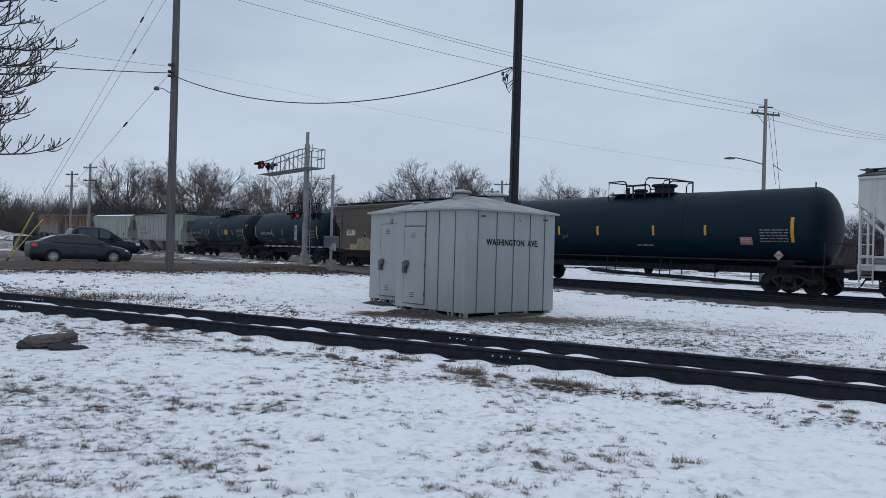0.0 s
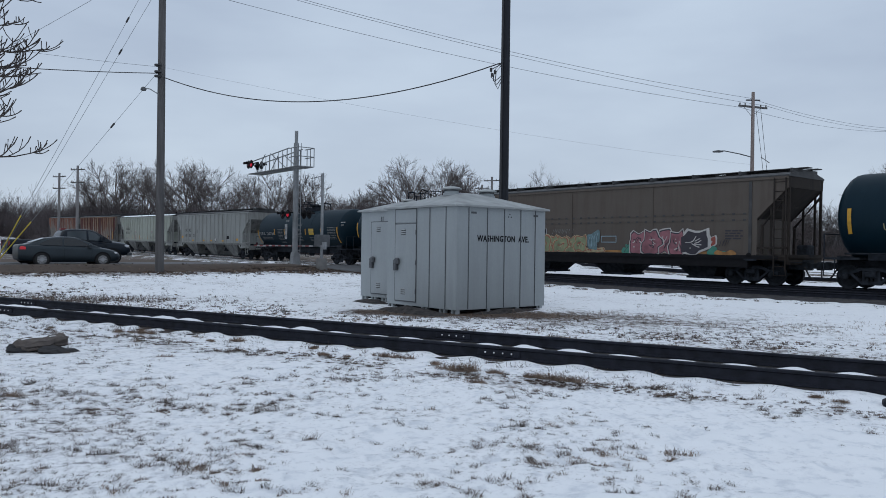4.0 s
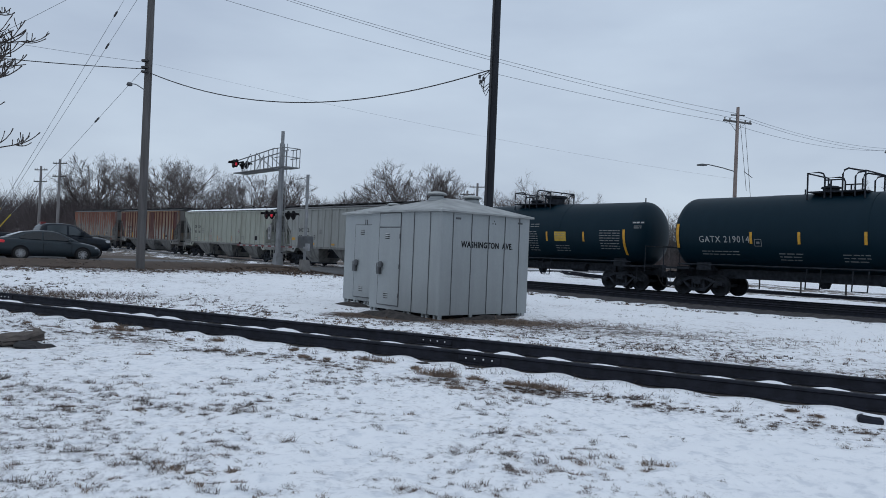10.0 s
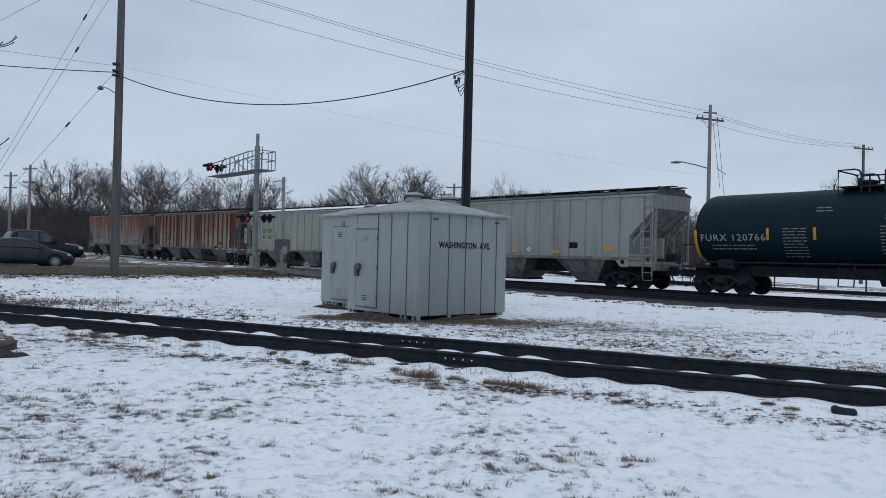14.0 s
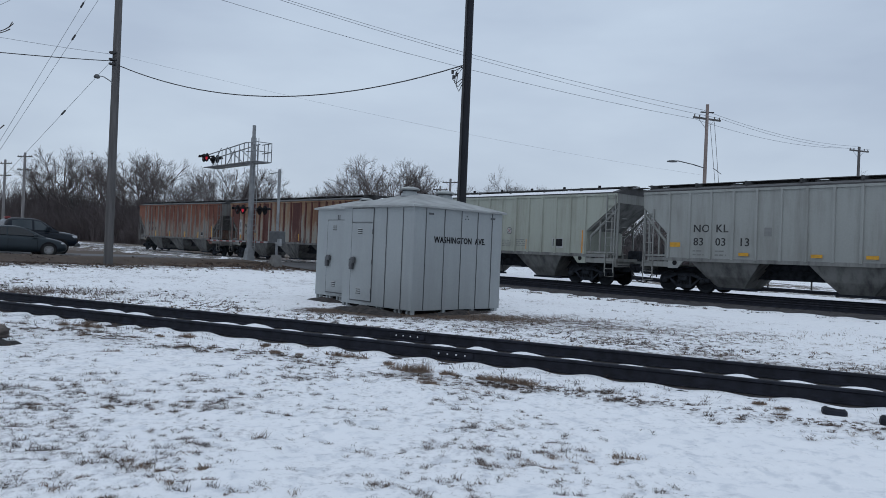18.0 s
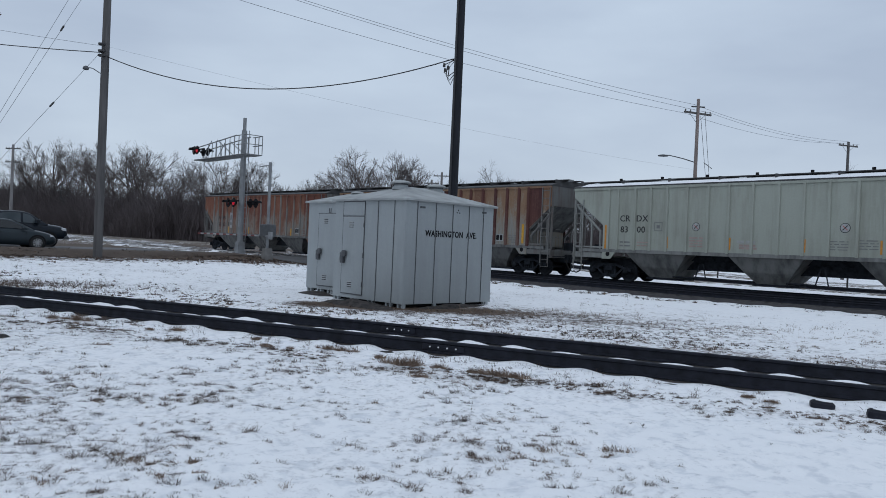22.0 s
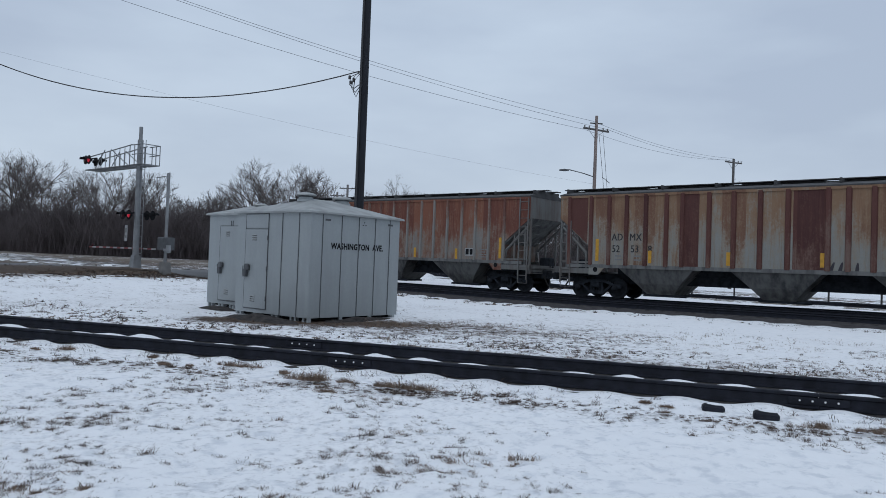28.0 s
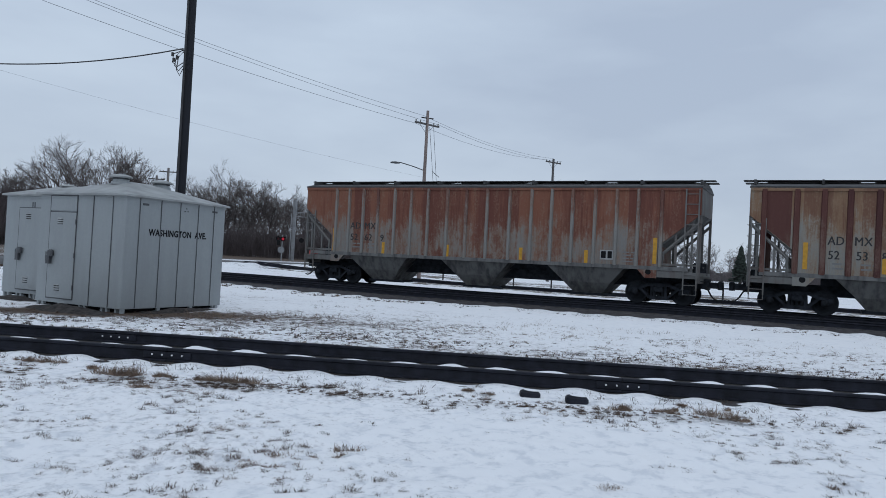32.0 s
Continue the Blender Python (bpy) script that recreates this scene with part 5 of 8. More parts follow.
def hull(stations):
    """A car's lower body, lofted along its length: each station is x, half width, lower edge, shoulder height, middle height."""
    sh, rings = Shape(), []
    for x, w, zl, zb, zt in stations:
        half = [(0.78 * w, zl), (0.95 * w, zl + 0.05), (0.995 * w, zl + 0.18), (w, 0.55 * zl + 0.45 * zb), (0.985 * w, zb - 0.16), (0.965 * w, zb - 0.05), (0.90 * w, zb + 0.005), (0.72 * w, 0.35 * zb + 0.65 * zt), (0.4 * w, 0.08 * zb + 0.92 * zt)]
        rings.append([(x, -y, z) for y, z in half] + [(x, 0, zt)] + [(x, y, z) for y, z in reversed(half)])
    n = len(rings[0])
    for r in rings:
        sh.v += r
    for i in range(len(rings) - 1):
        sh.f += [(i * n + k, i * n + (k + 1) % n, (i + 1) * n + (k + 1) % n, (i + 1) * n + k) for k in range(n)]
    sh.f += [tuple(range(n)), tuple((len(rings) - 1) * n + k for k in range(n))]
    return sh


def cabin_at(rows, x):
    """Belt height, roof height, half widths at the belt and at the roof, at a place along the car."""
    xs = [r[0] for r in rows]
    return [float(np.interp(x, xs, [r[k] for r in rows])) for k in range(1, 5)]


def cabin(rows):
    sh = Shape()
    for x, zb, zt, wb, wt in rows:
        hgt = zt - zb
        half = [(wb, zb - 0.05), (wb + (wt - wb) * 0.5 + 0.012, zb + 0.5 * hgt), (wt + 0.02, zb + 0.86 * hgt), (wt - 0.05, zb + 0.965 * hgt), (wt * 0.6, zt)]
        sh.v += [(x, -y, z) for y, z in half] + [(x, 0, zt + 0.005)] + [(x, y, z) for y, z in reversed(half)]
    n = 11
    for i in range(len(rows) - 1):
        sh.f += [(i * n + k, i * n + (k + 1) % n, (i + 1) * n + (k + 1) % n, (i + 1) * n + k) for k in range(n)]
    sh.f += [tuple(range(n)), tuple((len(rows) - 1) * n + k for k in range(n))]
    return sh


def side_pane(rows, corners, sgn):
    """A window just proud of the cabin's side: corners are x and the fraction of the height between belt and roof."""
    sh = Shape()
    for x, f in corners:
        zb, zt, wb, wt = cabin_at(rows, x)
        y = wb + (wt - wb) * f + 0.016 + 0.022 * math.sin(math.pi * min(1, f))
        sh.v.append((x, sgn * y, zb + (zt - zb) * f))
    sh.f = [tuple(range(len(corners)))]
    return sh


def road_wheel(parent, x, y, r, rim, spokes, face):
    w = part("wheel", Shape().lathe([(r * 0.62, -0.1), (r * 0.93, -0.11), (r, -0.08), (r, 0.08), (r * 0.93, 0.11), (r * 0.62, 0.1)], 1, 28), "rubber", parent, "black tyre", 40)
    w.location = (x, y, r)
    part("brake_disc", Shape().lathe([(r * 0.61, face * 0.05), (0.001, face * 0.05)], 1, 20), "black", w)
    sh = Shape()
    for k in range(spokes):
        a = 2 * math.pi * k / spokes
        c, s = math.cos(a), math.sin(a)
        o = face * 0.118
        sh.add([(c * r * 0.1 - s * 0.016, o, s * r * 0.1 + c * 0.016), (c * r * 0.1 + s * 0.016, o, s * r * 0.1 - c * 0.016), (c * r * 0.64 + s * 0.019, o * 1.05, s * r * 0.64 - c * 0.019), (c * r * 0.64 - s * 0.019, o * 1.05, s * r * 0.64 + c * 0.019),
                (c * r * 0.1 - s * 0.016, o * 0.6, s * r * 0.1 + c * 0.016), (c * r * 0.1 + s * 0.016, o * 0.6, s * r * 0.1 - c * 0.016), (c * r * 0.64 + s * 0.019, o * 0.6, s * r * 0.64 - c * 0.019), (c * r * 0.64 - s * 0.019, o * 0.6, s * r * 0.64 + c * 0.019)],
               [(0, 1, 2, 3), (0, 4, 5, 1), (1, 5, 6, 2), (2, 6, 7, 3), (3, 7, 4, 0)])
    sh.lathe([(r * 0.11, face * 0.06), (r * 0.12, face * 0.125), (0.001, face * 0.125)], 1, 12)
    for k in range(24):
        a0, a1 = 2 * math.pi * k / 24, 2 * math.pi * (k + 1) / 24
        sh.add([(math.cos(w) * q * r, face * 0.116, math.sin(w) * q * r) for w in (a0, a1) for q in (0.61, 0.66)], [(0, 1, 3, 2)])
    part("rim", sh, "alloy" if rim else "seam", w, "bright alloy rim with many spokes" if rim else "dark rim", 30)
    return w


def wheels_of(t, xs, half, r, rim, spokes):
    for x in xs:
        for sgn in (-1, 1):
            # no opening is cut: a black disc paints the wheel well's darkness
            part("wheel_well_disc", Shape().lathe([(r * 1.20, sgn * (half - 0.05)), (r * 1.20, sgn * (half + 0.006)), (0.02, sgn * (half + 0.006))], 1, 26, (x, 0, r * 1.04)), "black", t)
            road_wheel(t, x, sgn * (half - 0.085), r, rim, spokes, sgn)


def sedan(m):
    t = thing("sedan", "dark grey four-door sedan waiting at the crossing, tail lamp lit", "car", m)
    st = spread([(-2.29, 0.62, 0.42, 0.84, 0.90), (-2.24, 0.76, 0.30, 0.97, 1.03), (-2.05, 0.83, 0.24, 1.01, 1.06), (-1.6, 0.865, 0.20, 1.00, 1.05), (-0.8, 0.88, 0.18, 0.975, 1.02), (0.2, 0.88, 0.18, 0.945, 0.99), (1.0, 0.875, 0.18, 0.905, 0.975), (1.55, 0.86, 0.19, 0.82, 0.90), (1.95, 0.80, 0.22, 0.72, 0.80), (2.18, 0.68, 0.26, 0.60, 0.67), (2.28, 0.50, 0.34, 0.50, 0.54)], 4)
    part("body", hull(st), "sedan", t, "", 60)
    rows = [(-1.98, 1.00, 1.04, 0.76, 0.66), (-1.72, 0.99, 1.13, 0.78, 0.62), (-1.30, 0.98, 1.305, 0.79, 0.57), (-0.95, 0.97, 1.395, 0.80, 0.56), (-0.50, 0.965, 1.45, 0.80, 0.565), (0.0, 0.955, 1.445, 0.80, 0.57), (0.38, 0.945, 1.375, 0.80, 0.58), (0.75, 0.93, 1.205, 0.80, 0.64), (1.12, 0.91, 1.00, 0.79, 0.70), (1.26, 0.89, 0.925, 0.78, 0.72)]
    fine = spread(rows, 3)
    part("cabin", cabin(fine), "sedan", t, "", 60)
    for sgn in (-1, 1):
        part("side_window", side_pane(fine, [(0.88, 0.14), (0.70, 0.50), (0.42, 0.80), (0.10, 0.86), (-0.34, 0.86), (-0.36, 0.08), (0.2, 0.10)], sgn), "glass", t, "dark side glass")
        part("side_window", side_pane(fine, [(-0.42, 0.08), (-0.41, 0.86), (-0.78, 0.84), (-1.08, 0.72), (-1.38, 0.38), (-1.36, 0.16), (-0.9, 0.09)], sgn), "glass", t, "dark side glass")
        part("door_mirror", Shape().chamfer(0.70, 0.88, sgn * 0.92 - 0.09, sgn * 0.92 + 0.09, 0.94, 1.07, 0.03), "sedan", t)
        for x in (-0.30, -1.22):
            part("door_handle", Shape().chamfer(x - 0.1, x + 0.1, sgn * 0.885 - 0.02, sgn * 0.885 + 0.02, 0.80, 0.83, 0.008), "sedan", t)
        part("door_seam", Shape().box(0.86, 0.870, sgn * 0.878 - 0.004, sgn * 0.878 + 0.004, 0.32, 0.84).box(-0.375, -0.365, sgn * 0.884 - 0.004, sgn * 0.884 + 0.004, 0.3, 0.88), "black", t)
        part("tail_lamp", Shape().chamfer(-2.22, -1.94, sgn * 0.73 - 0.10, sgn * 0.73 + 0.105, 0.80, 0.95, 0.04), "lamp_red", t, "lit red tail lamp")
        part("headlamp", Shape().chamfer(1.78, 2.08, sgn * 0.68 - 0.10, sgn * 0.68 + 0.085, 0.62, 0.70, 0.03), "lamp_white", t, "clear headlamp")
    part("windscreen", Shape().add([(1.16, -0.66, 1.00), (1.16, 0.66, 1.00), (0.46, 0.52, 1.365), (0.46, -0.52, 1.365)], [(0, 1, 2, 3)]), "glass", t)
    part("rear_window", Shape().add([(-1.68, -0.60, 1.17), (-1.68, 0.60, 1.17), (-1.10, 0.52, 1.385), (-1.10, -0.52, 1.385)], [(0, 1, 2, 3)]), "glass", t)
    wheels_of(t, (-1.32, 1.36), 0.875, 0.315, True, 10)
    return t


def pickup(m):
    t = thing("pickup_truck", "dark blue crew-cab pickup truck waiting in the farther lane", "pickup truck", m)
    st = spread([(-2.96, 0.90, 0.62, 1.22, 1.25), (-2.90, 0.98, 0.50, 1.30, 1.31), (-1.9, 1.0, 0.46, 1.30, 1.31), (-0.7, 1.0, 0.42, 1.27, 1.28), (0.6, 1.0, 0.42, 1.25, 1.28), (1.5, 0.995, 0.42, 1.22, 1.31), (2.2, 0.98, 0.44, 1.17, 1.27), (2.72, 0.93, 0.48, 1.08, 1.18), (2.90, 0.84, 0.56, 0.96, 1.02), (2.95, 0.74, 0.62, 0.84, 0.88)], 4)
    part("body", hull(st), "pickup", t, "", 60)
    rows = [(-0.62, 1.26, 1.34, 0.92, 0.86), (-0.52, 1.26, 1.70, 0.92, 0.78), (-0.32, 1.26, 1.88, 0.92, 0.75), (0.1, 1.26, 1.935, 0.92, 0.74), (0.75, 1.26, 1.93, 0.92, 0.74), (1.10, 1.26, 1.86, 0.92, 0.74), (1.45, 1.26, 1.62, 0.92, 0.80), (1.80, 1.26, 1.36, 0.91, 0.86), (1.95, 1.25, 1.27, 0.90, 0.88)]
    fine = spread(rows, 3)
    part("cabin", cabin(fine), "pickup", t, "", 60)
    for sgn in (-1, 1):
        part("side_window", side_pane(fine, [(1.56, 0.12), (1.38, 0.55), (1.12, 0.82), (0.78, 0.86), (0.78, 0.08)], sgn), "glass_pale", t, "dark side glass")
        part("side_window", side_pane(fine, [(0.68, 0.08), (0.68, 0.86), (0.1, 0.86), (-0.24, 0.80), (-0.26, 0.08)], sgn), "glass_pale", t, "dark side glass")
        part("door_mirror", Shape().chamfer(1.32, 1.52, sgn * 1.08 - 0.12, sgn * 1.08 + 0.12, 1.30, 1.52, 0.03), "pickup", t)
        part("headlamp", Shape().chamfer(2.58, 2.86, sgn * 0.78 - 0.14, sgn * 0.78 + 0.13, 0.94, 1.08, 0.03), "lamp_white", t)
        part("tail_lamp", Shape().chamfer(-2.97, -2.86, sgn * 0.9 - 0.07, sgn * 0.9 + 0.09, 0.95, 1.22, 0.02), "lamp_dull", t, "red tail lamp")
        part("door_seam", Shape().box(1.60, 1.612, sgn * 0.997 - 0.004, sgn * 0.997 + 0.004, 0.5, 1.18).box(0.72, 0.732, sgn * 0.999 - 0.004, sgn * 0.999 + 0.004, 0.5, 1.2).box(-0.44, -0.428, sgn * 0.999 - 0.004, sgn * 0.999 + 0.004, 0.5, 1.2), "black", t)
    part("grille", Shape().chamfer(2.86, 2.965, -0.6, 0.6, 0.70, 0.98, 0.02), "black", t)
    part("front_bumper", Shape().chamfer(2.74, 3.02, -0.92, 0.92, 0.46, 0.66, 0.06), "seam", t, "grey front bumper")
    part("windscreen", Shape().add([(1.84, -0.80, 1.36), (1.84, 0.80, 1.36), (1.20, 0.66, 1.82), (1.20, -0.66, 1.82)], [(0, 1, 2, 3)]), "glass_pale", t)
    part("cab_lamp", Shape().chamfer(-0.42, -0.16, -0.2, 0.2, 1.87, 1.99, 0.02), "lamp_dull", t)
    wheels_of(t, (-1.85, 1.95), 0.99, 0.40, False, 6)
    return t


def build_vehicles():
    # both face along the road, towards the tracks
    head = TRACK_YAW
    p = main_at(8.85, 39.9)
    road = lambda q: ground_z(q.x, q.y) + 0.06
    sedan(pose(p.x, p.y, road(p), 0, 0, head) @ Matrix.Diagonal((1, 1, 0.96, 1)))
    p = main_at(9.68, 43.6)
    pickup(pose(p.x, p.y, road(p) - 0.01, 0, 0, head) @ Matrix.Diagonal((1, 1, 0.94, 1)))


build_vehicles()


# ---- the train ----
WHEEL_R = 0.457


def truck(car, x, name="truck"):
    """A two-axle truck under a freight car: open cast side frames, springs, bearings and wheelsets."""
    t = part(name, Shape().chamfer(-0.20, 0.20, -1.12, 1.12, 0.46, 0.70, 0.04).tube([(0, 0, 0.7), (0, 0, 0.98)], 0.25, 12), "truck", car, "grimy cast-steel truck")
    t.location = (x, 0, 0)
    for sgn in (-1, 1):
        y0, y1 = sorted((sgn * 0.93, sgn * 1.09))
        fr = Shape()
        # top chord over the bearings, two slanting legs and a bottom chord leave open windows
        fr.extrude([(-1.16, 0.44), (-1.16, 0.60), (-0.78, 0.66), (-0.40, 0.82), (0.40, 0.82), (0.78, 0.66), (1.16, 0.60), (1.16, 0.44), (1.02, 0.46), (0.98, 0.55), (0.72, 0.56), (0.36, 0.70), (-0.36, 0.70), (-0.72, 0.56), (-0.98, 0.55), (-1.02, 0.46)], 1, y0, y1)
        for q in (-1, 1):
            fr.extrude([(q * 0.78, 0.60), (q * 0.66, 0.60), (q * 0.30, 0.30), (q * 0.34, 0.20)], 1, y0 + 0.01, y1 - 0.01)
            fr.extrude([(q * 0.30, 0.72), (q * 0.20, 0.72), (q * 0.23, 0.26), (q * 0.33, 0.26)], 1, y0 + 0.02, y1 - 0.02)
        fr.extrude([(-0.36, 0.32), (0.36, 0.32), (0.34, 0.18), (-0.34, 0.18)], 1, y0, y1)
        sf = part("side_frame", fr, "truck", t)
        for k in (-0.15, 0.0, 0.15):
            part("spring", Shape().tube([(k, sgn * 1.02, 0.32), (k, sgn * 1.02, 0.50)], 0.062, 8), "wheel", sf)
        part("bolster_end", Shape().chamfer(-0.19, 0.19, min(sgn * 0.98, sgn * 1.20), max(sgn * 0.98, sgn * 1.20), 0.50, 0.68, 0.03), "truck", sf)
        for a in (-0.89, 0.89):
            part("bearing_cap", Shape().lathe([(0.13, sgn * 1.05), (0.13, sgn * 1.16), (0.10, sgn * 1.20), (0.05, sgn * 1.22)], 1, 12, (a, 0, WHEEL_R)), "wheel", sf, "", 40)
    part("brake_beam", Shape().box(-0.44, -0.40, -0.9, 0.9, 0.34, 0.42).box(0.40, 0.44, -0.9, 0.9, 0.34, 0.42), "truck", t)
    for a in (-0.89, 0.89):
        w = Shape()
        for sgn in (-1, 1):
            y = sgn * 0.76
            w.lathe([(0.10, y - 0.08), (0.34, y - 0.03), (0.40, y - 0.065), (WHEEL_R, y - 0.065), (WHEEL_R, y + 0.065), (0.40, y + 0.065), (0.34, y + 0.02), (0.10, y + 0.08)], 1, 26)
        w.tube([(0, -1.0, 0), (0, 1.0, 0)], 0.08, 8)
        ws = part("wheelset", w, "wheel", t, "steel wheelset", 40)
        ws.location = (a, 0, WHEEL_R)
        WHEELS.append(ws)
    return t


WHEELS = []


def coupler(car, x, sgn):
    sh = Shape().chamfer(min(x, x + sgn * 0.5), max(x, x + sgn * 0.5), -0.11, 0.11, 0.74, 0.96, 0.02)
    sh.chamfer(min(x + sgn * 0.36, x + sgn * 0.56), max(x + sgn * 0.36, x + sgn * 0.56), -0.2, 0.2, 0.68, 1.02, 0.05)
    sh.chamfer(min(x - sgn * 0.1, x + sgn * 0.04), max(x - sgn * 0.1, x + sgn * 0.04), -0.24, 0.24, 0.66, 1.04, 0.03)
    part("coupler", sh, "truck", car, "cast knuckle coupler")
    # each air hose sags in half a loop and meets the next car's
    pts = [(x - sgn * 0.05, -0.30, 0.80), (x + sgn * 0.06, -0.32, 0.62), (x + sgn * 0.16, -0.34, 0.44), (x + sgn * 0.30, -0.35, 0.31), (x + sgn * 0.44, -0.35, 0.27), (x + sgn * 0.56, -0.35, 0.30)]
    part("air_hose", Shape().tube(pts, 0.032, 6), "rubber", car, "hanging black air hose")
    part("cut_lever", Shape().tube([(x - sgn * 0.12, -1.30, 0.98), (x - sgn * 0.12, -0.5, 0.98), (x + sgn * 0.1, -0.2, 1.05)], 0.016, 5), "truck", car)


def ladder(car, x0, x1, y, z0, z1, mat, rungs):
    sh = Shape().box(x0 - 0.025, x0 + 0.025, y - 0.02, y + 0.02, z0, z1).box(x1 - 0.025, x1 + 0.025, y - 0.02, y + 0.02, z0, z1)
    for k in range(rungs):
        z = z0 + (z1 - z0) * (k + 0.5) / rungs
        sh.tube([(x0, y, z), (x1, y, z)], 0.016, 5)
    return part("ladder", sh, mat, car, "steel side ladder")


def struck(me, by):
    """Lettering made heavier by a second copy set beside the first."""
    bm = bmesh.new()
    bm.from_mesh(me)
    me.transform(Matrix.Translation((by, 0.001, 0)))
    bm.from_mesh(me)
    bm.to_mesh(me)
    bm.free()
    return me


def stencil(car, text, size, x, z, y, mat, name="lettering", spacing=1.05, wide=1.0, curve=0.0):
    ob = part(name, struck(letters(text, size, mat, spacing, wide), size * 0.035), None, car)
    ob.matrix_basis = pose(x, y, z, curve)
    return ob


def bars(car, x, z, w, rows, y, mat, h=0.035, gap=0.075, seed=1):
    """Writing too small to read: short bars, each a part."""
    rnd = random.Random(seed)
    for r in range(rows):
        a = x
        while a < x + w - 0.05:
            b = min(x + w, a + rnd.uniform(0.12, 0.4))
            part("print_bar", Shape().box(a, b, y - 0.004, y, z - r * gap - h, z - r * gap), mat, car)
            a = b + rnd.uniform(0.03, 0.08)


def stripe(car, x, z, w, h, y, mat, name="reflector_strip"):
    return part(name, Shape().box(x - w / 2, x + w / 2, y - 0.006, y, z - h / 2, z + h / 2), mat, car)


def hopper(name, label, length, body, ribs, roof="roofdark", trim=None, smooth_side=False, snow=False, low="dirty", ze=4.40, b=7.6, zs=1.45, zi=2.26, zo=3.5, rib=None, slope=None, inset=2.6, bays=(-5.08, -0.17, 4.74), bay_half=1.6, rib_half=0.05):
    """A three-bay covered hopper: x forwards, the rail at z = 0."""
    trim = trim or body
    t = thing(name, label, "hopper car", group="freight cars of the train")
    a, hw = length / 2 - 0.72, 1.49
    out = [(-b, zs), (b, zs), (b, zi), (a, zo), (a, ze), (-a, ze), (-a, zo), (-b, zi)]
    part("body", Shape().extrude(out, 1, -hw, hw), body, t)
    rf = Shape()
    prof = [(-hw - 0.05, ze - 0.06), (-hw - 0.05, ze), (-0.9, ze + 0.15), (0, ze + 0.19), (0.9, ze + 0.15), (hw + 0.05, ze), (hw + 0.05, ze - 0.06)]
    rf.extrude(prof, 0, -a - 0.03, a + 0.03)
    part("roof", rf, roof, t, "dark roof edge" if roof == "roofdark" else "")
    rb = Shape()
    for y in (-0.42, 0.42):
        rb.box(-a - 0.35, a + 0.35, y - 0.20, y + 0.20, ze + 0.30, ze + 0.335)
    part("running_board", rb, roof, t, "grated roof walkway")
    for k in range(9):
        x = -a + 0.1 + k * (2 * a - 0.2) / 8
        part("walkway_bracket", Shape().box(x - 0.04, x + 0.04, -1.1, 1.1, ze + 0.12, ze + 0.30), roof, t)
    for k in range(5):
        x = -a * 0.78 + k * a * 0.39
        part("hatch_cover", Shape().chamfer(x - a * 0.17, x + a * 0.17, -0.20, 0.20, ze + 0.18, ze + 0.37, 0.05), roof, t)
    if snow:
        part("roof_snow", Shape().extrude([(-hw - 0.06, ze + 0.004), (-0.95, ze + 0.19), (0.95, ze + 0.19), (hw + 0.06, ze + 0.004), (0.95, ze + 0.155), (-0.95, ze + 0.155)], 0, -a * 0.96, a * 0.97), "snow_cap", t, "strip of snow on the roof")
        for k in range(8):
            x = -a * 0.8 + k * a * 0.23
            part("hatch_latch", Shape().tube([(x, -0.45, ze + 0.33), (x, -0.45, ze + 0.45)], 0.07, 8), "black", t)
    if not smooth_side:
        if isinstance(ribs, int):
            ribs = [-b + 0.05 + k * (2 * b - 0.1) / (ribs - 1) for k in range(ribs)]
        for x in ribs:
            for y in (-hw - 0.07, hw):
                part("side_rib", Shape().add([(x - rib_half, y if y < 0 else y + 0.07, zs), (x + rib_half, y if y < 0 else y + 0.07, zs), (x + rib_half * 1.5, -hw if y < 0 else hw, zs), (x - rib_half * 1.5, -hw if y < 0 else hw, zs),
                                              (x - rib_half, y if y < 0 else y + 0.07, ze - 0.1), (x + rib_half, y if y < 0 else y + 0.07, ze - 0.1), (x + rib_half * 1.5, -hw if y < 0 else hw, ze - 0.1), (x - rib_half * 1.5, -hw if y < 0 else hw, ze - 0.1)],
                                             [(0, 1, 5, 4), (1, 2, 6, 5), (3, 0, 4, 7), (4, 5, 6, 7), (0, 3, 2, 1)]), rib or body, t)
    for y in (-hw - 0.03, hw - 0.03):
        part("side_sill", Shape().box(-a + 0.4, a - 0.4, y, y + 0.06, zs - 0.12, zs + 0.03), low if not smooth_side else "black", t)
        part("top_rail", Shape().box(-a, a, y - 0.02, y + 0.08, ze - 0.16, ze - 0.05), body, t)
    for xc in bays:
        w0, w1, y0, y1 = bay_half, 0.58, hw - 0.03, 0.74
        bay = Shape().add([(xc - w0, -y0, zs), (xc + w0, -y0, zs), (xc + w0, y0, zs), (xc - w0, y0, zs), (xc - w1 - 0.40, -y0 + 0.38, 0.72), (xc + w1 + 0.40, -y0 + 0.38, 0.72), (xc + w1 + 0.40, y0 - 0.38, 0.72), (xc - w1 - 0.40, y0 - 0.38, 0.72),
                           (xc - w1, -y1, 0.26), (xc + w1, -y1, 0.26), (xc + w1, y1, 0.26), (xc - w1, y1, 0.26)],
                          [(3, 2, 1, 0), (8, 9, 10, 11)] + [q for o in (0, 4) for q in ((o, o + 1, o + 5, o + 4), (o + 1, o + 2, o + 6, o + 5), (o + 2, o + 3, o + 7, o + 6), (o + 3, o, o + 4, o + 7))])
        by = part("bay", bay, low, t, "sloping discharge bay")
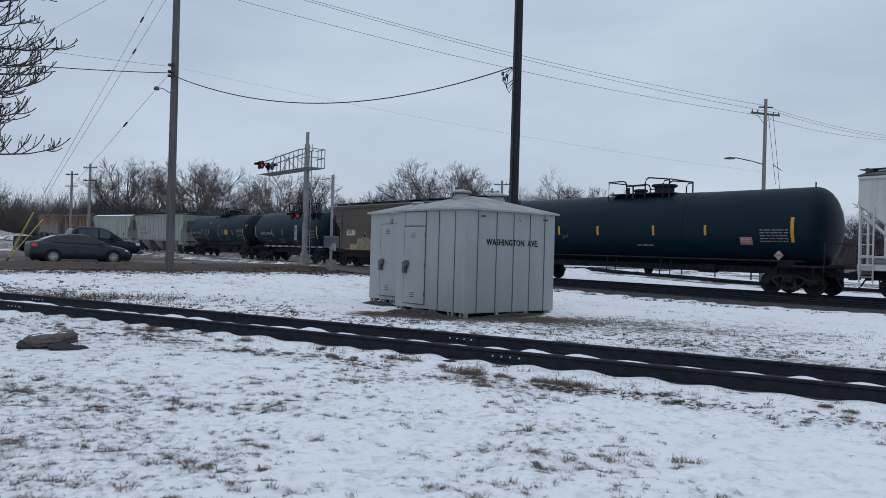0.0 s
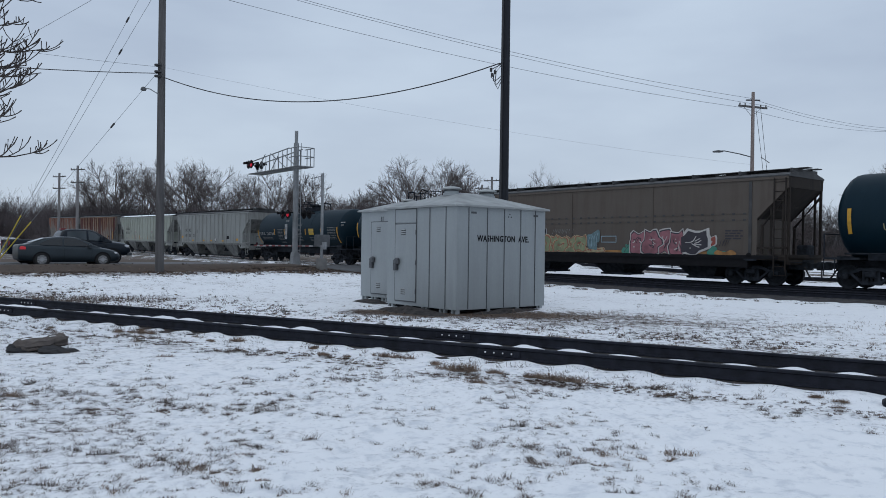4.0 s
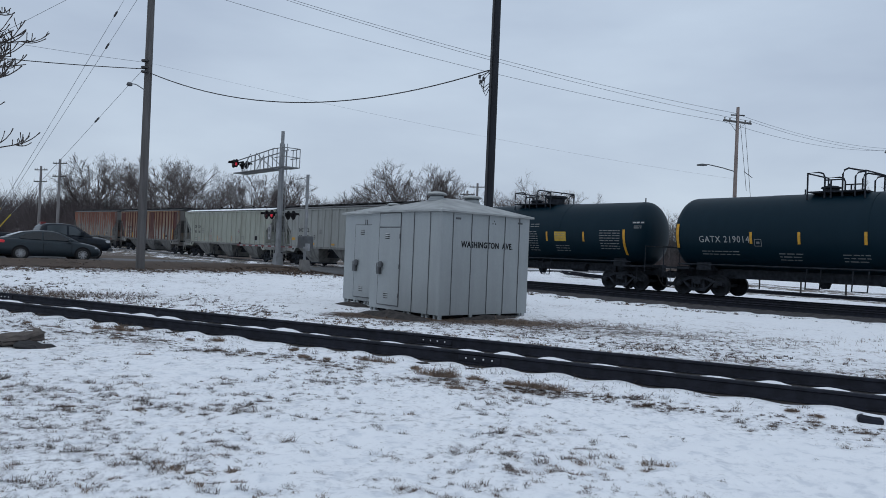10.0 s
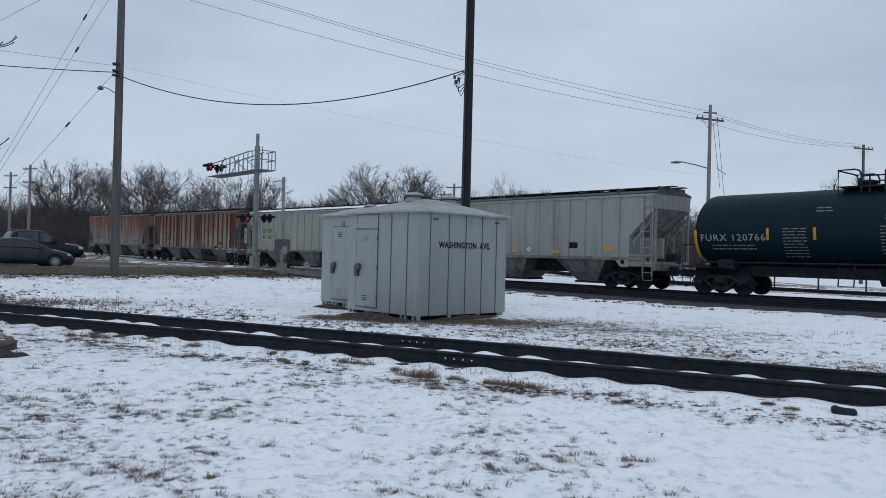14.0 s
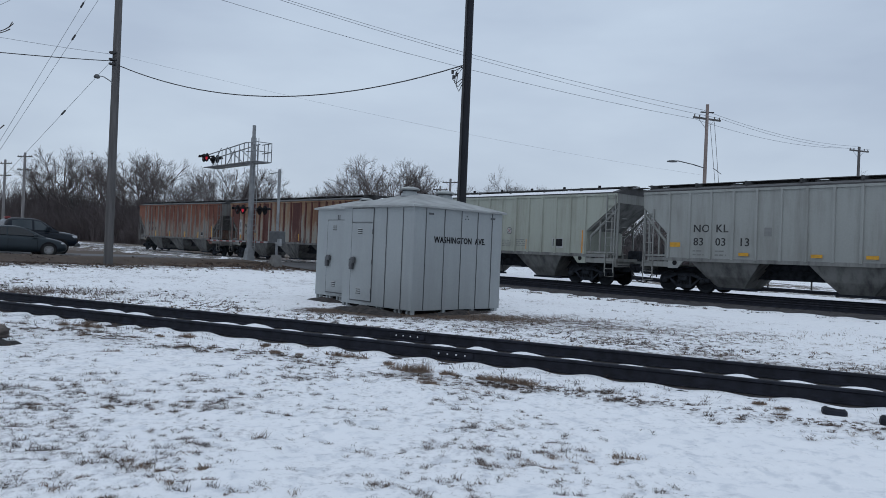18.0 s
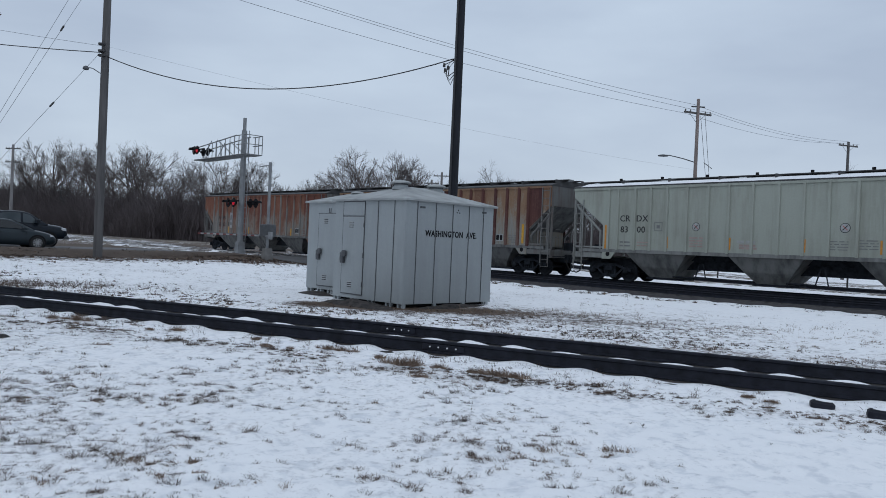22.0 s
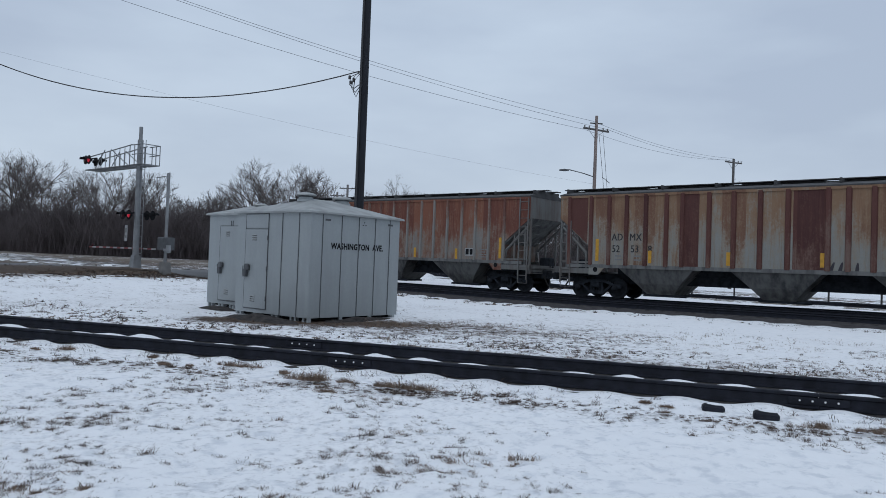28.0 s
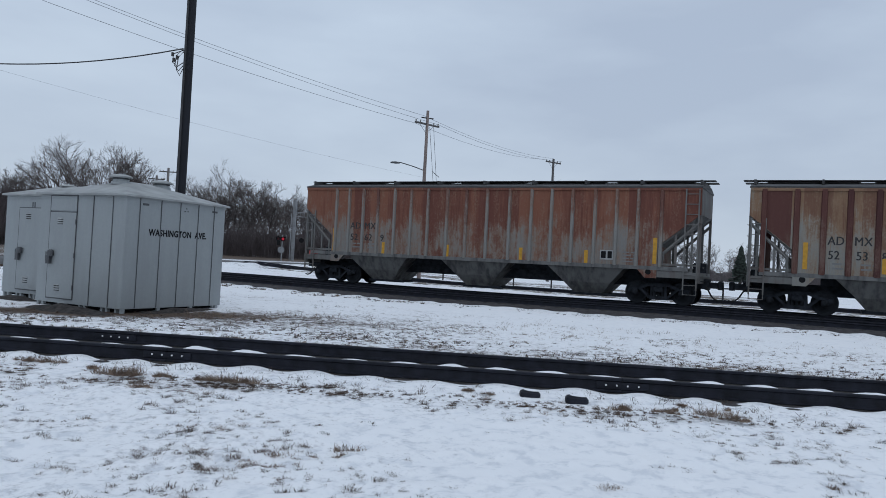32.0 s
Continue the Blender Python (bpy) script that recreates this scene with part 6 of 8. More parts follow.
        hang = Shape().tube([(xc + 2.02, -1.15, 0.98), (xc + 1.86, -1.2, 0.34), (xc + 2.34, -1.2, 0.34), (xc + 2.18, -1.15, 0.98)], 0.032, 5).tube([(xc + 0.7, -1.0, 0.36), (xc + 1.9, -1.2, 0.36)], 0.04, 5)
        if xc < 4 and snow:
            part("outlet_hanger", hang, "truck", t, "black strap hanger for the outlet gear")
        part("bay_gate", Shape().chamfer(xc - 0.75, xc + 0.75, -0.8, 0.8, 0.18, 0.28, 0.02).tube([(xc + 0.7, -0.9, 0.24), (xc + 1.2, -0.9, 0.24)], 0.06, 6), "truck", by)
    part("centre_sill", Shape().box(-length / 2 + 0.5, length / 2 - 0.5, -0.28, 0.28, 0.68, 1.08).box(-b + 0.9, b - 0.9, -0.5, 0.5, 1.08, zs), "truck", t)
    for sgn in (-1, 1):
        e = sgn * (a + 0.02)
        i = sgn * (b - 0.1)
        part("end_platform", Shape().box(min(e, i), max(e, i), -1.42, 1.42, 1.08, 1.16).box(min(e, e - sgn * 0.12), max(e, e - sgn * 0.12), -1.42, 1.42, 0.9, 1.3), trim, t)
        part("side_channel", Shape().chamfer(min(e, i), max(e, i), -1.49, -1.41, 1.06, 1.30, 0.012), trim, t, "grey end sill channel")
        part("step_board", Shape().box(min(e, i) + 0.05, max(e, i) - 0.05, -1.46, -1.42, 1.52, 1.60), trim, t)
        dx0, dz0 = sgn * (a - b), zo - zi
        for y in (-1.40, 1.34):
            part("corner_post", Shape().box(min(e, e - sgn * 0.10), max(e, e - sgn * 0.10), y, y + 0.08, 1.1, ze - 0.1), trim, t)
            # a channel runs under the slope sheet, stiffened by posts off the platform
            part("slope_brace", Shape().tube([(sgn * (b + 0.18), y, 1.16), (sgn * (b + 0.20), y, zi - 0.28), (sgn * (a - 0.03), y, zo - 0.30)], 0.065, 6), trim, t)
            part("slope_channel", Shape().tube([(sgn * b, y, zi - 0.02), (sgn * a, y, zo - 0.02)], 0.05, 4), trim, t)
            for q in (0.42, 0.80):
                part("inner_post", Shape().box(sgn * b + dx0 * q - 0.04, sgn * b + dx0 * q + 0.04, y, y + 0.07, 1.1, zi + dz0 * q), trim, t)
        dx, dz = a - b, zo - zi
        ln = math.hypot(dx, dz)
        ox, oz = sgn * 0.008 * dz / ln, -0.008 * dx / ln
        part("slope_sheet", Shape().add([(sgn * b + ox, -hw + 0.01, zi + oz), (sgn * a + ox, -hw + 0.01, zo + oz), (sgn * a + ox, hw - 0.01, zo + oz), (sgn * b + ox, hw - 0.01, zi + oz)], [(0, 1, 2, 3)]), slope or low, t, "grimy end slope sheet")
        part("end_sheet", Shape().box(min(sgn * a, sgn * (a + 0.01)), max(sgn * a, sgn * (a + 0.01)), -hw + 0.01, hw - 0.01, zo, ze - 0.03), slope or (trim if trim != body else low), t, "plain end sheet")
        lx = sorted((e - sgn * 0.1, e - sgn * 0.58))
        ladder(t, lx[0], lx[1], -1.53, 0.62, ze - 0.1 if sgn > 0 else zo - 0.1, trim, 10 if sgn > 0 else 7)
        part("step", Shape().tube([(lx[0], -1.5, 1.05), (lx[0], -1.5, 0.45), (lx[1], -1.5, 0.45), (lx[1], -1.5, 1.05)], 0.02, 5), trim, t)
        for k in range(5):
            part("grab_iron", Shape().tube([(e + sgn * 0.06, -1.2, 1.5 + 0.42 * k), (e + sgn * 0.06, -0.8, 1.5 + 0.42 * k)], 0.014, 5), trim, t)
        part("brake_gear", Shape().chamfer(min(e, e - sgn * 0.5), max(e, e - sgn * 0.5), 0.2, 0.8, 1.2, 1.7, 0.05), "truck", t)
        part("corner_plate", Shape().extrude([(i - sgn * 0.75, zs), (i + sgn * 0.1, zs), (i + sgn * 0.1, 1.02), (i - sgn * 0.35, 1.02)], 1, -hw - 0.025, -hw + 0.03), body if not smooth_side else "truck", t)
        part("jack_hole", Shape().lathe([(0.11, -hw - 0.03), (0.11, -hw - 0.018)], 1, 14, (i - sgn * 0.22, 0, 1.25)), "black", t)
        coupler(t, sgn * (length / 2 - 0.55), sgn)
        truck(t, sgn * (length / 2 - inset))
    return t


def tanker(name, label, length, mat, dome0, dome1, hatch, r=1.51, zc=2.73):
    t = thing(name, label, "tank car", group="freight cars of the train")
    TANKS[t.name] = (r, zc)
    a = length / 2 - 0.72
    prof = []
    for k in range(9):
        w = math.pi / 2 * k / 8
        prof.append((r * math.sin(w), -a + 0.78 * (1 - math.cos(w))))
    prof = [(max(0.02, q), h) for q, h in prof]
    full = prof + [(r, -a * 0.33), (r + 0.012, -a * 0.33), (r + 0.012, a * 0.33), (r, a * 0.33)] + [(q, -h) for q, h in reversed(prof)]
    part("tank", Shape().lathe(full, 0, 48, (0, 0, zc)), mat, t, "", 30)
    # platform, rails and manway on top
    zt = zc + r
    pf = Shape().box(dome0, dome1, -0.95, 0.95, zt - 0.02, zt + 0.03)
    part("platform", pf, "truck", t, "grated top platform")
    hk = 0.80 if hatch else 0.95
    rl = Shape()
    w = dome1 - dome0
    x1, x2, x3 = dome0 + 0.31 * w, dome0 + 0.42 * w, dome0 + 0.62 * w
    for y in (-0.95, 0.95):
        hi, low = zt + 0.80 * hk, zt + 0.47 * hk
        # a low hoop, a short link and a taller hoop, all with bent corners
        rl.tube([(dome0, y, zt - 0.30), (dome0, y, hi), (x1 - 0.22, y, hi), (x1 - 0.07, y, hi - 0.05), (x1, y, hi - 0.20), (x1, y, zt - 0.25)], 0.036, 6)
        rl.tube([(x1, y, low), (x3, y, low)], 0.03, 6)
        rl.tube([(x2, y, zt - 0.25), (x2, y, low)], 0.034, 6)
        rl.tube([(x3, y, zt - 0.2), (x3, y, hi - 0.12), (x3 + 0.06, y, hi + 0.04), (x3 + 0.2, y, hi + 0.10), (dome1 - 0.2, y, hi), (dome1, y, hi - 0.02), (dome1, y, zt - 0.3)], 0.036, 6)
        rl.tube([(dome1 - 0.35, y, zt - 0.2), (dome1 - 0.35, y, hi - 0.22), (dome1 - 0.25, y, hi - 0.08), (dome1, y, hi - 0.05)], 0.034, 6)
    for x in (dome0, dome1):
        rl.tube([(x, -0.95, zt + 0.78 * hk), (x, 0.95, zt + 0.78 * hk)], 0.03, 6)
    part("handrail", rl, "truck", t, "black pipe handrail round the platform")
    mx = (dome0 + dome1) / 2 + 0.55
    if hatch:
        part("valve_housing", Shape().lathe([(0.46, -0.05), (0.46, 0.30), (0.50, 0.33), (0.60, 0.36), (0.61, 0.44), (0.56, 0.47), (0.0, 0.50)], 2, 20, (mx + 0.3, 0, zt)), "truck", t, "round valve housing with a wide lid", 40)
    part("manway", Shape().lathe([(0.30, -0.05), (0.30, 0.18), (0.36, 0.20), (0.36, 0.26), (0.2, 0.31), (0.0, 0.32)], 2, 16, (mx - 1.1, 0, zt)), "truck", t, "bolted manway cover", 40)
    part("relief_valve", Shape().tube([(dome0 + 0.4, 0.1, zt), (dome0 + 0.4, 0.1, zt + 0.42)], [0.1, 0.07], 8), "truck", t)
    part("vent_stub", Shape().tube([(a - 0.9, 0, zt - 0.05), (a - 0.9, 0, zt + 0.2)], 0.03, 6), "truck", t)
    part("vent_stub", Shape().tube([(dome0 - 0.5, 0, zt - 0.05), (dome0 - 0.5, 0, zt + 0.22)], 0.03, 6), "truck", t)
    # side ladder legs and bottom fittings
    for x in (dome0 + 0.1, dome1 - 0.3):
        part("ladder_stirrup", Shape().tube([(x, -1.0, 1.3), (x, -1.12, 0.52), (x + 0.55, -1.12, 0.52), (x + 0.55, -1.0, 1.3)], 0.03, 5), "truck", t)
    part("bottom_outlet", Shape().lathe([(0.16, 0.55), (0.22, 0.72), (0.3, 1.0), (0.3, 1.3)], 2, 12, (0, 0, 0)).chamfer(-0.4, 0.4, -0.3, 0.3, 0.95, 1.25, 0.05), "truck", t, "", 40)
    part("brake_reservoir", Shape().tube([(a * 0.35, -0.5, 0.95), (a * 0.35 + 0.9, -0.5, 0.95)], 0.2, 12), "truck", t, "", 40)
    part("side_rail", Shape().tube([(-a + 0.6, -1.44, 1.35), (a - 0.6, -1.44, 1.35)], 0.035, 5), "truck", t)
    # added dark box, no known fitting: carries the dark under the belly lower
    part("belly_fill", Shape().chamfer(-a + 2.2, a - 2.2, -0.42, 0.42, 0.80, zc - r + 0.1, 0.03), "truck", t)
    part("brake_pipe", Shape().tube([(-a, 0.3, 0.9), (a, 0.3, 0.9)], 0.03, 5), "truck", t)
    for sgn in (-1, 1):
        e = sgn * (length / 2 - 0.55)
        i = sgn * (length / 2 - 3.2)
        part("stub_sill", Shape().box(min(e, i), max(e, i), -0.3, 0.3, 0.75, 1.25), "truck", t)
        part("end_platform", Shape().box(min(e, e - sgn * 1.3), max(e, e - sgn * 1.3), -1.45, 1.45, 1.12, 1.2), "truck", t)
        part("saddle", Shape().extrude([(-1.0, 1.1), (1.0, 1.1), (0.95, 1.6), (0.5, 1.35), (-0.5, 1.35), (-0.95, 1.6)], 0, sgn * (length / 2 - 2.3) - 0.35, sgn * (length / 2 - 2.3) + 0.35), "truck", t)
        rl = Shape().tube([(e, -1.42, 1.2), (e, -1.42, 2.1), (e, 1.42, 2.1), (e, 1.42, 1.2)], 0.025, 5)
        part("end_rail", rl, "truck", t)
        part("step", Shape().tube([(e, -1.45, 1.15), (e, -1.45, 0.5), (e - sgn * 0.4, -1.45, 0.5), (e - sgn * 0.4, -1.45, 1.15)], 0.02, 5), "truck", t)
        coupler(t, e, sgn)
        truck(t, sgn * (length / 2 - 2.1))
    return t


TANKS = {}


def on_tank(t, ang, x, ob_shape, mat, name):
    """Put a flat mark on the tank's near side, ang degrees above its middle."""
    ob = part(name, ob_shape, mat if isinstance(ob_shape, Shape) else None, t)
    ob.matrix_basis = Matrix.Translation((x, 0, TANKS[t.name][1])) @ pose(0, 0, 0, -ang) @ pose(0, -TANKS[t.name][0] - 0.004, 0)
    return ob


def tank_mark(t, x, z, w, h, mat, name="reflector_strip", bend=6):
    """A stripe that follows the tank's curve."""
    sh = Shape()
    r, zc = TANKS[t.name]
    for i in range(bend + 1):
        q = z - h / 2 + h * i / bend - zc
        y = -math.sqrt(max(0.01, (r + 0.02) ** 2 - q * q))
        sh.v += [(x - w / 2, y, q + zc), (x + w / 2, y, q + zc)]
    sh.f = [(2 * i, 2 * i + 1, 2 * i + 3, 2 * i + 2) for i in range(bend)]
    return part(name, sh, mat, t)


def tank_bars(t, x, z, w, rows, mat, seed, h=0.04, gap=0.085, lift=0.0):
    rnd = random.Random(seed)
    rad, zc = TANKS[t.name][0] + 0.021 + lift, TANKS[t.name][1]
    for r in range(rows):
        q = z - r * gap - zc
        y = -math.sqrt(max(0.01, rad ** 2 - q * q))
        q2 = q - h
        y2 = -math.sqrt(max(0.01, rad ** 2 - q2 * q2))
        u = x
        while u < x + w - 0.05:
            v = min(x + w, u + rnd.uniform(0.1, 0.35))
            part("print_bar", Shape().add([(u, y, q + zc), (v, y, q + zc), (v, y2, q2 + zc), (u, y2, q2 + zc)], [(0, 1, 2, 3)]), mat, t)
            u = v + rnd.uniform(0.03, 0.07)


def ribbon(pts, w, y):
    """A flat painted stroke along points of the car side."""
    sh = Shape()
    for i, (x, z) in enumerate(pts):
        x0, z0 = pts[max(0, i - 1)]
        x1, z1 = pts[min(len(pts) - 1, i + 1)]
        ln = math.hypot(x1 - x0, z1 - z0) or 1
        nx, nz = -(z1 - z0) / ln * w / 2, (x1 - x0) / ln * w / 2
        sh.v += [(x - nx, y, z - nz), (x + nx, y, z + nz)]
    sh.f = [(2 * i, 2 * i + 2, 2 * i + 3, 2 * i + 1) for i in range(len(pts) - 1)]
    return sh


def graffiti_piece(car, x0, x1, z0, z1, y, fill, edge, stroke, cells, seed):
    """A painted piece: jostling letter-like forms, each with a halo, an outline, a fill, cut-in strokes and spots."""
    r = random.Random(seed)
    w, h = (x1 - x0) / cells, z1 - z0

    def form(cx, cz, rx, rz, turn, count, rough):
        out = []
        for k in range(count):
            a = 2 * math.pi * k / count + turn
            q = 1 + r.uniform(-rough, rough * 0.6) + (0.16 if k % 3 == 0 else -0.06)
            # squarish forms with knobs, like fat slanting letters
            c, s = math.cos(a), math.sin(a)
            m = max(abs(c), abs(s))
            out.append((cx + rx * q * c / m ** 0.6 + 0.18 * rx * s, cz + rz * q * s / m ** 0.6))
        return [(min(x1 + 0.06, max(x0 - 0.06, x)), min(z1 + 0.12, max(z0, z))) for x, z in out]

    for c in range(cells):
        cx = x0 + w * (c + 0.5) + r.uniform(-0.06, 0.06) * w
        cz = z0 + h * r.uniform(0.40, 0.52)
        rx, rz = w * r.uniform(0.62, 0.76), h * r.uniform(0.40, 0.52)
        base = form(cx, cz, rx, rz, r.uniform(0, 0.4), 19, 0.2)
        lift = y - 0.014 * (c % 2)
        for k, (by, mat, nm) in enumerate(((1.22, edge, "graffiti_halo"), (1.11, stroke, "graffiti_outline"), (1.0, fill, "graffiti_fill"))):
            pts = [(cx + (x - cx) * by, max(z0 - 0.01, cz + (z - cz) * by)) for x, z in base]
            part(nm, Shape().extrude(pts, 1, lift - 0.002 - 0.003 * k, lift - 0.003 * k), mat, car, "faded painted graffiti")
        for k in range(6):
            a = r.uniform(0, 6.28)
            p = (cx + 0.55 * rx * math.cos(a), cz + 0.6 * rz * math.sin(a))
            q = (cx + r.uniform(-0.25, 0.25) * rx, cz + r.uniform(-0.3, 0.3) * rz)
            m = ((p[0] + q[0]) / 2 + r.uniform(-0.1, 0.1) * rx, (p[1] + q[1]) / 2 + r.uniform(-0.15, 0.15) * rz)
            part("graffiti_stroke", ribbon([p, m, q], r.uniform(0.025, 0.05), lift - 0.010 - 0.001 * k), stroke if k % 3 else edge, car)
        for k in range(2):
            sx, sz, q = cx + r.uniform(-0.4, 0.4) * rx, cz + r.uniform(-0.5, 0.5) * rz, r.uniform(0.02, 0.05)
            part("graffiti_spot", Shape().extrude([(sx + q * math.cos(a), sz + q * math.sin(a)) for a in (0, 1.05, 2.1, 3.14, 4.2, 5.24)], 1, lift - 0.016, lift - 0.013), edge, car)


def blob(car, pts, y, mat, name="graffiti", t=0.003):
    """A rounded painted shape on the car side."""
    n = len(pts)
    fine = []
    for i in range(n):
        p0, p1, p2, p3 = (Vector(pts[(i + k - 1) % n]) for k in range(4))
        for q in (0, 0.25, 0.5, 0.75):
            fine.append(tuple(0.5 * ((2 * p1) + (-p0 + p2) * q + (2 * p0 - 5 * p1 + 4 * p2 - p3) * q * q + (-p0 + 3 * p1 - 3 * p2 + p3) * q ** 3)))
    return part(name, Shape().extrude(fine, 1, y - t, y), mat, car, "faded painted graffiti")


CARS = []


MAROON_RIBS = [-8.62, -7.55, -6.68, -5.87, -5.0, -4.1, -3.42, -2.34, -1.38, -0.39, 0.60, 1.96, 2.62, 3.42, 4.35, 5.29, 6.13, 6.95, 7.62]
ADMX_RIBS = [-7.6, -6.88, -6.1, -5.3, -4.41, -3.55, -2.68, -1.73, -0.8, 0.18, 1.22, 2.19, 3.07, 3.96, 4.89, 5.76, 6.6, 7.5]


def build_train():
    side = -1.497
    # last two cars: rust-streaked hoppers
    for nm, xc, length, body, number, seed in (("rear", 13.30, 19.75, "hop_rust_b", ("AD", "MX", "52", "62", "9"), 3), ("next", -6.63, 19.65, "hop_rust_a", ("AD", "MX", "52", "53", "8"), 5)):
        dx = 0.2 if nm == "rear" else 0.0
        if nm == "rear":
            t = hopper("covered_hopper_car", "grey covered hopper car heavily streaked with red rust", length, body, [x + dx for x in ADMX_RIBS], low="dirty", trim="trim_rust", ze=4.56, rib="rib_rust_b", bay_half=1.7, inset=2.25)
            marks, lines = (-6.78, -6.0, -6.75, -5.97, -5.12), (2.58, 2.05)
            strips = ((-7.65, 2.05, 1.05), (-4.92, 1.72, 0.55), (-1.63, 1.72, 0.55), (1.81, 1.72, 0.55), (4.6, 1.72, 0.55), (7.3, 2.07, 1.0))
        else:
            t = hopper("covered_hopper_car", "grey covered hopper car with maroon rusted ribs and tan stained panels", length, body, MAROON_RIBS, low="dirty", trim="trim_rust", ze=4.56, rib="rib_rust_a", rib_half=0.07, bays=(-4.6, 0.15, 5.0), bay_half=1.75, inset=2.4)
            marks, lines = (-6.54, -5.72, -6.52, -5.65, -4.88), (2.52, 2.02)
            strips = ((-7.22, 2.1, 0.95), (-4.78, 1.84, 0.52), (-1.55, 1.82, 0.52), (1.80, 1.84, 0.52), (5.0, 1.84, 0.52), (7.3, 2.07, 1.0))
            # whole panels that have gone to maroon rust
            for x0, x1, low0, low1 in ((-8.56, -7.72, 3.07, 2.38), (-3.34, -2.74, 1.46, 1.46), (0.78, 1.88, 1.46, 1.46), (7.72, 8.5, 2.38, 3.02)):
                part("rusted_panel", Shape().extrude([(x0, low0), (x1, low1), (x1, 4.42), (x0, 4.42)], 1, -1.496, -1.485), "rib_rust_a", t, "side panel rusted to maroon")
        for tx, x, z in zip(number, marks, (lines[0], lines[0], lines[1], lines[1], lines[1])):
            stencil(t, tx, 0.43, x + dx, z, side, "stencil_dark", spacing=1.05, wide=0.95 if nm == "rear" else 0.85)
        for x in (marks[0] + 0.18, marks[1] + 0.24):
            bars(t, x + dx, lines[1] - 0.13, 0.5, 2, side, "stencil_dim", 0.06, 0.16, seed)
        for x, z, h in strips:
            stripe(t, x + dx, z, 0.15, h, side, "yellow")
        if nm == "next":
            dx = 0.25
        stripe(t, 5.43 + dx, 1.84, 0.52, 0.38, side, "stencil_white", "data_panel")
        stripe(t, 5.31 + dx, 1.85, 0.19, 0.28, side - 0.008, "black", "data_panel")
        stripe(t, 5.56 + dx, 1.85, 0.17, 0.28, side - 0.008, "black", "data_panel")
        bars(t, 6.05 + dx, 2.0, 0.62, 4, side, "stencil_dim", 0.05, 0.12, seed + 7)
        if nm == "next":
            for dx in (0.0, 0.3, 0.5, 0.85):
                blob(t, [(2.0 + dx, 1.42), (2.14 + dx * 0.9, 1.75), (2.2 + dx * 0.9, 1.74), (2.12 + dx, 1.42)], side, "g_dark")
        else:
            part("end_marker", Shape().chamfer(-length / 2 + 0.05, -length / 2 + 0.40, -0.3, 0.1, 0.95, 1.50, 0.05), "eot", t, "red end-of-train marker box")
            part("marker_lens", Shape().lathe([(0.09, -length / 2 + 0.05), (0.08, -length / 2 - 0.02)], 0, 12, (0, -0.1, 1.55)), "signal_dim", t)
        CARS.append((t, xc))
    # grey-green hopper with snow on its roof
    t = hopper("covered_hopper_car", "pale grey-green covered hopper car with snow on its roof", 20.45, "hop_green", [-7.5, -7.0, -6.1, -5.3, -4.5, -3.55, -2.6, -1.7, -0.7, 0.33, 1.28, 2.2, 3.2, 4.1, 5.0, 5.9, 6.8, 7.7], roof="roofdark", snow=True, low="low_grey", trim="trim_grey", ze=4.40, b=7.8, zi=2.6, zo=3.9)
    for tx, x, z in (("CR", -6.9, 2.76), ("DX", -6.04, 2.76), ("83", -6.85, 2.26), ("00", -5.98, 2.26)):
        stencil(t, tx, 0.41, x, z, side, "stencil_dark")
    bars(t, -6.85, 1.85, 0.55, 2, side, "stencil_dim", 0.06, 0.16, 21)
    bars(t, -5.95, 1.85, 0.6, 2, side, "faint_red", 0.05, 0.14, 22)
    sq = Shape()
    for a0, a1, c0, c1 in ((-5.1, -4.7, 2.34, 2.37), (-5.1, -4.7, 2.71, 2.74), (-5.1, -5.07, 2.34, 2.74), (-4.73, -4.7, 2.34, 2.74), (-4.98, -4.82, 2.46, 2.6)):
        sq.box(a0, a1, side - 0.004, side, c0, c1)
    part("outlined_emblem", sq, "stencil_dim", t)
    for x in (-3.11, 2.77):
        part("emblem_ring", Shape().lathe([(0.185, side - 0.003), (0.185, side)], 1, 20, (x, 0, 2.54)), "stencil_dark", t)
        part("round_emblem", Shape().lathe([(0.160, side - 0.008), (0.160, side - 0.004)], 1, 20, (x, 0, 2.54)), "stencil_white", t)
        for sg in (-1, 1):
            br = part("emblem_bar", Shape().box(-0.12, 0.12, -0.005, 0.0, -0.016, 0.016), "stencil_dark" if sg < 0 else "stencil_red", t)
            br.matrix_basis = pose(x, side - 0.009 - (0.003 if sg < 0 else 0), 2.54, 0, 45 * sg, 0)
    bars(t, -3.4, 2.1, 0.62, 4, side, "faint_red", 0.06, 0.12, 23)
    bars(t, 2.2, 2.05, 0.7, 4, side, "stencil_dim", 0.035, 0.1, 24)
    bars(t, 3.2, 2.1, 0.7, 4, side, "stencil_dim", 0.035, 0.1, 25)
    for x in (-7.62, 7.60):
        stripe(t, x, 2.05, 0.14, 1.1, side, "orange")
    for x in (-4.47, -1.63, 1.33, 4.02):
        stripe(t, x, 1.85, 0.13, 0.5, side, "orange")
    stripe(t, 6.06, 1.95, 0.68, 0.5, side, "stencil_white", "data_panel")
    stripe(t, 6.06, 1.98, 0.58, 0.36, side - 0.008, "black", "data_panel")
    bars(t, -1.3, 2.0, 0.8, 1, side, "stencil_white", 0.11, 0.14, 27)
    bars(t, -1.2, 1.84, 0.72, 2, side, "faint_red", 0.08, 0.11, 28)
    CARS.append((t, -26.68))
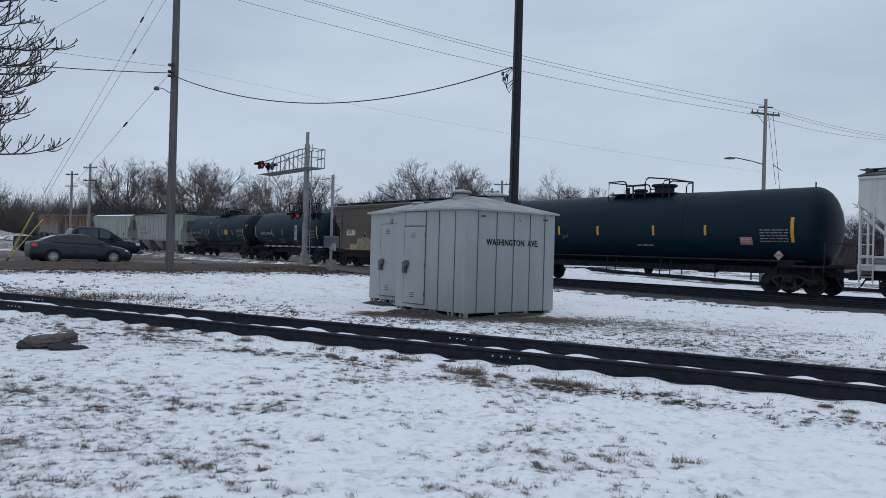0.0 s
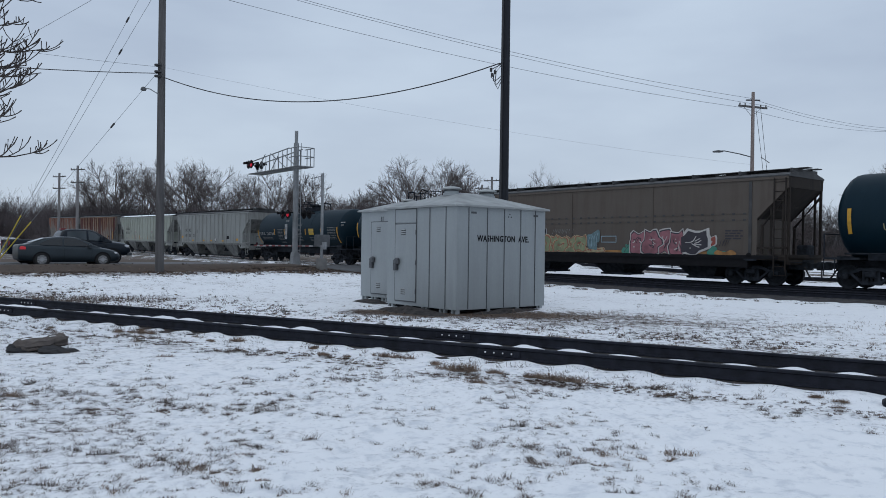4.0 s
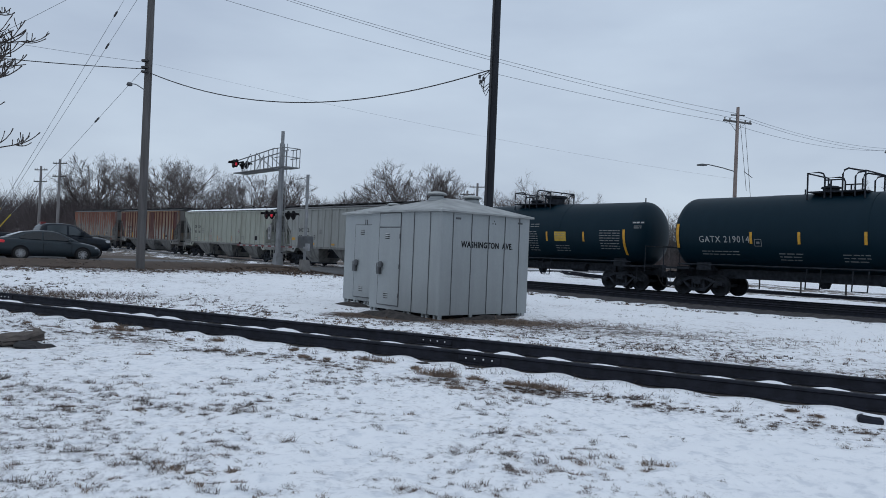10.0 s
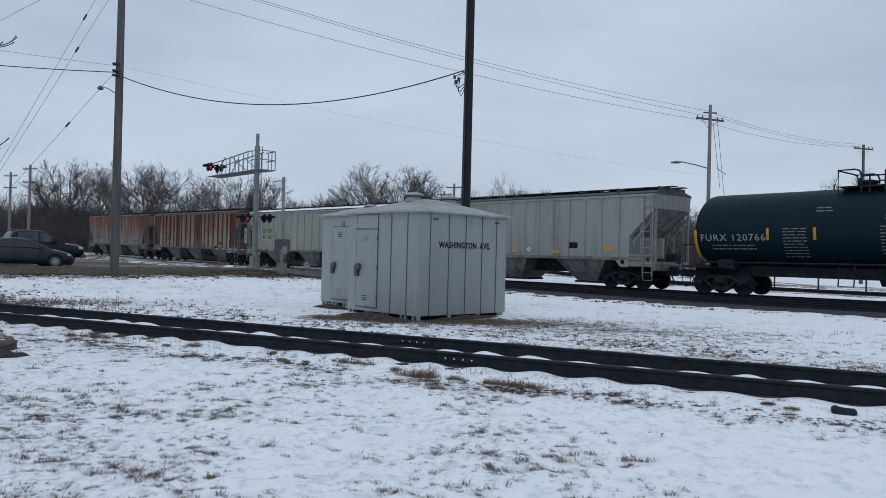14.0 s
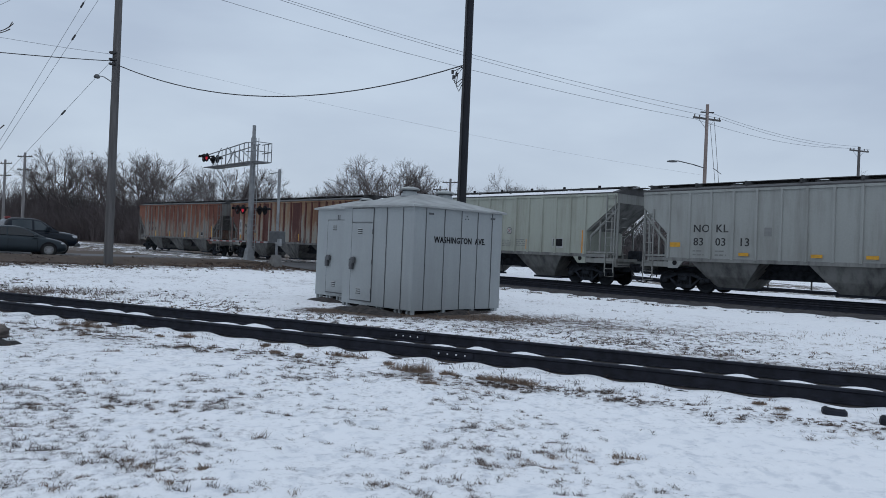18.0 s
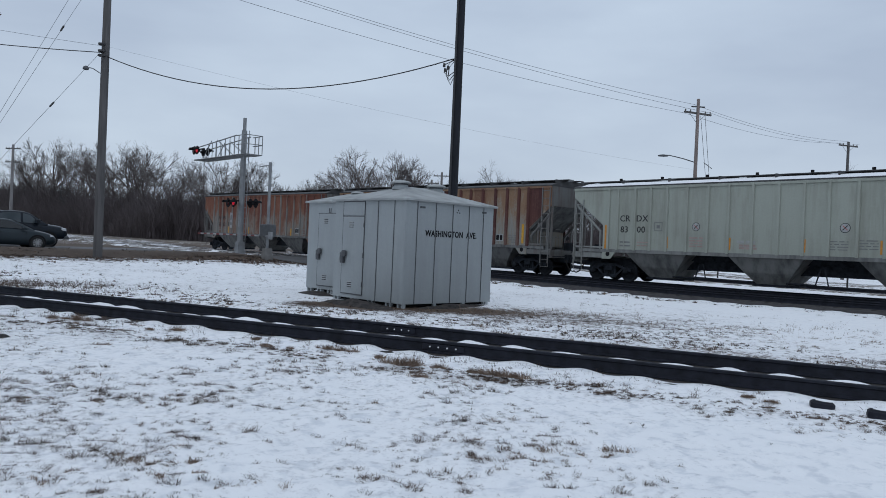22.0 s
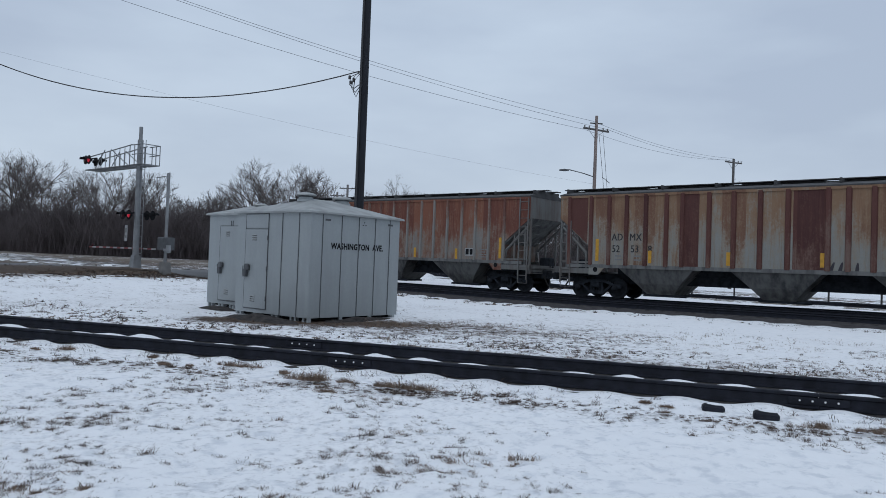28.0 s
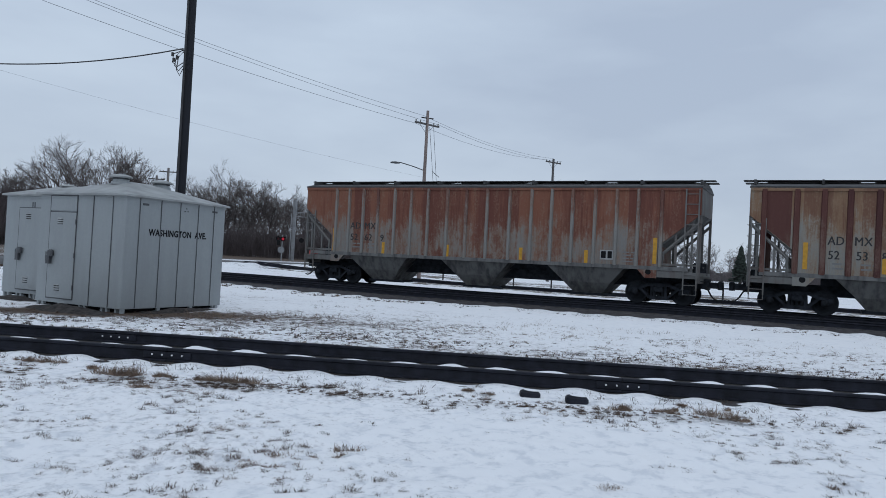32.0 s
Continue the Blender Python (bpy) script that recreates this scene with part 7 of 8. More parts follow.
    # pale grey hopper
    t = hopper("covered_hopper_car", "pale grey covered hopper car with black stencilled numbers", 19.3, "hop_grey", [-7.62 + 0.975 * k for k in range(16)], low="low_grey", trim="trim_grey", ze=4.42, zi=2.45, zo=3.7)
    for tx, x, z in (("NO", -6.47, 2.58), ("KL", -5.45, 2.58), ("83", -6.45, 2.02), ("03", -5.46, 2.02), ("13", -4.45, 2.02)):
        stencil(t, tx, 0.47, x, z, side, "stencil_dark")
    for x in (-6.45, -5.45):
        bars(t, x, 1.82, 0.5, 2, side, "stencil_dim", 0.06, 0.16, 31)
    for x, z in ((-7.3, 2.04), (-4.18, 1.68), (-1.34, 1.68), (0.58, 1.68), (3.39, 1.68), (6.45, 1.82)):
        stripe(t, x, z, 0.42 if z < 1.7 else 0.5, 0.13 if z < 1.7 else 0.2, side - 0.075 if z < 1.7 else side, "yellow", "reflector_plate")
    sq = part("diamond_emblem", Shape().extrude([(-0.30, 0), (0, -0.20), (0.30, 0), (0, 0.20)], 1, side - 0.004, side), "stencil_dark", t)
    sq.location = (1.5, 0, 1.78)
    part("emblem_fill", Shape().extrude([(-0.25, 0), (0, -0.165), (0.25, 0), (0, 0.165)], 1, side - 0.010, side - 0.006), "hop_white", sq)
    stripe(t, 4.4, 1.98, 0.62, 0.42, side, "stencil_white", "data_panel")
    stripe(t, 4.4, 2.0, 0.52, 0.3, side - 0.008, "black", "data_panel")
    stripe(t, -3.24, 2.6, 0.3, 0.34, side, "stencil_dim", "small_emblem")
    CARS.append((t, -46.55))
    # two shorter tank cars
    for length, xc, d0, d1, text, hatch, tx, talls, shorts, prints in (
            (16.2, -64.42, -1.4, 1.2, "FURX 120766", True, (-6.7, 2.08, 2.80), ((-6.9, 2.12, 1.15), (6.4, 2.25, 1.2)), (-3.8, -2.0, 1.56, 3.98),
             ((-3.2, 2.72, 0.9, 10), (0.26, 2.75, 0.65, 9), (4.97, 2.82, 1.2, 5), (5.0, 2.2, 1.1, 3), (2.1, 2.05, 0.9, 3), (-2.0, 3.5, 0.6, 2), (0.4, 3.15, 0.6, 2))),
            (14.1, -79.45, -0.4, 1.72, "GATX 219014", False, (-4.68, 2.14, 2.28), ((-5.70, 2.58, 1.05), (5.6, 2.55, 1.0)), (-2.33, -0.38, 2.04),
             ((-1.24, 1.9, 0.95, 3), (1.19, 1.9, 0.95, 3), (4.2, 2.74, 1.05, 6), (3.3, 2.05, 1.2, 4), (-4.6, 1.95, 1.7, 2)))):
        t = tanker("tank_car", "black tank car with yellow reflective stripes and white stencils", length, "tank" if hatch else "tank_two", d0, d1, hatch, 1.55 if hatch else 1.60, 2.71 if hatch else 2.735)
        me = letters(text, 0.5, "stencil_white", 1.12, 1.0)
        wide = max(v.co.x for v in me.vertices)
        me.transform(Matrix.Diagonal((tx[2] / wide, 1, 0.8, 1)))
        on_tank(t, -math.degrees(math.asin((TANKS[t.name][1] - tx[1] - 0.17) / TANKS[t.name][0])), tx[0], me, None, "lettering")
        for x, z, h in talls:
            tank_mark(t, x, z, 0.13, h, "yellow")
        for x in shorts:
            tank_mark(t, x, 2.5, 0.11, 0.48, "yellow")
        for k, (x, z, w, rows) in enumerate(prints):
            tank_bars(t, x, z, w, rows, "stencil_dim", 5 + k, 0.04, 0.12)
        if hatch:
            tank_bars(t, -6.2, 2.08, 1.9, 2, "stencil_dim", 3, 0.05, 0.14)
            tank_mark(t, 2.47, 2.5, 0.76, 0.48, "placard", "warning_panel")
            tank_bars(t, 2.15, 2.66, 0.64, 3, "stencil_dim", 8, 0.025, 0.12, 0.012)
            tank_bars(t, 6.85, 3.22, 0.62, 1, "stencil_white", 41, 0.07, 0.12)
            tank_bars(t, 6.95, 3.04, 0.42, 2, "stencil_dim", 42, 0.04, 0.09)
        else:
            for z, h in ((2.17, 0.025), (2.44, 0.025)):
                tank_mark(t, -2.04, z, 0.3, h, "stencil_dim", "outlined_emblem", 1)
            for x in (-2.18, -1.90):
                tank_mark(t, x, 2.305, 0.025, 0.27, "stencil_dim", "outlined_emblem", 2)
            tank_mark(t, -2.04, 2.305, 0.13, 0.09, "stencil_dim", "outlined_emblem", 1)
        CARS.append((t, xc))
    # brown smooth-sided hopper with graffiti
    t = hopper("covered_hopper_car", "brown smooth-sided covered hopper car with colourful graffiti along its sill", 19.45, "hop_brown", 0, smooth_side=True, low="truck", trim="brown_grime", ze=4.50, b=7.7, zs=1.22, zi=2.75, zo=4.0, slope="brown_grime", inset=2.45)
    stripe(t, -6.1, 2.54, 1.2, 0.44, side, "g_white", "mark_panel")
    mark = part("lettering", letters("SIRX", 0.36, "stencil_dark", 1.0, 0.85, 0.012), None, t)
    mark.matrix_basis = pose(-6.52, side - 0.008, 2.42)
    part("sill_stripe", Shape().box(-6.9, 6.6, side - 0.002, side, 1.28, 1.38), "g_orange", t, "faded orange sill stripe")
    graffiti_piece(t, -6.1, -4.9, 1.26, 1.66, side - 0.003, "g_cream", "g_cream", "g_red", 3, 5)
    graffiti_piece(t, -5.1, -1.35, 1.26, 2.12, side - 0.018, "g_green", "g_cream", "g_red", 6, 9)
    graffiti_piece(t, -1.5, -0.2, 1.26, 1.5, side - 0.003, "g_cream", "g_cream", "g_red", 2, 12)
    blob(t, [(-1.15, 1.5), (-1.2, 2.1), (-0.95, 2.16), (-0.45, 2.38), (-0.43, 1.8), (-0.62, 1.74), (-0.58, 1.4), (-0.9, 1.42)], side - 0.044, "g_blue_faint")
    for k in range(4):
        part("graffiti_stroke", ribbon([(-1.08 + 0.17 * k, 1.55), (-1.1 + 0.17 * k, 1.85 + 0.06 * k), (-1.02 + 0.17 * k, 2.02 + 0.07 * k)], 0.035, side - 0.049 - 0.001 * k), "g_blue", t)
    blob(t, [(0.95, 1.26), (1.0, 1.52), (1.16, 1.5), (1.12, 1.66), (1.36, 1.68), (1.42, 1.9), (1.62, 1.84), (1.9, 1.6), (1.95, 1.26)], side - 0.003, "g_teal")
    part("graffiti_stroke", ribbon([(1.05, 1.3), (1.25, 1.52), (1.2, 1.62), (1.5, 1.78)], 0.03, side - 0.009), "g_dark", t)
    graffiti_piece(t, 1.5, 4.4, 1.24, 2.3, side - 0.018, "g_pink", "g_white", "g_dark", 4, 21)
    graffiti_piece(t, 4.25, 5.45, 1.24, 2.25, side - 0.034, "g_dark", "g_white", "g_white", 1, 8)
    graffiti_piece(t, 5.3, 5.8, 1.6, 2.1, side - 0.003, "g_red", "g_white", "g_white", 1, 4)
    blob(t, [(5.5, 1.26), (5.6, 1.5), (5.75, 1.62), (5.92, 1.55), (6.0, 1.38), (6.3, 1.4), (6.45, 1.26)], side - 0.020, "g_teal")
    blob(t, [(5.85, 1.26), (5.95, 1.44), (6.3, 1.36), (6.62, 1.46), (6.8, 1.26)], side - 0.026, "g_orange")
    for k in range(3):
        part("graffiti_stroke", ribbon([(6.05 + 0.12 * k, 1.62), (6.12 + 0.13 * k, 1.86), (6.22 + 0.1 * k, 1.7), (6.3 + 0.1 * k, 1.9)], 0.03, side - 0.005), "g_dark", t)
    for z in (2.72, 2.98):
        part("seam_strip", Shape().box(-7.3, 7.3, side - 0.008, side + 0.004, z - 0.02, z + 0.02), "hop_brown", t)
        for k in range(30):
            part("rivet", Shape().box(-7.1 + 0.49 * k, -6.97 + 0.49 * k, side - 0.016, side - 0.006, z - 0.035, z + 0.035), "roofdark", t)
    for x in (-7.42, -2.3, 2.6, 7.42):
        part("panel_joint", Shape().chamfer(x - 0.07, x + 0.07, side - 0.02, side + 0.002, 1.24, 4.3, 0.006), "roofdark" if abs(x) > 7 else "hop_brown", t)
    part("deep_sill", Shape().box(-7.3, 7.3, -1.46, 1.46, 0.74, 1.215), "black", t, "deep black side sill")
    sh = Shape()
    for x in (-0.34, 0.56):
        sh.box(x - 0.02, x + 0.02, side - 0.004, side, 1.77, 2.06)
    sh.box(-0.34, 0.56, side - 0.004, side, 1.75, 1.79).box(-0.34, 0.56, side - 0.004, side, 2.04, 2.08)
    part("outlined_panel", sh, "g_blue", t)
    for k in range(4):
        part("graffiti_stroke", ribbon([(-8.35 + 0.16 * k, 3.75 - 0.05 * k), (-8.28 + 0.16 * k, 3.3), (-8.2 + 0.16 * k, 3.45), (-8.16 + 0.16 * k, 3.7)], 0.035, side - 0.004), "stencil_dim", t)
    for k in range(6):
        part("graffiti_stroke", ribbon([(-3.6 + 0.24 * k, 2.2), (-3.5 + 0.24 * k, 2.42), (-3.42 + 0.24 * k, 2.25), (-3.36 + 0.24 * k, 2.44)], 0.03, side - 0.004), "stencil_dim", t)
    stripe(t, -4.15, 2.33, 0.28, 0.3, side, "stencil_white", "outlined_emblem")
    stripe(t, -4.15, 2.33, 0.22, 0.24, side - 0.008, "black", "outlined_emblem")
    bars(t, 6.3, 2.3, 0.8, 4, side, "g_dark", 0.06, 0.11, 50)
    CARS.append((t, -96.22))
    # longer tank car
    t = tanker("tank_car", "long black tank car with dull gold lettering and yellow stripes", 19.4, "tank_two", -1.83, 1.73, True, 1.68, 2.735)
    me = letters("UTLX 213267", 0.40, "gold", 1.15, 1.0)
    wide = max(v.co.x for v in me.vertices)
    me.transform(Matrix.Diagonal((2.2 / wide, 1, 1, 1)))
    on_tank(t, -19, -6.99, me, None, "lettering")
    tank_bars(t, -6.9, 1.92, 1.7, 2, "stencil_dim", 13, 0.03, 0.12)
    for x, z, h in ((-8.13, 2.55, 0.95), (7.99, 2.6, 1.0)):
        tank_mark(t, x, z, 0.14, h, "yellow")
    for x in (-4.45, -1.87, 1.43, 4.13):
        tank_mark(t, x, 2.6, 0.12, 0.45, "yellow")
    for x, w in ((-4.20, 0.02), (-3.90, 0.02), (-4.05, 0.1)):
        tank_mark(t, x, 2.3, w, 0.3 if w < 0.05 else 0.08, "stencil_dim", "outlined_emblem", 2)
    tank_bars(t, 6.63, 2.62, 1.2, 5, "stencil_dim", 14, 0.045, 0.115)
    tank_mark(t, 6.01, 2.15, 0.55, 0.32, "stencil_red", "warning_panel")
    tank_bars(t, 5.78, 2.24, 0.46, 2, "stencil_white", 16, 0.04, 0.11, 0.012)
    pl = part("hazard_placard", Shape().extrude([(-0.2, 0), (0, -0.2), (0.2, 0), (0, 0.2)], 1, -1.0, -0.99), "stencil_white", t, "white and red diamond placard")
    pl.location = (7.33, -0.42, 1.58)
    part("placard_band", Shape().extrude([(-0.15, -0.06), (0.15, -0.06), (0.15, 0.06), (-0.15, 0.06)], 1, -1.007, -1.002), "stencil_red", pl)
    tank_bars(t, 0.43, 1.95, 0.9, 1, "stencil_dim", 17, 0.07, 0.14)
    CARS.append((t, -115.77))
    t = hopper("covered_hopper_car", "white covered hopper car leading the string", 19.8, "hop_white", 13, low="dirty", trim="hop_white", ze=4.6)
    CARS.append((t, -135.35))


M["eot"] = material("end_marker_red", (0.5, 0.085, 0.075), 0.5)
M["gold"] = material("dull_gold_stencil", (0.34, 0.30, 0.16), 0.7)
build_train()


# ---- trees and brush ----
def grow(sh, p, d, length, r, depth, rnd, sides, spread_by, up, kids, env=None, least=0.010):
    """A limb with side limbs, tapered towards the tip; env is the crown's outline: centre height, width, height."""
    pts, rad = [Vector(p)], [r]
    q, v = Vector(p), Vector(d).normalized()
    seg = 4 if depth > 2 else 2 if depth > 0 else 1
    wob = 0.20 if depth > 1 else 0.14
    for i in range(seg):
        v = (v + Vector((rnd.uniform(-1, 1), rnd.uniform(-1, 1), rnd.uniform(-0.8, 0.9))) * wob + Vector((0, 0, up))).normalized()
        q = q + v * (length / seg)
        pts.append(q.copy())
        rad.append(max(least * 0.7, r * (1 - 0.6 * (i + 1) / seg)))
        if env and (q.x / env[1]) ** 2 + (q.y / env[1]) ** 2 + ((q.z - env[0]) / env[2]) ** 2 > rnd.uniform(0.80, 1.06):
            break
    seg = len(pts) - 1
    sh.tube(pts, rad, sides if depth > 2 else 3, False)
    if depth <= 0:
        return
    for k in range(kids + (2 if depth == 1 else 0)):
        f = rnd.uniform(0.3, 1.0)
        i = min(seg - 1, int(f * seg))
        base = pts[i].lerp(pts[i + 1], f * seg - i) if f < 1 else pts[-1]
        ax = Vector((rnd.uniform(-1, 1), rnd.uniform(-1, 1), rnd.uniform(-0.45, 0.7)))
        nd = (v * (1 - spread_by) + ax.normalized() * spread_by).normalized()
        grow(sh, base, nd, length * rnd.uniform(0.46, 0.68), max(least, r * rnd.uniform(0.42, 0.58)), depth - 1, rnd, sides, spread_by, up, kids, env, least)


def bare_tree(seed, height, depth=4, kids=4, thin=1.0, wide=1.0, limbs=7, mat="bark_hazed"):
    rnd = random.Random(seed)
    tr, cr = Shape(), Shape()
    h = height * rnd.uniform(0.16, 0.26)
    r = height * 0.016 * thin
    tr.tube([(0, 0, -0.3), (rnd.uniform(-0.1, 0.1), 0, h * 0.5), (rnd.uniform(-0.2, 0.2), rnd.uniform(-0.2, 0.2), h)], [r * 1.4, r, r * 0.8], 7)
    env = (height * 0.58, height * 0.38 * wide, height * 0.42)
    for k in range(limbs):
        a = 2 * math.pi * (k + rnd.random()) / limbs
        lean = rnd.uniform(0.12, 1.05) * wide
        grow(cr, (0, 0, h * rnd.uniform(0.6, 1.0)), (math.cos(a) * lean, math.sin(a) * lean, 1), height * rnd.uniform(0.40, 0.52), r * 0.62, depth, rnd, 5, 0.42, 0.02, kids, env)
    top = sorted(v[2] for v in cr.v)[int(len(cr.v) * 0.992)]
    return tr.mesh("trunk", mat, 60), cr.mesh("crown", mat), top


def plant(kind, az, el, dist, rnd):
    """A bare tree whose top stands at an elevation seen from the place of the camera."""
    tr, cr, top = kind
    p = polar(az, dist)
    z = ground_z(p.x, p.y)
    sc = (1.6 + dist * math.tan(radians(el)) - z) / top
    t = thing("bare_tree", "leafless grey-brown deciduous tree at the edge of the woods", "tree", pose(p.x, p.y, z, 0, 0, rnd.uniform(0, 360)) @ Matrix.Diagonal((sc, sc, sc, 1)), group="bare trees of the wood edge")
    part("trunk", tr, None, t)
    part("crown", cr, None, t)


def build_trees():
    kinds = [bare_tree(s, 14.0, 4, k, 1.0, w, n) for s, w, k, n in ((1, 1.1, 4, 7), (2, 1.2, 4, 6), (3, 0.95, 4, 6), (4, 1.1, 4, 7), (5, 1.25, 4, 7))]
    slim = [bare_tree(s, 14.0, 4, 3, 0.7, 0.5, 7, "brush_hazed") for s in (21, 22, 23)]
    rnd = random.Random(77)
    behind = lambda az, least: max(least, min(270, 46 / max(0.1, math.cos(radians(51.64 + az)))))
    # azimuth, elevation of the top, distance
    spots = [(24.2, 4.7, 190), (22.9, 5.7, 175), (21.2, 5.5, 168), (19.6, 5.2, 160), (18.2, 5.9, 150), (16.7, 5.6, 140), (15.4, 4.5, 135), (13.9, 4.4, 125), (12.4, 5.6, 118), (11.0, 4.9, 122), (9.8, 5.5, 118), (8.2, 4.0, 128), (6.6, 3.8, 132), (5.1, 4.4, 130),
             (3.7, 4.6, 130), (1.5, 5.9, 116), (0.1, 6.8, 112), (-1.4, 6.3, 115), (-2.9, 5.1, 124), (-6.2, 4.7, 132), (-7.7, 5.8, 125), (-9.2, 5.0, 128), (-10.4, 4.9, 126), (-11.7, 4.9, 130), (-12.7, 4.0, 134), (-31.3, 5.7, 150), (-32.6, 5.8, 152)]
    for az, el, dist in spots:
        plant(rnd.choice(kinds), az, el, dist, rnd)
    for az in np.arange(-60, 46, 0.8):
        if -6 < az < 3 or (8 < az < 25 and rnd.random() < 0.85):
            continue
        el = 3.1 if az > 25 else 3.6 if az > 8 else 3.4 if az > -6 else 3.9 if az > -16 else 3.8 if az > -41 else 2.3 if az > -48.5 else 3.2
        if -41 < az < -14:
            for k in range(2):
                plant(rnd.choice(slim), az + rnd.uniform(-0.5, 0.5), el * rnd.uniform(0.72, 1.05), rnd.uniform(165, 200), rnd)
        plant(rnd.choice(kinds if rnd.random() < 0.45 else slim), az + rnd.uniform(-0.4, 0.4), el * rnd.uniform(0.75, 1.06), behind(az, 140) * rnd.uniform(0.98, 1.12) if az > 0 else rnd.uniform(140, 190), rnd)
    # leafless shrubs below the trees
    shrubs = []
    for seed in (11, 12, 13, 14, 15):
        r2, sh = random.Random(seed), Shape()
        for k in range(46):
            a, lean = r2.uniform(0, 6.283), r2.uniform(0.0, 0.38)
            base = (r2.gauss(0, 1.25), r2.gauss(0, 1.25), -0.2)
            tall = r2.uniform(2.2, 3.9) * (1 - 0.09 * math.hypot(base[0], base[1]))
            grow(sh, base, (math.cos(a) * lean, math.sin(a) * lean, 1), tall, r2.uniform(0.012, 0.021), 2, r2, 3, 0.34, 0.05, 3, None, 0.008)
        shrubs.append(sh.mesh("shrub", "brush"))
    for az0, az1, d0, d1, sc0, sc1, count in ((3.5, 46, 108, 128, 1.0, 1.65, 320), (-4, 4, 118, 130, 0.8, 1.1, 18), (-16.5, -5.5, 116, 126, 0.8, 1.15, 40), (-62, -16, 135, 165, 0.45, 0.85, 90)):
        for k in range(count):
            az, dist = az0 + (az1 - az0) * (k + rnd.uniform(-0.5, 1.5)) / count, rnd.uniform(d0, d1)
            sc = rnd.uniform(sc0, sc1)
            if az > 25.5 and rnd.random() < 0.65:
                continue
            if az > 10:
                far = behind(az, 112) * rnd.uniform(0.98, 1.08)
                dist, sc = far, sc * far / 120
            p = polar(az, dist)
            ob = part("shrub", rnd.choice(shrubs), None)
            ob.matrix_world = pose(p.x, p.y, ground_z(p.x, p.y), 0, 0, rnd.uniform(0, 360)) @ Matrix.Diagonal((sc * 1.1, sc * 1.1, sc, 1))
            tagged(ob, "brown leafless shrub at the edge of the woods", "shrub", "shrubs of the wood edge")
    # dark masses of deeper undergrowth behind the brush
    sh, grey = Shape(), Shape()
    for az0, az1, dist, h in ((3.0, 46, 140, 8.8), (-3.5, 4.5, 150, 3.6), (-16.5, -5.5, 142, 5.0), (-41, -16, 205, 9.5), (-64, -41, 185, 3.4)):
        n = int((az1 - az0) * 3)
        for i in range(n):
            az = az0 + (az1 - az0) * (i + 0.5) / n
            hh = h * (0.75 + 0.35 * noise.noise((az * 0.5, 0, 0)) + 0.25 * noise.noise((az * 2.1, 4, 0)))
            far = behind(az, dist) * 1.08 if az > 10 else dist
            hh *= far / dist * (1.0 - 0.62 * smooth(19.5, 24.5, az))
            p = polar(az, far + 4 * noise.noise((az, 2, 2)))
            ring, wide = [], 1.9 * far / 150
            for k in range(7):
                a = 2 * math.pi * k / 7
                ring.append((p.x + wide * math.cos(a), p.y + wide * math.sin(a)))
            z = ground_z(p.x, p.y) - 0.3
            v = [(x, y, z) for x, y in ring] + [(x, y, z + hh * rnd.uniform(0.6, 0.9)) for x, y in ring] + [(p.x, p.y, z + hh)]
            (grey if az1 <= -16 else sh).add(v, [(k, (k + 1) % 7, 7 + (k + 1) % 7, 7 + k) for k in range(7)] + [(7 + k, 7 + (k + 1) % 7, 14) for k in range(7)])
    ob = part("undergrowth", sh.mesh("undergrowth", "brush_deep"), None)
    tagged(ob, "dark brown undergrowth deep in the wood", "brush", kind="stuff")
    ob = part("undergrowth", grey.mesh("undergrowth", "brush_hazed"), None)
    tagged(ob, "haze-grey undergrowth of the woods beyond the tracks", "brush", kind="stuff")
    # a dark conifer far beyond the tracks
    for az, dist, h in ((-46.4, 130, 6.6), (-47.6, 150, 5.6)):
        p = polar(az, dist)
        t = thing("conifer", "dark evergreen conifer far beyond the tracks", "tree", pose(p.x, p.y, ground_z(p.x, p.y)))
        part("trunk", Shape().tube([(0, 0, -0.3), (0, 0, h)], [0.25, 0.03], 6), "bark", t)
        cr = Shape()
        for k in range(420):
            f = rnd.random() ** 0.8
            z, a = 0.8 + (h - 1.0) * f, rnd.uniform(0, 6.28)
            r = (1 - f) * h * 0.26 * rnd.uniform(0.5, 1.0) + 0.15
            c, s = math.cos(a), math.sin(a)
            cr.add([(0.1 * c, 0.1 * s, z + 0.25), (r * c - 0.3 * s, r * s + 0.3 * c, z - 0.25), (r * 1.12 * c, r * 1.12 * s, z - 0.1), (r * c + 0.3 * s, r * s - 0.3 * c, z - 0.25)], [(0, 1, 2), (0, 2, 3), (0, 3, 1), (1, 3, 2)])
        part("crown", cr, "conifer", t)
    # the near tree whose branches reach into view
    rnd = random.Random(5)
    base = polar(38.5, 15.5)
    t = thing("street_tree", "bare tree with drooping branches and upturned twigs", "tree", pose(base.x, base.y, ground_z(base.x, base.y)))
    part("trunk", Shape().tube([(0, 0, -0.3), (0.03, 0.05, 1.2), (0, 0, 3.0), (-0.1, 0, 6.5)], [0.28, 0.2, 0.17, 0.06], 10), "bark", t, "", 60)
    toward = (polar(29.0, 15.2) - base).normalized()
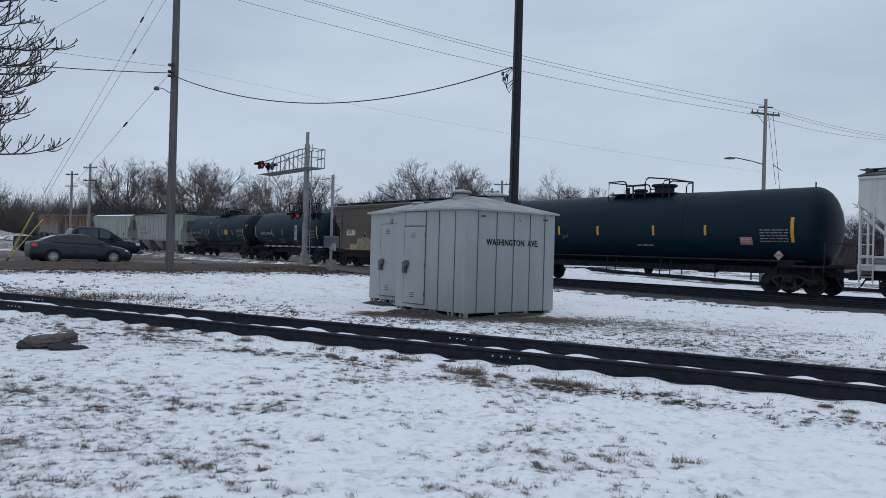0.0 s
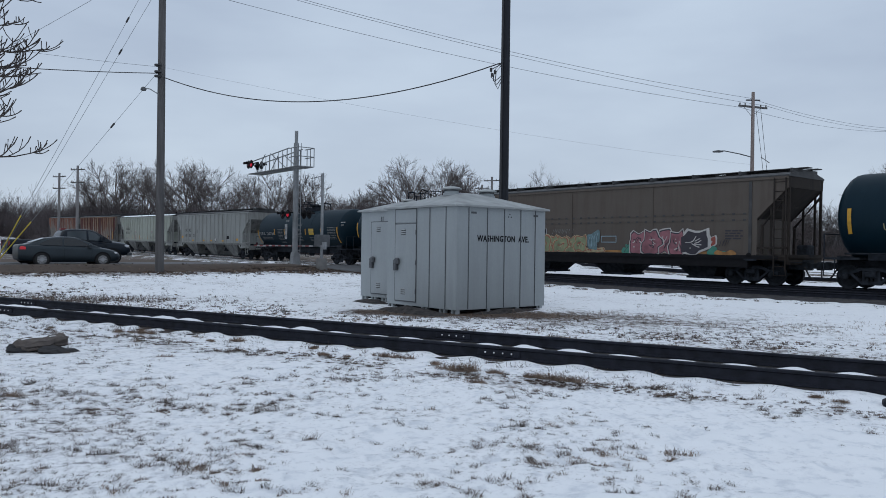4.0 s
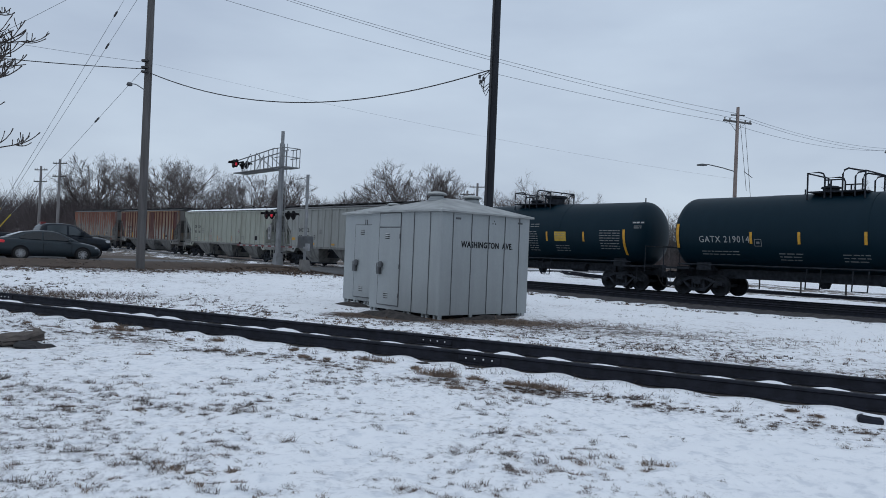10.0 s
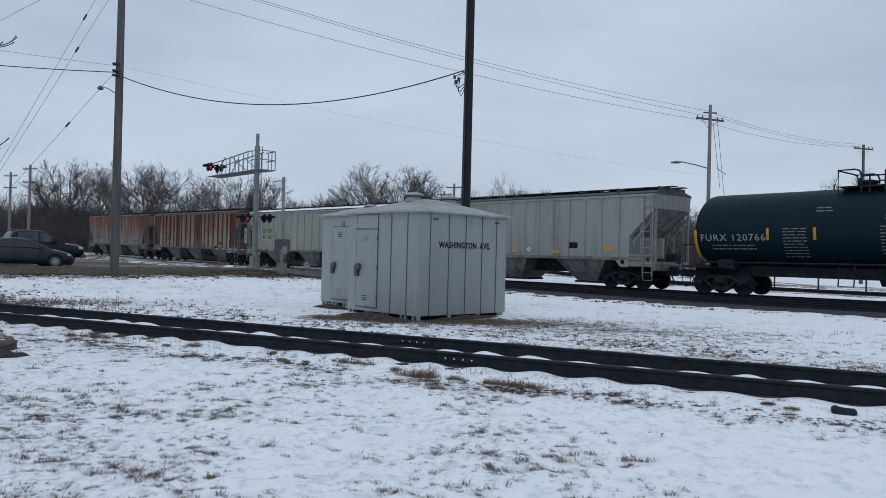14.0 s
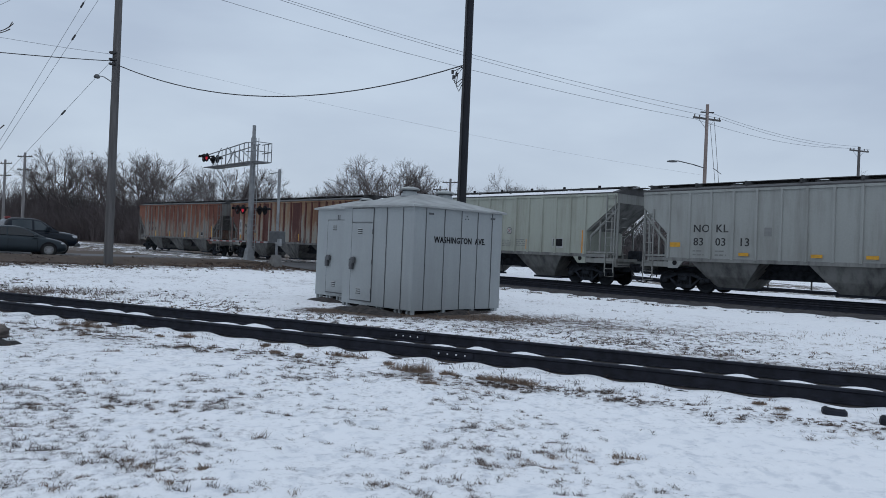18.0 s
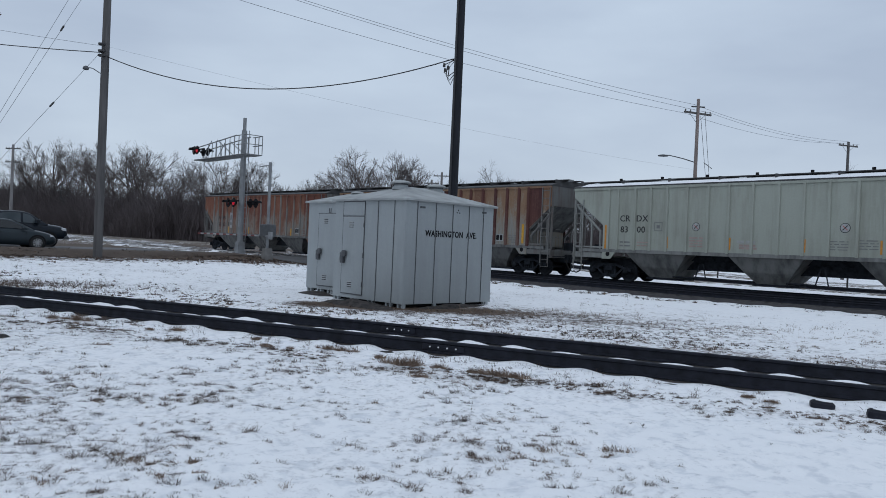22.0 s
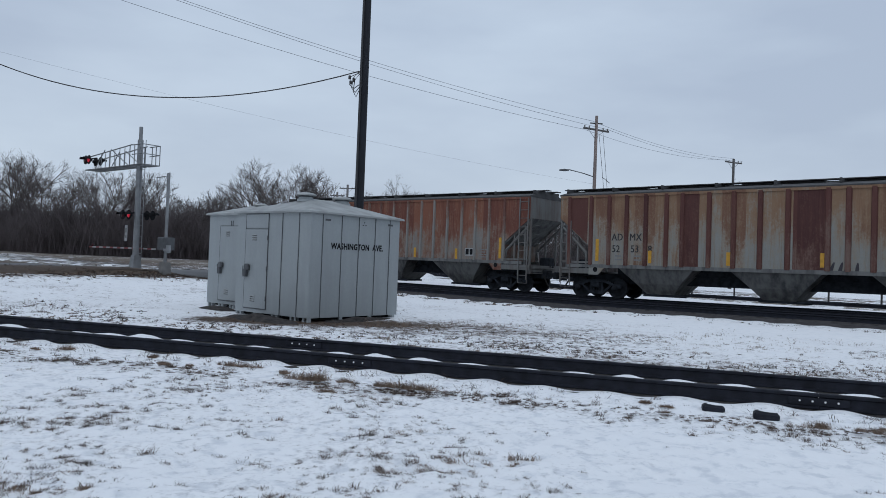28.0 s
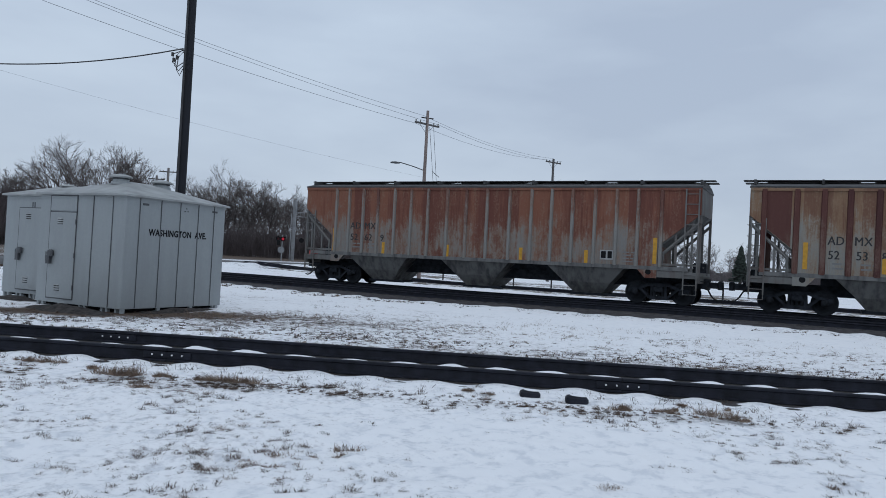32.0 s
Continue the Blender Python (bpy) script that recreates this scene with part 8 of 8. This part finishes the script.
    for k in range(15):
        z0 = 3.35 + 0.26 * k
        br = Shape()
        yawj = rnd.uniform(-0.45, 0.45)
        d = Vector((toward.x * math.cos(yawj) - toward.y * math.sin(yawj), toward.x * math.sin(yawj) + toward.y * math.cos(yawj), 0))
        reach = rnd.uniform(2.3, 3.3)
        pts, q, v = [Vector((0, 0, z0))], Vector((0, 0, z0)), (d + Vector((0, 0, 0.25))).normalized()
        for i in range(7):
            v = (v + Vector((rnd.uniform(-0.15, 0.15), rnd.uniform(-0.15, 0.15), -0.14 if i < 4 else 0.20))).normalized()
            q = q + v * reach / 7
            pts.append(q.copy())
        br.tube(pts, [0.035 - 0.0038 * i for i in range(8)], 5)
        for i in range(1, 8):
            for j in range(4):
                p0 = pts[i - 1].lerp(pts[i], rnd.random())
                w = (v * 0.5 + d * 0.3 + Vector((rnd.uniform(-0.7, 0.7), rnd.uniform(-0.7, 0.7), rnd.uniform(-0.5, 0.4)))).normalized()
                tw, c = [p0], p0.copy()
                ln = rnd.uniform(0.35, 0.95) * (1 if i < 7 else 0.6)
                for m in range(5):
                    w = (w + Vector((rnd.uniform(-0.12, 0.12), rnd.uniform(-0.12, 0.12), 0.20))).normalized()
                    c = c + w * ln / 5
                    tw.append(c.copy())
                br.tube(tw, [0.011, 0.010, 0.009, 0.0085, 0.008, 0.0105], 4)
                for s in range(2):
                    e0 = tw[rnd.randint(1, 3)]
                    w2 = (w * 0.4 + Vector((rnd.uniform(-0.8, 0.8), rnd.uniform(-0.8, 0.8), 0.35))).normalized()
                    e1 = e0 + w2 * ln * 0.22
                    e2 = e1 + (w2 + Vector((0, 0, 0.7))).normalized() * ln * 0.2
                    br.tube([e0, e1, e2], [0.008, 0.007, 0.009], 4)
        part("branch", br, "bark", t)


build_trees()


# ---- grass, rock and litter ----
def tuft(sh, x, y, z, n, h, spread_by, rnd, lean=0.5, width=0.0035, squash=1.0, turn=0.0):
    ct, st = math.cos(turn), math.sin(turn)
    for k in range(n):
        a, r = rnd.uniform(0, 6.283), spread_by * rnd.random() ** 0.9
        u, v = r * math.cos(a), r * math.sin(a) * squash
        p = Vector((x + u * ct - v * st, y + u * st + v * ct, z))
        hh = h * (0.25 + 0.85 * rnd.random() ** 1.8)
        flat = rnd.random() < 0.35
        out = Vector((math.cos(a), math.sin(a), 0)) * rnd.uniform(-0.1, 0.9) * lean
        d = (out + Vector((rnd.uniform(-1, 1) * lean, rnd.uniform(-1, 1) * lean, 0.25 if flat else 1))).normalized() * hh
        w = width * rnd.uniform(0.6, 1.3)
        b = rnd.uniform(-0.9, 0.9)
        s = Vector((math.cos(b) * w, math.sin(b) * w, 0))
        k0 = len(sh.v)
        tip = p + d + Vector((d.x + rnd.uniform(-0.4, 0.4) * hh, d.y + rnd.uniform(-0.4, 0.4) * hh, -0.25 * hh)) * 0.6
        tip.z = max(tip.z, p.z + 0.006)
        sh.v += [tuple(p - s), tuple(p + s), tuple(p + d * 0.6 + s * 0.8), tuple(p + d * 0.6 - s * 0.8), tuple(tip)]
        sh.f += [(k0, k0 + 1, k0 + 2, k0 + 3), (k0 + 3, k0 + 2, k0 + 4)]


def grass_density(p):
    """How thick the tufts stand at a place: patches at two sizes."""
    b = 0.46 + 0.6 * noise.noise((p.x * 0.5, p.y * 0.5, 9)) + 0.5 * noise.noise((p.x * 1.7, p.y * 1.7, 5)) + 0.9 * bare_amount(p.x, p.y)
    dn = p.dot(N_NEAR)
    if dn < NEAR_D - 1:
        b += 0.40 * smooth(0.8, -2.5, p.x) + 0.26 * smooth(2.5, 7.0, p.x) - 0.12 - 0.10 * smooth(5.5, 7.5, dn)
    else:
        b += 0.22 * smooth(20, 26, p.dot(U_MAIN))
    return b


def build_grass():
    rnd = random.Random(31)
    fields = (("near", 3.2, 9.6, 9600), ("mid", 9.3, 19.0, 8200), ("far", 19.0, 46.0, 13500))
    for nm, r0, r1, tries in fields:
        sets = {"grass": Shape(), "grass_dark": Shape(), "straw": Shape(), "thatch": Shape()}
        for i in range(tries):
            az = rnd.uniform(-60, 35)
            dist = math.sqrt(rnd.uniform(r0 * r0, r1 * r1))
            c = polar(az, dist)
            b = grass_density(c)
            if b < rnd.uniform(0.2, 1.15):
                continue
            dn = c.dot(N_NEAR)
            mood = rnd.random()
            pale = 0.55 * smooth(1.5, 4, c.x) if dn > NEAR_D else 0.08
            kind = "straw" if mood < pale else "grass" if mood < 0.55 else "grass_dark"
            base = rnd.random() ** 2.7
            for j in range(rnd.randint(1, 5 if nm != "far" else 4)):
                sp = {"near": 0.10, "mid": 0.16, "far": 0.3}[nm]
                p = c + Vector((rnd.gauss(0, sp * 1.5), rnd.gauss(0, sp), 0))
                dn, dm, sm = p.dot(N_NEAR), p.dot(N_MAIN), p.dot(U_MAIN)
                if abs(dn - NEAR_D) < 0.98 or dm > 25.0 or sm > 38.2:
                    continue
                e = p - Vector((0.56, 18.45, 0))
                if dn > NEAR_D and 0.0 < e.dot(Vector((0.772, 0.636, 0))) < 3.2 and 0.0 < e.dot(Vector((-0.636, 0.772, 0))) < 5.2:
                    continue
                z = ground_z(p.x, p.y) - 0.008 + (0.02 if NEAR_D - 2.3 < dn < NEAR_D - 0.9 else 0)
                size = base * rnd.uniform(0.3, 1.0)
                if nm == "near":
                    tuft(sets[kind], p.x, p.y, z, int(7 + 95 * size), 0.016 + 0.070 * size * rnd.uniform(0.5, 1.4), 0.014 + 0.062 * size, rnd, rnd.uniform(0.45, 1.1), 0.0013, 0.8, rnd.uniform(-0.5, 0.5))
                    tuft(sets["thatch"], p.x, p.y, z, int(3 + 45 * size), 0.016 + 0.02 * size, 0.012 + 0.05 * size, rnd, 1.7, 0.0028, 0.75, rnd.uniform(-0.5, 0.5))
                elif nm == "mid":
                    tuft(sets[kind], p.x, p.y, z, int(8 + 60 * size), 0.018 + 0.075 * size * rnd.uniform(0.5, 1.3), 0.02 + 0.11 * size, rnd, rnd.uniform(0.5, 1.1), 0.0024, 0.8, rnd.uniform(-0.6, 0.3))
                    tuft(sets["thatch"], p.x, p.y, z, int(3 + 30 * size), 0.02 + 0.025 * size, 0.016 + 0.09 * size, rnd, 1.7, 0.0055, 0.75, rnd.uniform(-0.5, 0.5))
                else:
                    tuft(sets[kind], p.x, p.y, z, int(4 + 14 * size), 0.02 + 0.085 * size, 0.04 + 0.22 * size, rnd, 0.8, 0.0045, 0.7, rnd.uniform(-0.6, 0.3))
        for kind, lab in (("grass", "sparse brown dead grass tufts poking through the snow"), ("grass_dark", "short dark wet grass tufts poking through the snow"), ("straw", "pale straw tufts poking through the snow"), ("thatch", "dark wet thatch at the foot of the tufts")):
            if not sets[kind].v:
                continue
            ob = part("dead_grass", sets[kind].mesh("dead_grass", kind), None)
            tagged(ob, lab, "grass", kind="stuff")
    # larger matted clumps along the siding and in the field
    places = []
    for k in range(26):
        q = rnd.uniform(-13, 14)
        places.append((near_at(NEAR_D - 1.2 - abs(rnd.gauss(0, 0.5)), q), 0.06 + 0.09 * rnd.random() ** 2))
    for x, y, size in ((0.40, 9.60, 0.25), (0.75, 9.49, 0.13), (1.19, 9.23, 0.13), (1.50, 9.02, 0.20), (1.72, 8.90, 0.15), (-0.73, 10.9, 0.13), (-0.46, 10.73, 0.13), (0.04, 10.19, 0.11), (-4.38, 7.85, 0.2), (-3.21, 12.38, 0.16), (-5.0, 13.29, 0.2), (-5.6, 13.51, 0.14),
                       (-1.66, 5.34, 0.12), (-1.22, 5.34, 0.08), (1.36, 5.89, 0.12), (1.95, 5.87, 0.13), (-1.42, 5.0, 0.08), (-2.03, 4.85, 0.09), (5.85, 6.51, 0.12), (6.24, 6.33, 0.2), (6.47, 6.06, 0.1), (6.52, 5.69, 0.08), (5.4, 6.74, 0.13), (5.34, 4.02, 0.11), (3.57, 4.48, 0.11)):
        places.append((Vector((x, y, 0)), size))
    for cx, cy, wx, wy, n in ((1.55, 5.8, 0.32, 0.14, 13), (-1.6, 5.2, 0.4, 0.22, 14), (5.9, 6.4, 0.5, 0.25, 9), (-2.9, 7.4, 0.7, 0.3, 9)):
        places += [(Vector((cx + rnd.gauss(0, wx), cy + rnd.gauss(0, wy), 0)), rnd.uniform(0.035, 0.065)) for k in range(n)]
    for p, size in places:
        g = Shape()
        loose = 0.28 if p.length < 7.6 else 0.55
        for j in range(rnd.randint(4, 7)):
            s = size * rnd.uniform(0.35, 0.8)
            u, v = rnd.gauss(0, size * 0.45), rnd.gauss(0, size * 0.16)
            tuft(g, u * 0.88 + v * 0.3, v - u * 0.48, -0.015, int((40 + 1700 * s) * loose), (0.03 + 0.85 * s) * (1 if size > 0.12 else 0.75), s * 0.85, rnd, rnd.uniform(0.35, 0.8), 0.0020, 0.65, rnd.uniform(-0.7, 0.1))
        o = part("grass_clump", g.mesh("grass_clump", "clump"), None)
        near = 0.055 if NEAR_D - 2.3 < p.dot(N_NEAR) < NEAR_D else 0.0
        o.location = (p.x, p.y, ground_z(p.x, p.y) + near)
        tagged(o, "matted brown clump of dead grass in the snow", "grass clump", "grass clumps")
    # dark twigs and short blades right up to the siding's snow edge
    g = {"grass_dark": Shape(), "grass": Shape()}
    for k in range(900):
        q = rnd.uniform(-14, 15)
        if noise.noise((q * 0.55, 3.3, 1)) + 0.5 * noise.noise((q * 1.9, 1.3, 4)) < rnd.uniform(-0.35, 0.3):
            continue
        off = 0.97 + abs(rnd.gauss(0, 0.5))
        p = near_at(NEAR_D - off, q)
        tuft(g["grass" if rnd.random() < 0.4 else "grass_dark"], p.x, p.y, ground_z(p.x, p.y) + 0.06 * smooth(2.2, 1.2, off), rnd.randint(5, 14), rnd.uniform(0.04, 0.15), rnd.uniform(0.03, 0.13), rnd, rnd.uniform(0.5, 1.5), 0.0026, 0.6, -0.4)
    for kind, sh in g.items():
        tagged(part("dead_grass", sh.mesh("dead_grass", kind), None), "dark twigs and blades along the snowy siding edge", "grass", kind="stuff")
    # straw and dark leaf litter lying in bands: behind the siding, along the ballast's edge and before the road's verge
    g = {"straw": Shape(), "grass": Shape(), "grass_dark": Shape()}
    for k in range(22000):
        pick = rnd.random()
        if pick < 0.40:
            p = near_at(NEAR_D + 0.98 + abs(rnd.gauss(0, 1.5)), rnd.uniform(-19, 5))
            want = 0.0 + 0.22 * smooth(-1, 2, p.x)
        elif pick < 0.62:
            p = near_at(NEAR_D + 0.95 + abs(rnd.gauss(0, 2.2)), rnd.uniform(1, 26))
            want = 0.24
        elif pick < 0.80:
            p = main_at(24.85 - abs(rnd.gauss(0, 0.5)), rnd.uniform(-14, 34))
            want = 0.12
        else:
            p = main_at(rnd.uniform(2, 24), min(38.2, rnd.gauss(35.9, 1.7)))
            want = 0.28
        if noise.noise((p.x * 0.55, p.y * 0.8, 2)) + 0.7 * noise.noise((p.x * 1.9, p.y * 2.6, 6)) + want < rnd.uniform(-0.1, 0.55):
            continue
        e = p - Vector((0.56, 18.45, 0))
        if 0.0 < e.dot(Vector((0.772, 0.636, 0))) < 3.2 and 0.0 < e.dot(Vector((-0.636, 0.772, 0))) < 5.2:
            continue
        far = p.length / 18
        mood = rnd.random()
        grown = max(1.0, 0.8 * far)
        tuft(g["straw" if mood < 0.2 else "grass" if mood < 0.55 else "grass_dark"], p.x, p.y, ground_z(p.x, p.y) - 0.004, rnd.randint(8, 22), rnd.uniform(0.025, 0.09) * grown, rnd.uniform(0.02, 0.09) * grown, rnd, rnd.uniform(0.7, 1.5), 0.0072 * far, 0.6, rnd.uniform(-0.6, 0.2))
    for kind, sh in g.items():
        tagged(part("dead_grass", sh.mesh("dead_grass", kind), None), "flattened straw and dark litter lying on the snow in bands", "grass", kind="stuff")
    # tall dry weeds beside the siding and by the bungalow
    for cx, cy, wdt, n, h, mat in ((-10.2, 21.4, 1.9, 330, 0.34, "grass"), (-8.0, 19.4, 2.4, 160, 0.18, "grass"), (2.9, 18.0, 0.9, 46, 0.28, "straw"), (4.6, 18.6, 1.0, 50, 0.2, "straw"), (5.8, 16.6, 2.2, 150, 0.14, "straw"), (9.5, 15.5, 2.6, 110, 0.13, "straw"), (13.0, 12.5, 2.4, 90, 0.13, "straw")):
        g = Shape()
        for k in range(n):
            x, y = cx + rnd.gauss(0, wdt), cy + rnd.gauss(0, wdt * 0.35)
            tuft(g, x, y, ground_z(x, y) - 0.02, 9, h * rnd.uniform(0.3, 1.1), 0.12, rnd, 0.6, 0.0045)
        o = part("dry_weeds", g.mesh("dry_weeds", mat), None)
        tagged(o, "thin pale weed stalks standing in the snow" if mat == "straw" else "thin brown weed stalks standing in the snow", "weeds", kind="stuff")


M["clump"] = material("matted_grass", (0.140, 0.095, 0.072), 0.95, 0, 0.35, 6, color2=(0.30, 0.22, 0.165), island=0.4)
M["thatch"] = material("wet_thatch", (0.085, 0.062, 0.048), 0.95, 0, 0.35, 6, color2=(0.19, 0.135, 0.10), island=0.4)
M["straw"] = material("pale_straw", (0.30, 0.225, 0.17), 0.95, 0, 0.3, 2, color2=(0.21, 0.15, 0.115), island=0.35)
build_grass()


def slab(outline, z0, z1, seed):
    """A broken flat stone: an uneven outline with sloping, facetted sides."""
    r = random.Random(seed)
    sh, n = Shape(), len(outline)
    rings = ((0.92, 0.0), (1.06, 0.22), (0.95, 0.38), (1.05, 0.55), (0.97, 0.78), (0.86, 1.0), (0.5, 1.06))
    for f, q in rings:
        sh.v += [(x * f * r.uniform(0.93, 1.07), y * f * r.uniform(0.9, 1.1), z0 + (z1 - z0) * q * (1 + 0.5 * noise.noise((x * 4, y * 4, seed))) + r.uniform(-0.012, 0.012)) for x, y in outline]
    sh.v.append((0.02, 0.0, z1 + 0.012))
    m = len(rings)
    for o in range(m - 1):
        sh.f += [(o * n + k, o * n + (k + 1) % n, (o + 1) * n + (k + 1) % n, (o + 1) * n + k) for k in range(n)]
    sh.f += [((m - 1) * n + k, (m - 1) * n + (k + 1) % n, m * n) for k in range(n)] + [tuple(reversed(range(n)))]
    return sh


def soft_cap(a, b, h, seed):
    """A low rounded patch of snow with an uneven rim."""
    sh, n = Shape(), 16
    for f, z in ((1.0, 0.0), (0.93, 0.55), (0.7, 0.85), (0.35, 1.0)):
        for k in range(n):
            q = 2 * math.pi * k / n
            w = f * (1 + 0.35 * noise.noise((math.cos(q) * 1.7, math.sin(q) * 1.7, seed)))
            sh.v.append((a * w * math.cos(q), b * w * math.sin(q), h * z))
    sh.v.append((0, 0, h * 1.03))
    for o in range(3):
        sh.f += [(o * n + k, o * n + (k + 1) % n, (o + 1) * n + (k + 1) % n, (o + 1) * n + k) for k in range(n)]
    sh.f += [(3 * n + k, 3 * n + (k + 1) % n, 4 * n) for k in range(n)] + [tuple(reversed(range(n)))]
    return sh


def build_litter():
    p = polar(27.25, 12.6)
    ring = lambda a, b, n, seed: [(a * math.cos(q) * w, b * math.sin(q) * w) for q, w in [(2 * math.pi * k / n, 0.8 + 0.35 * random.Random(seed + k).random()) for k in range(n)]]
    for dx, dy, a, b, z0, z1, tilt, lab in ((-0.08, 0.1, 0.39, 0.24, 0.05, 0.18, -5, "flat grey-brown rock slab lying in the snow"), (0.26, -0.12, 0.26, 0.15, -0.02, 0.06, 6, "smaller broken rock under the slab"), (-0.3, -0.05, 0.22, 0.14, -0.02, 0.08, 3, "smaller broken rock under the slab")):
        ob = part("rock", slab(ring(a, b, 19, int(100 * a)), z0, z1, int(50 * b)), "rock" if a > 0.3 else "rock_dark", None)
        ob.matrix_world = pose(p.x + dx, p.y + dy, ground_z(p.x, p.y), 4, tilt, 28)
        tagged(ob, lab, "rock", "broken rock slabs")
        if a > 0.3:
            for x, y, q, h in ((-0.02, 0.06, 0.13, 7), (0.16, -0.03, 0.07, 8), (-0.2, 0.02, 0.06, 9)):
                part("snow_cap", soft_cap(q, q * 0.6, 0.02, h), "snow_cap", ob, "patch of snow on the slab").location = (x, y, z1 + 0.003)
    for az, el, s in ((-31.9, -9.75, 0.12), (-35.4, -9.9, 0.13)):
        q = polar(az, 1.57 / math.tan(radians(-el)))
        sh = Shape().chamfer(-s, s, -0.08, 0.08, -0.04, 0.085, 0.025)
        ob = part("tie_scrap", sh, "steel", None, "")
        part("snow_cap", soft_cap(s * 0.8, 0.06, 0.022, 3 + int(100 * s)), "snow_cap", ob, "thin cap of snow").location = (0.02, 0.015, 0.078)
        ob.matrix_world = pose(q.x, q.y, ground_z(q.x, q.y) + 0.02, 0, 3, az + 8)
        tagged(ob, "short dark scrap of old tie with a snow cap", "scrap")


build_litter()


# ---- movement ----
TRAIN = [138.51, 129.16, 119.78, 110.43, 101.39, 92.37, 83.11, 74.11, 65.24, 56.58, 48.02, 39.49, 31.13, 23.01, 15.23, 7.52, 0.00]


def train_at(t):
    i = min(int(t / 2), len(TRAIN) - 2)
    p = TRAIN[max(0, i - 1)], TRAIN[i], TRAIN[i + 1], TRAIN[min(len(TRAIN) - 1, i + 2)]
    if i == 0:
        p = (2 * p[1] - p[2],) + p[1:]
    if i == len(TRAIN) - 2:
        p = p[:3] + (2 * p[2] - p[1],)
    q = t / 2 - i
    return 0.5 * (2 * p[1] + (p[2] - p[0]) * q + (2 * p[0] - 5 * p[1] + 4 * p[2] - p[3]) * q * q + (3 * p[1] - p[0] - 3 * p[2] + p[3]) * q ** 3)


def motions():
    times = [0.5 * k for k in range(65)]
    for t, xc in CARS:
        rows = []
        for k in times:
            s = xc + train_at(k)
            z1, z0 = rail_z(s - 7), rail_z(s + 7)
            turn = math.degrees((bend(s + 7) - bend(s - 7)) / 14)
            rows.append((k, pose(*main_at(TRAIN_D, s, (z0 + z1) / 2), 0, -math.degrees(math.atan2(z1 - z0, 14)), TRACK_YAW - 90 + turn)))
        walk(t, rows)
    spin = [(k, -math.degrees((train_at(0) - train_at(k)) / WHEEL_R) * -1) for k in [min(32.0, 0.14 * j) for j in range(230)]]
    spin = spin[:229] + [(32.0, math.degrees((train_at(0) - train_at(32.0)) / WHEEL_R))]
    for w in WHEELS:
        x, y, z = w.location
        walk(w, [(k, pose(x, y, z, 0, a, 0)) for k, a in spin])


motions()
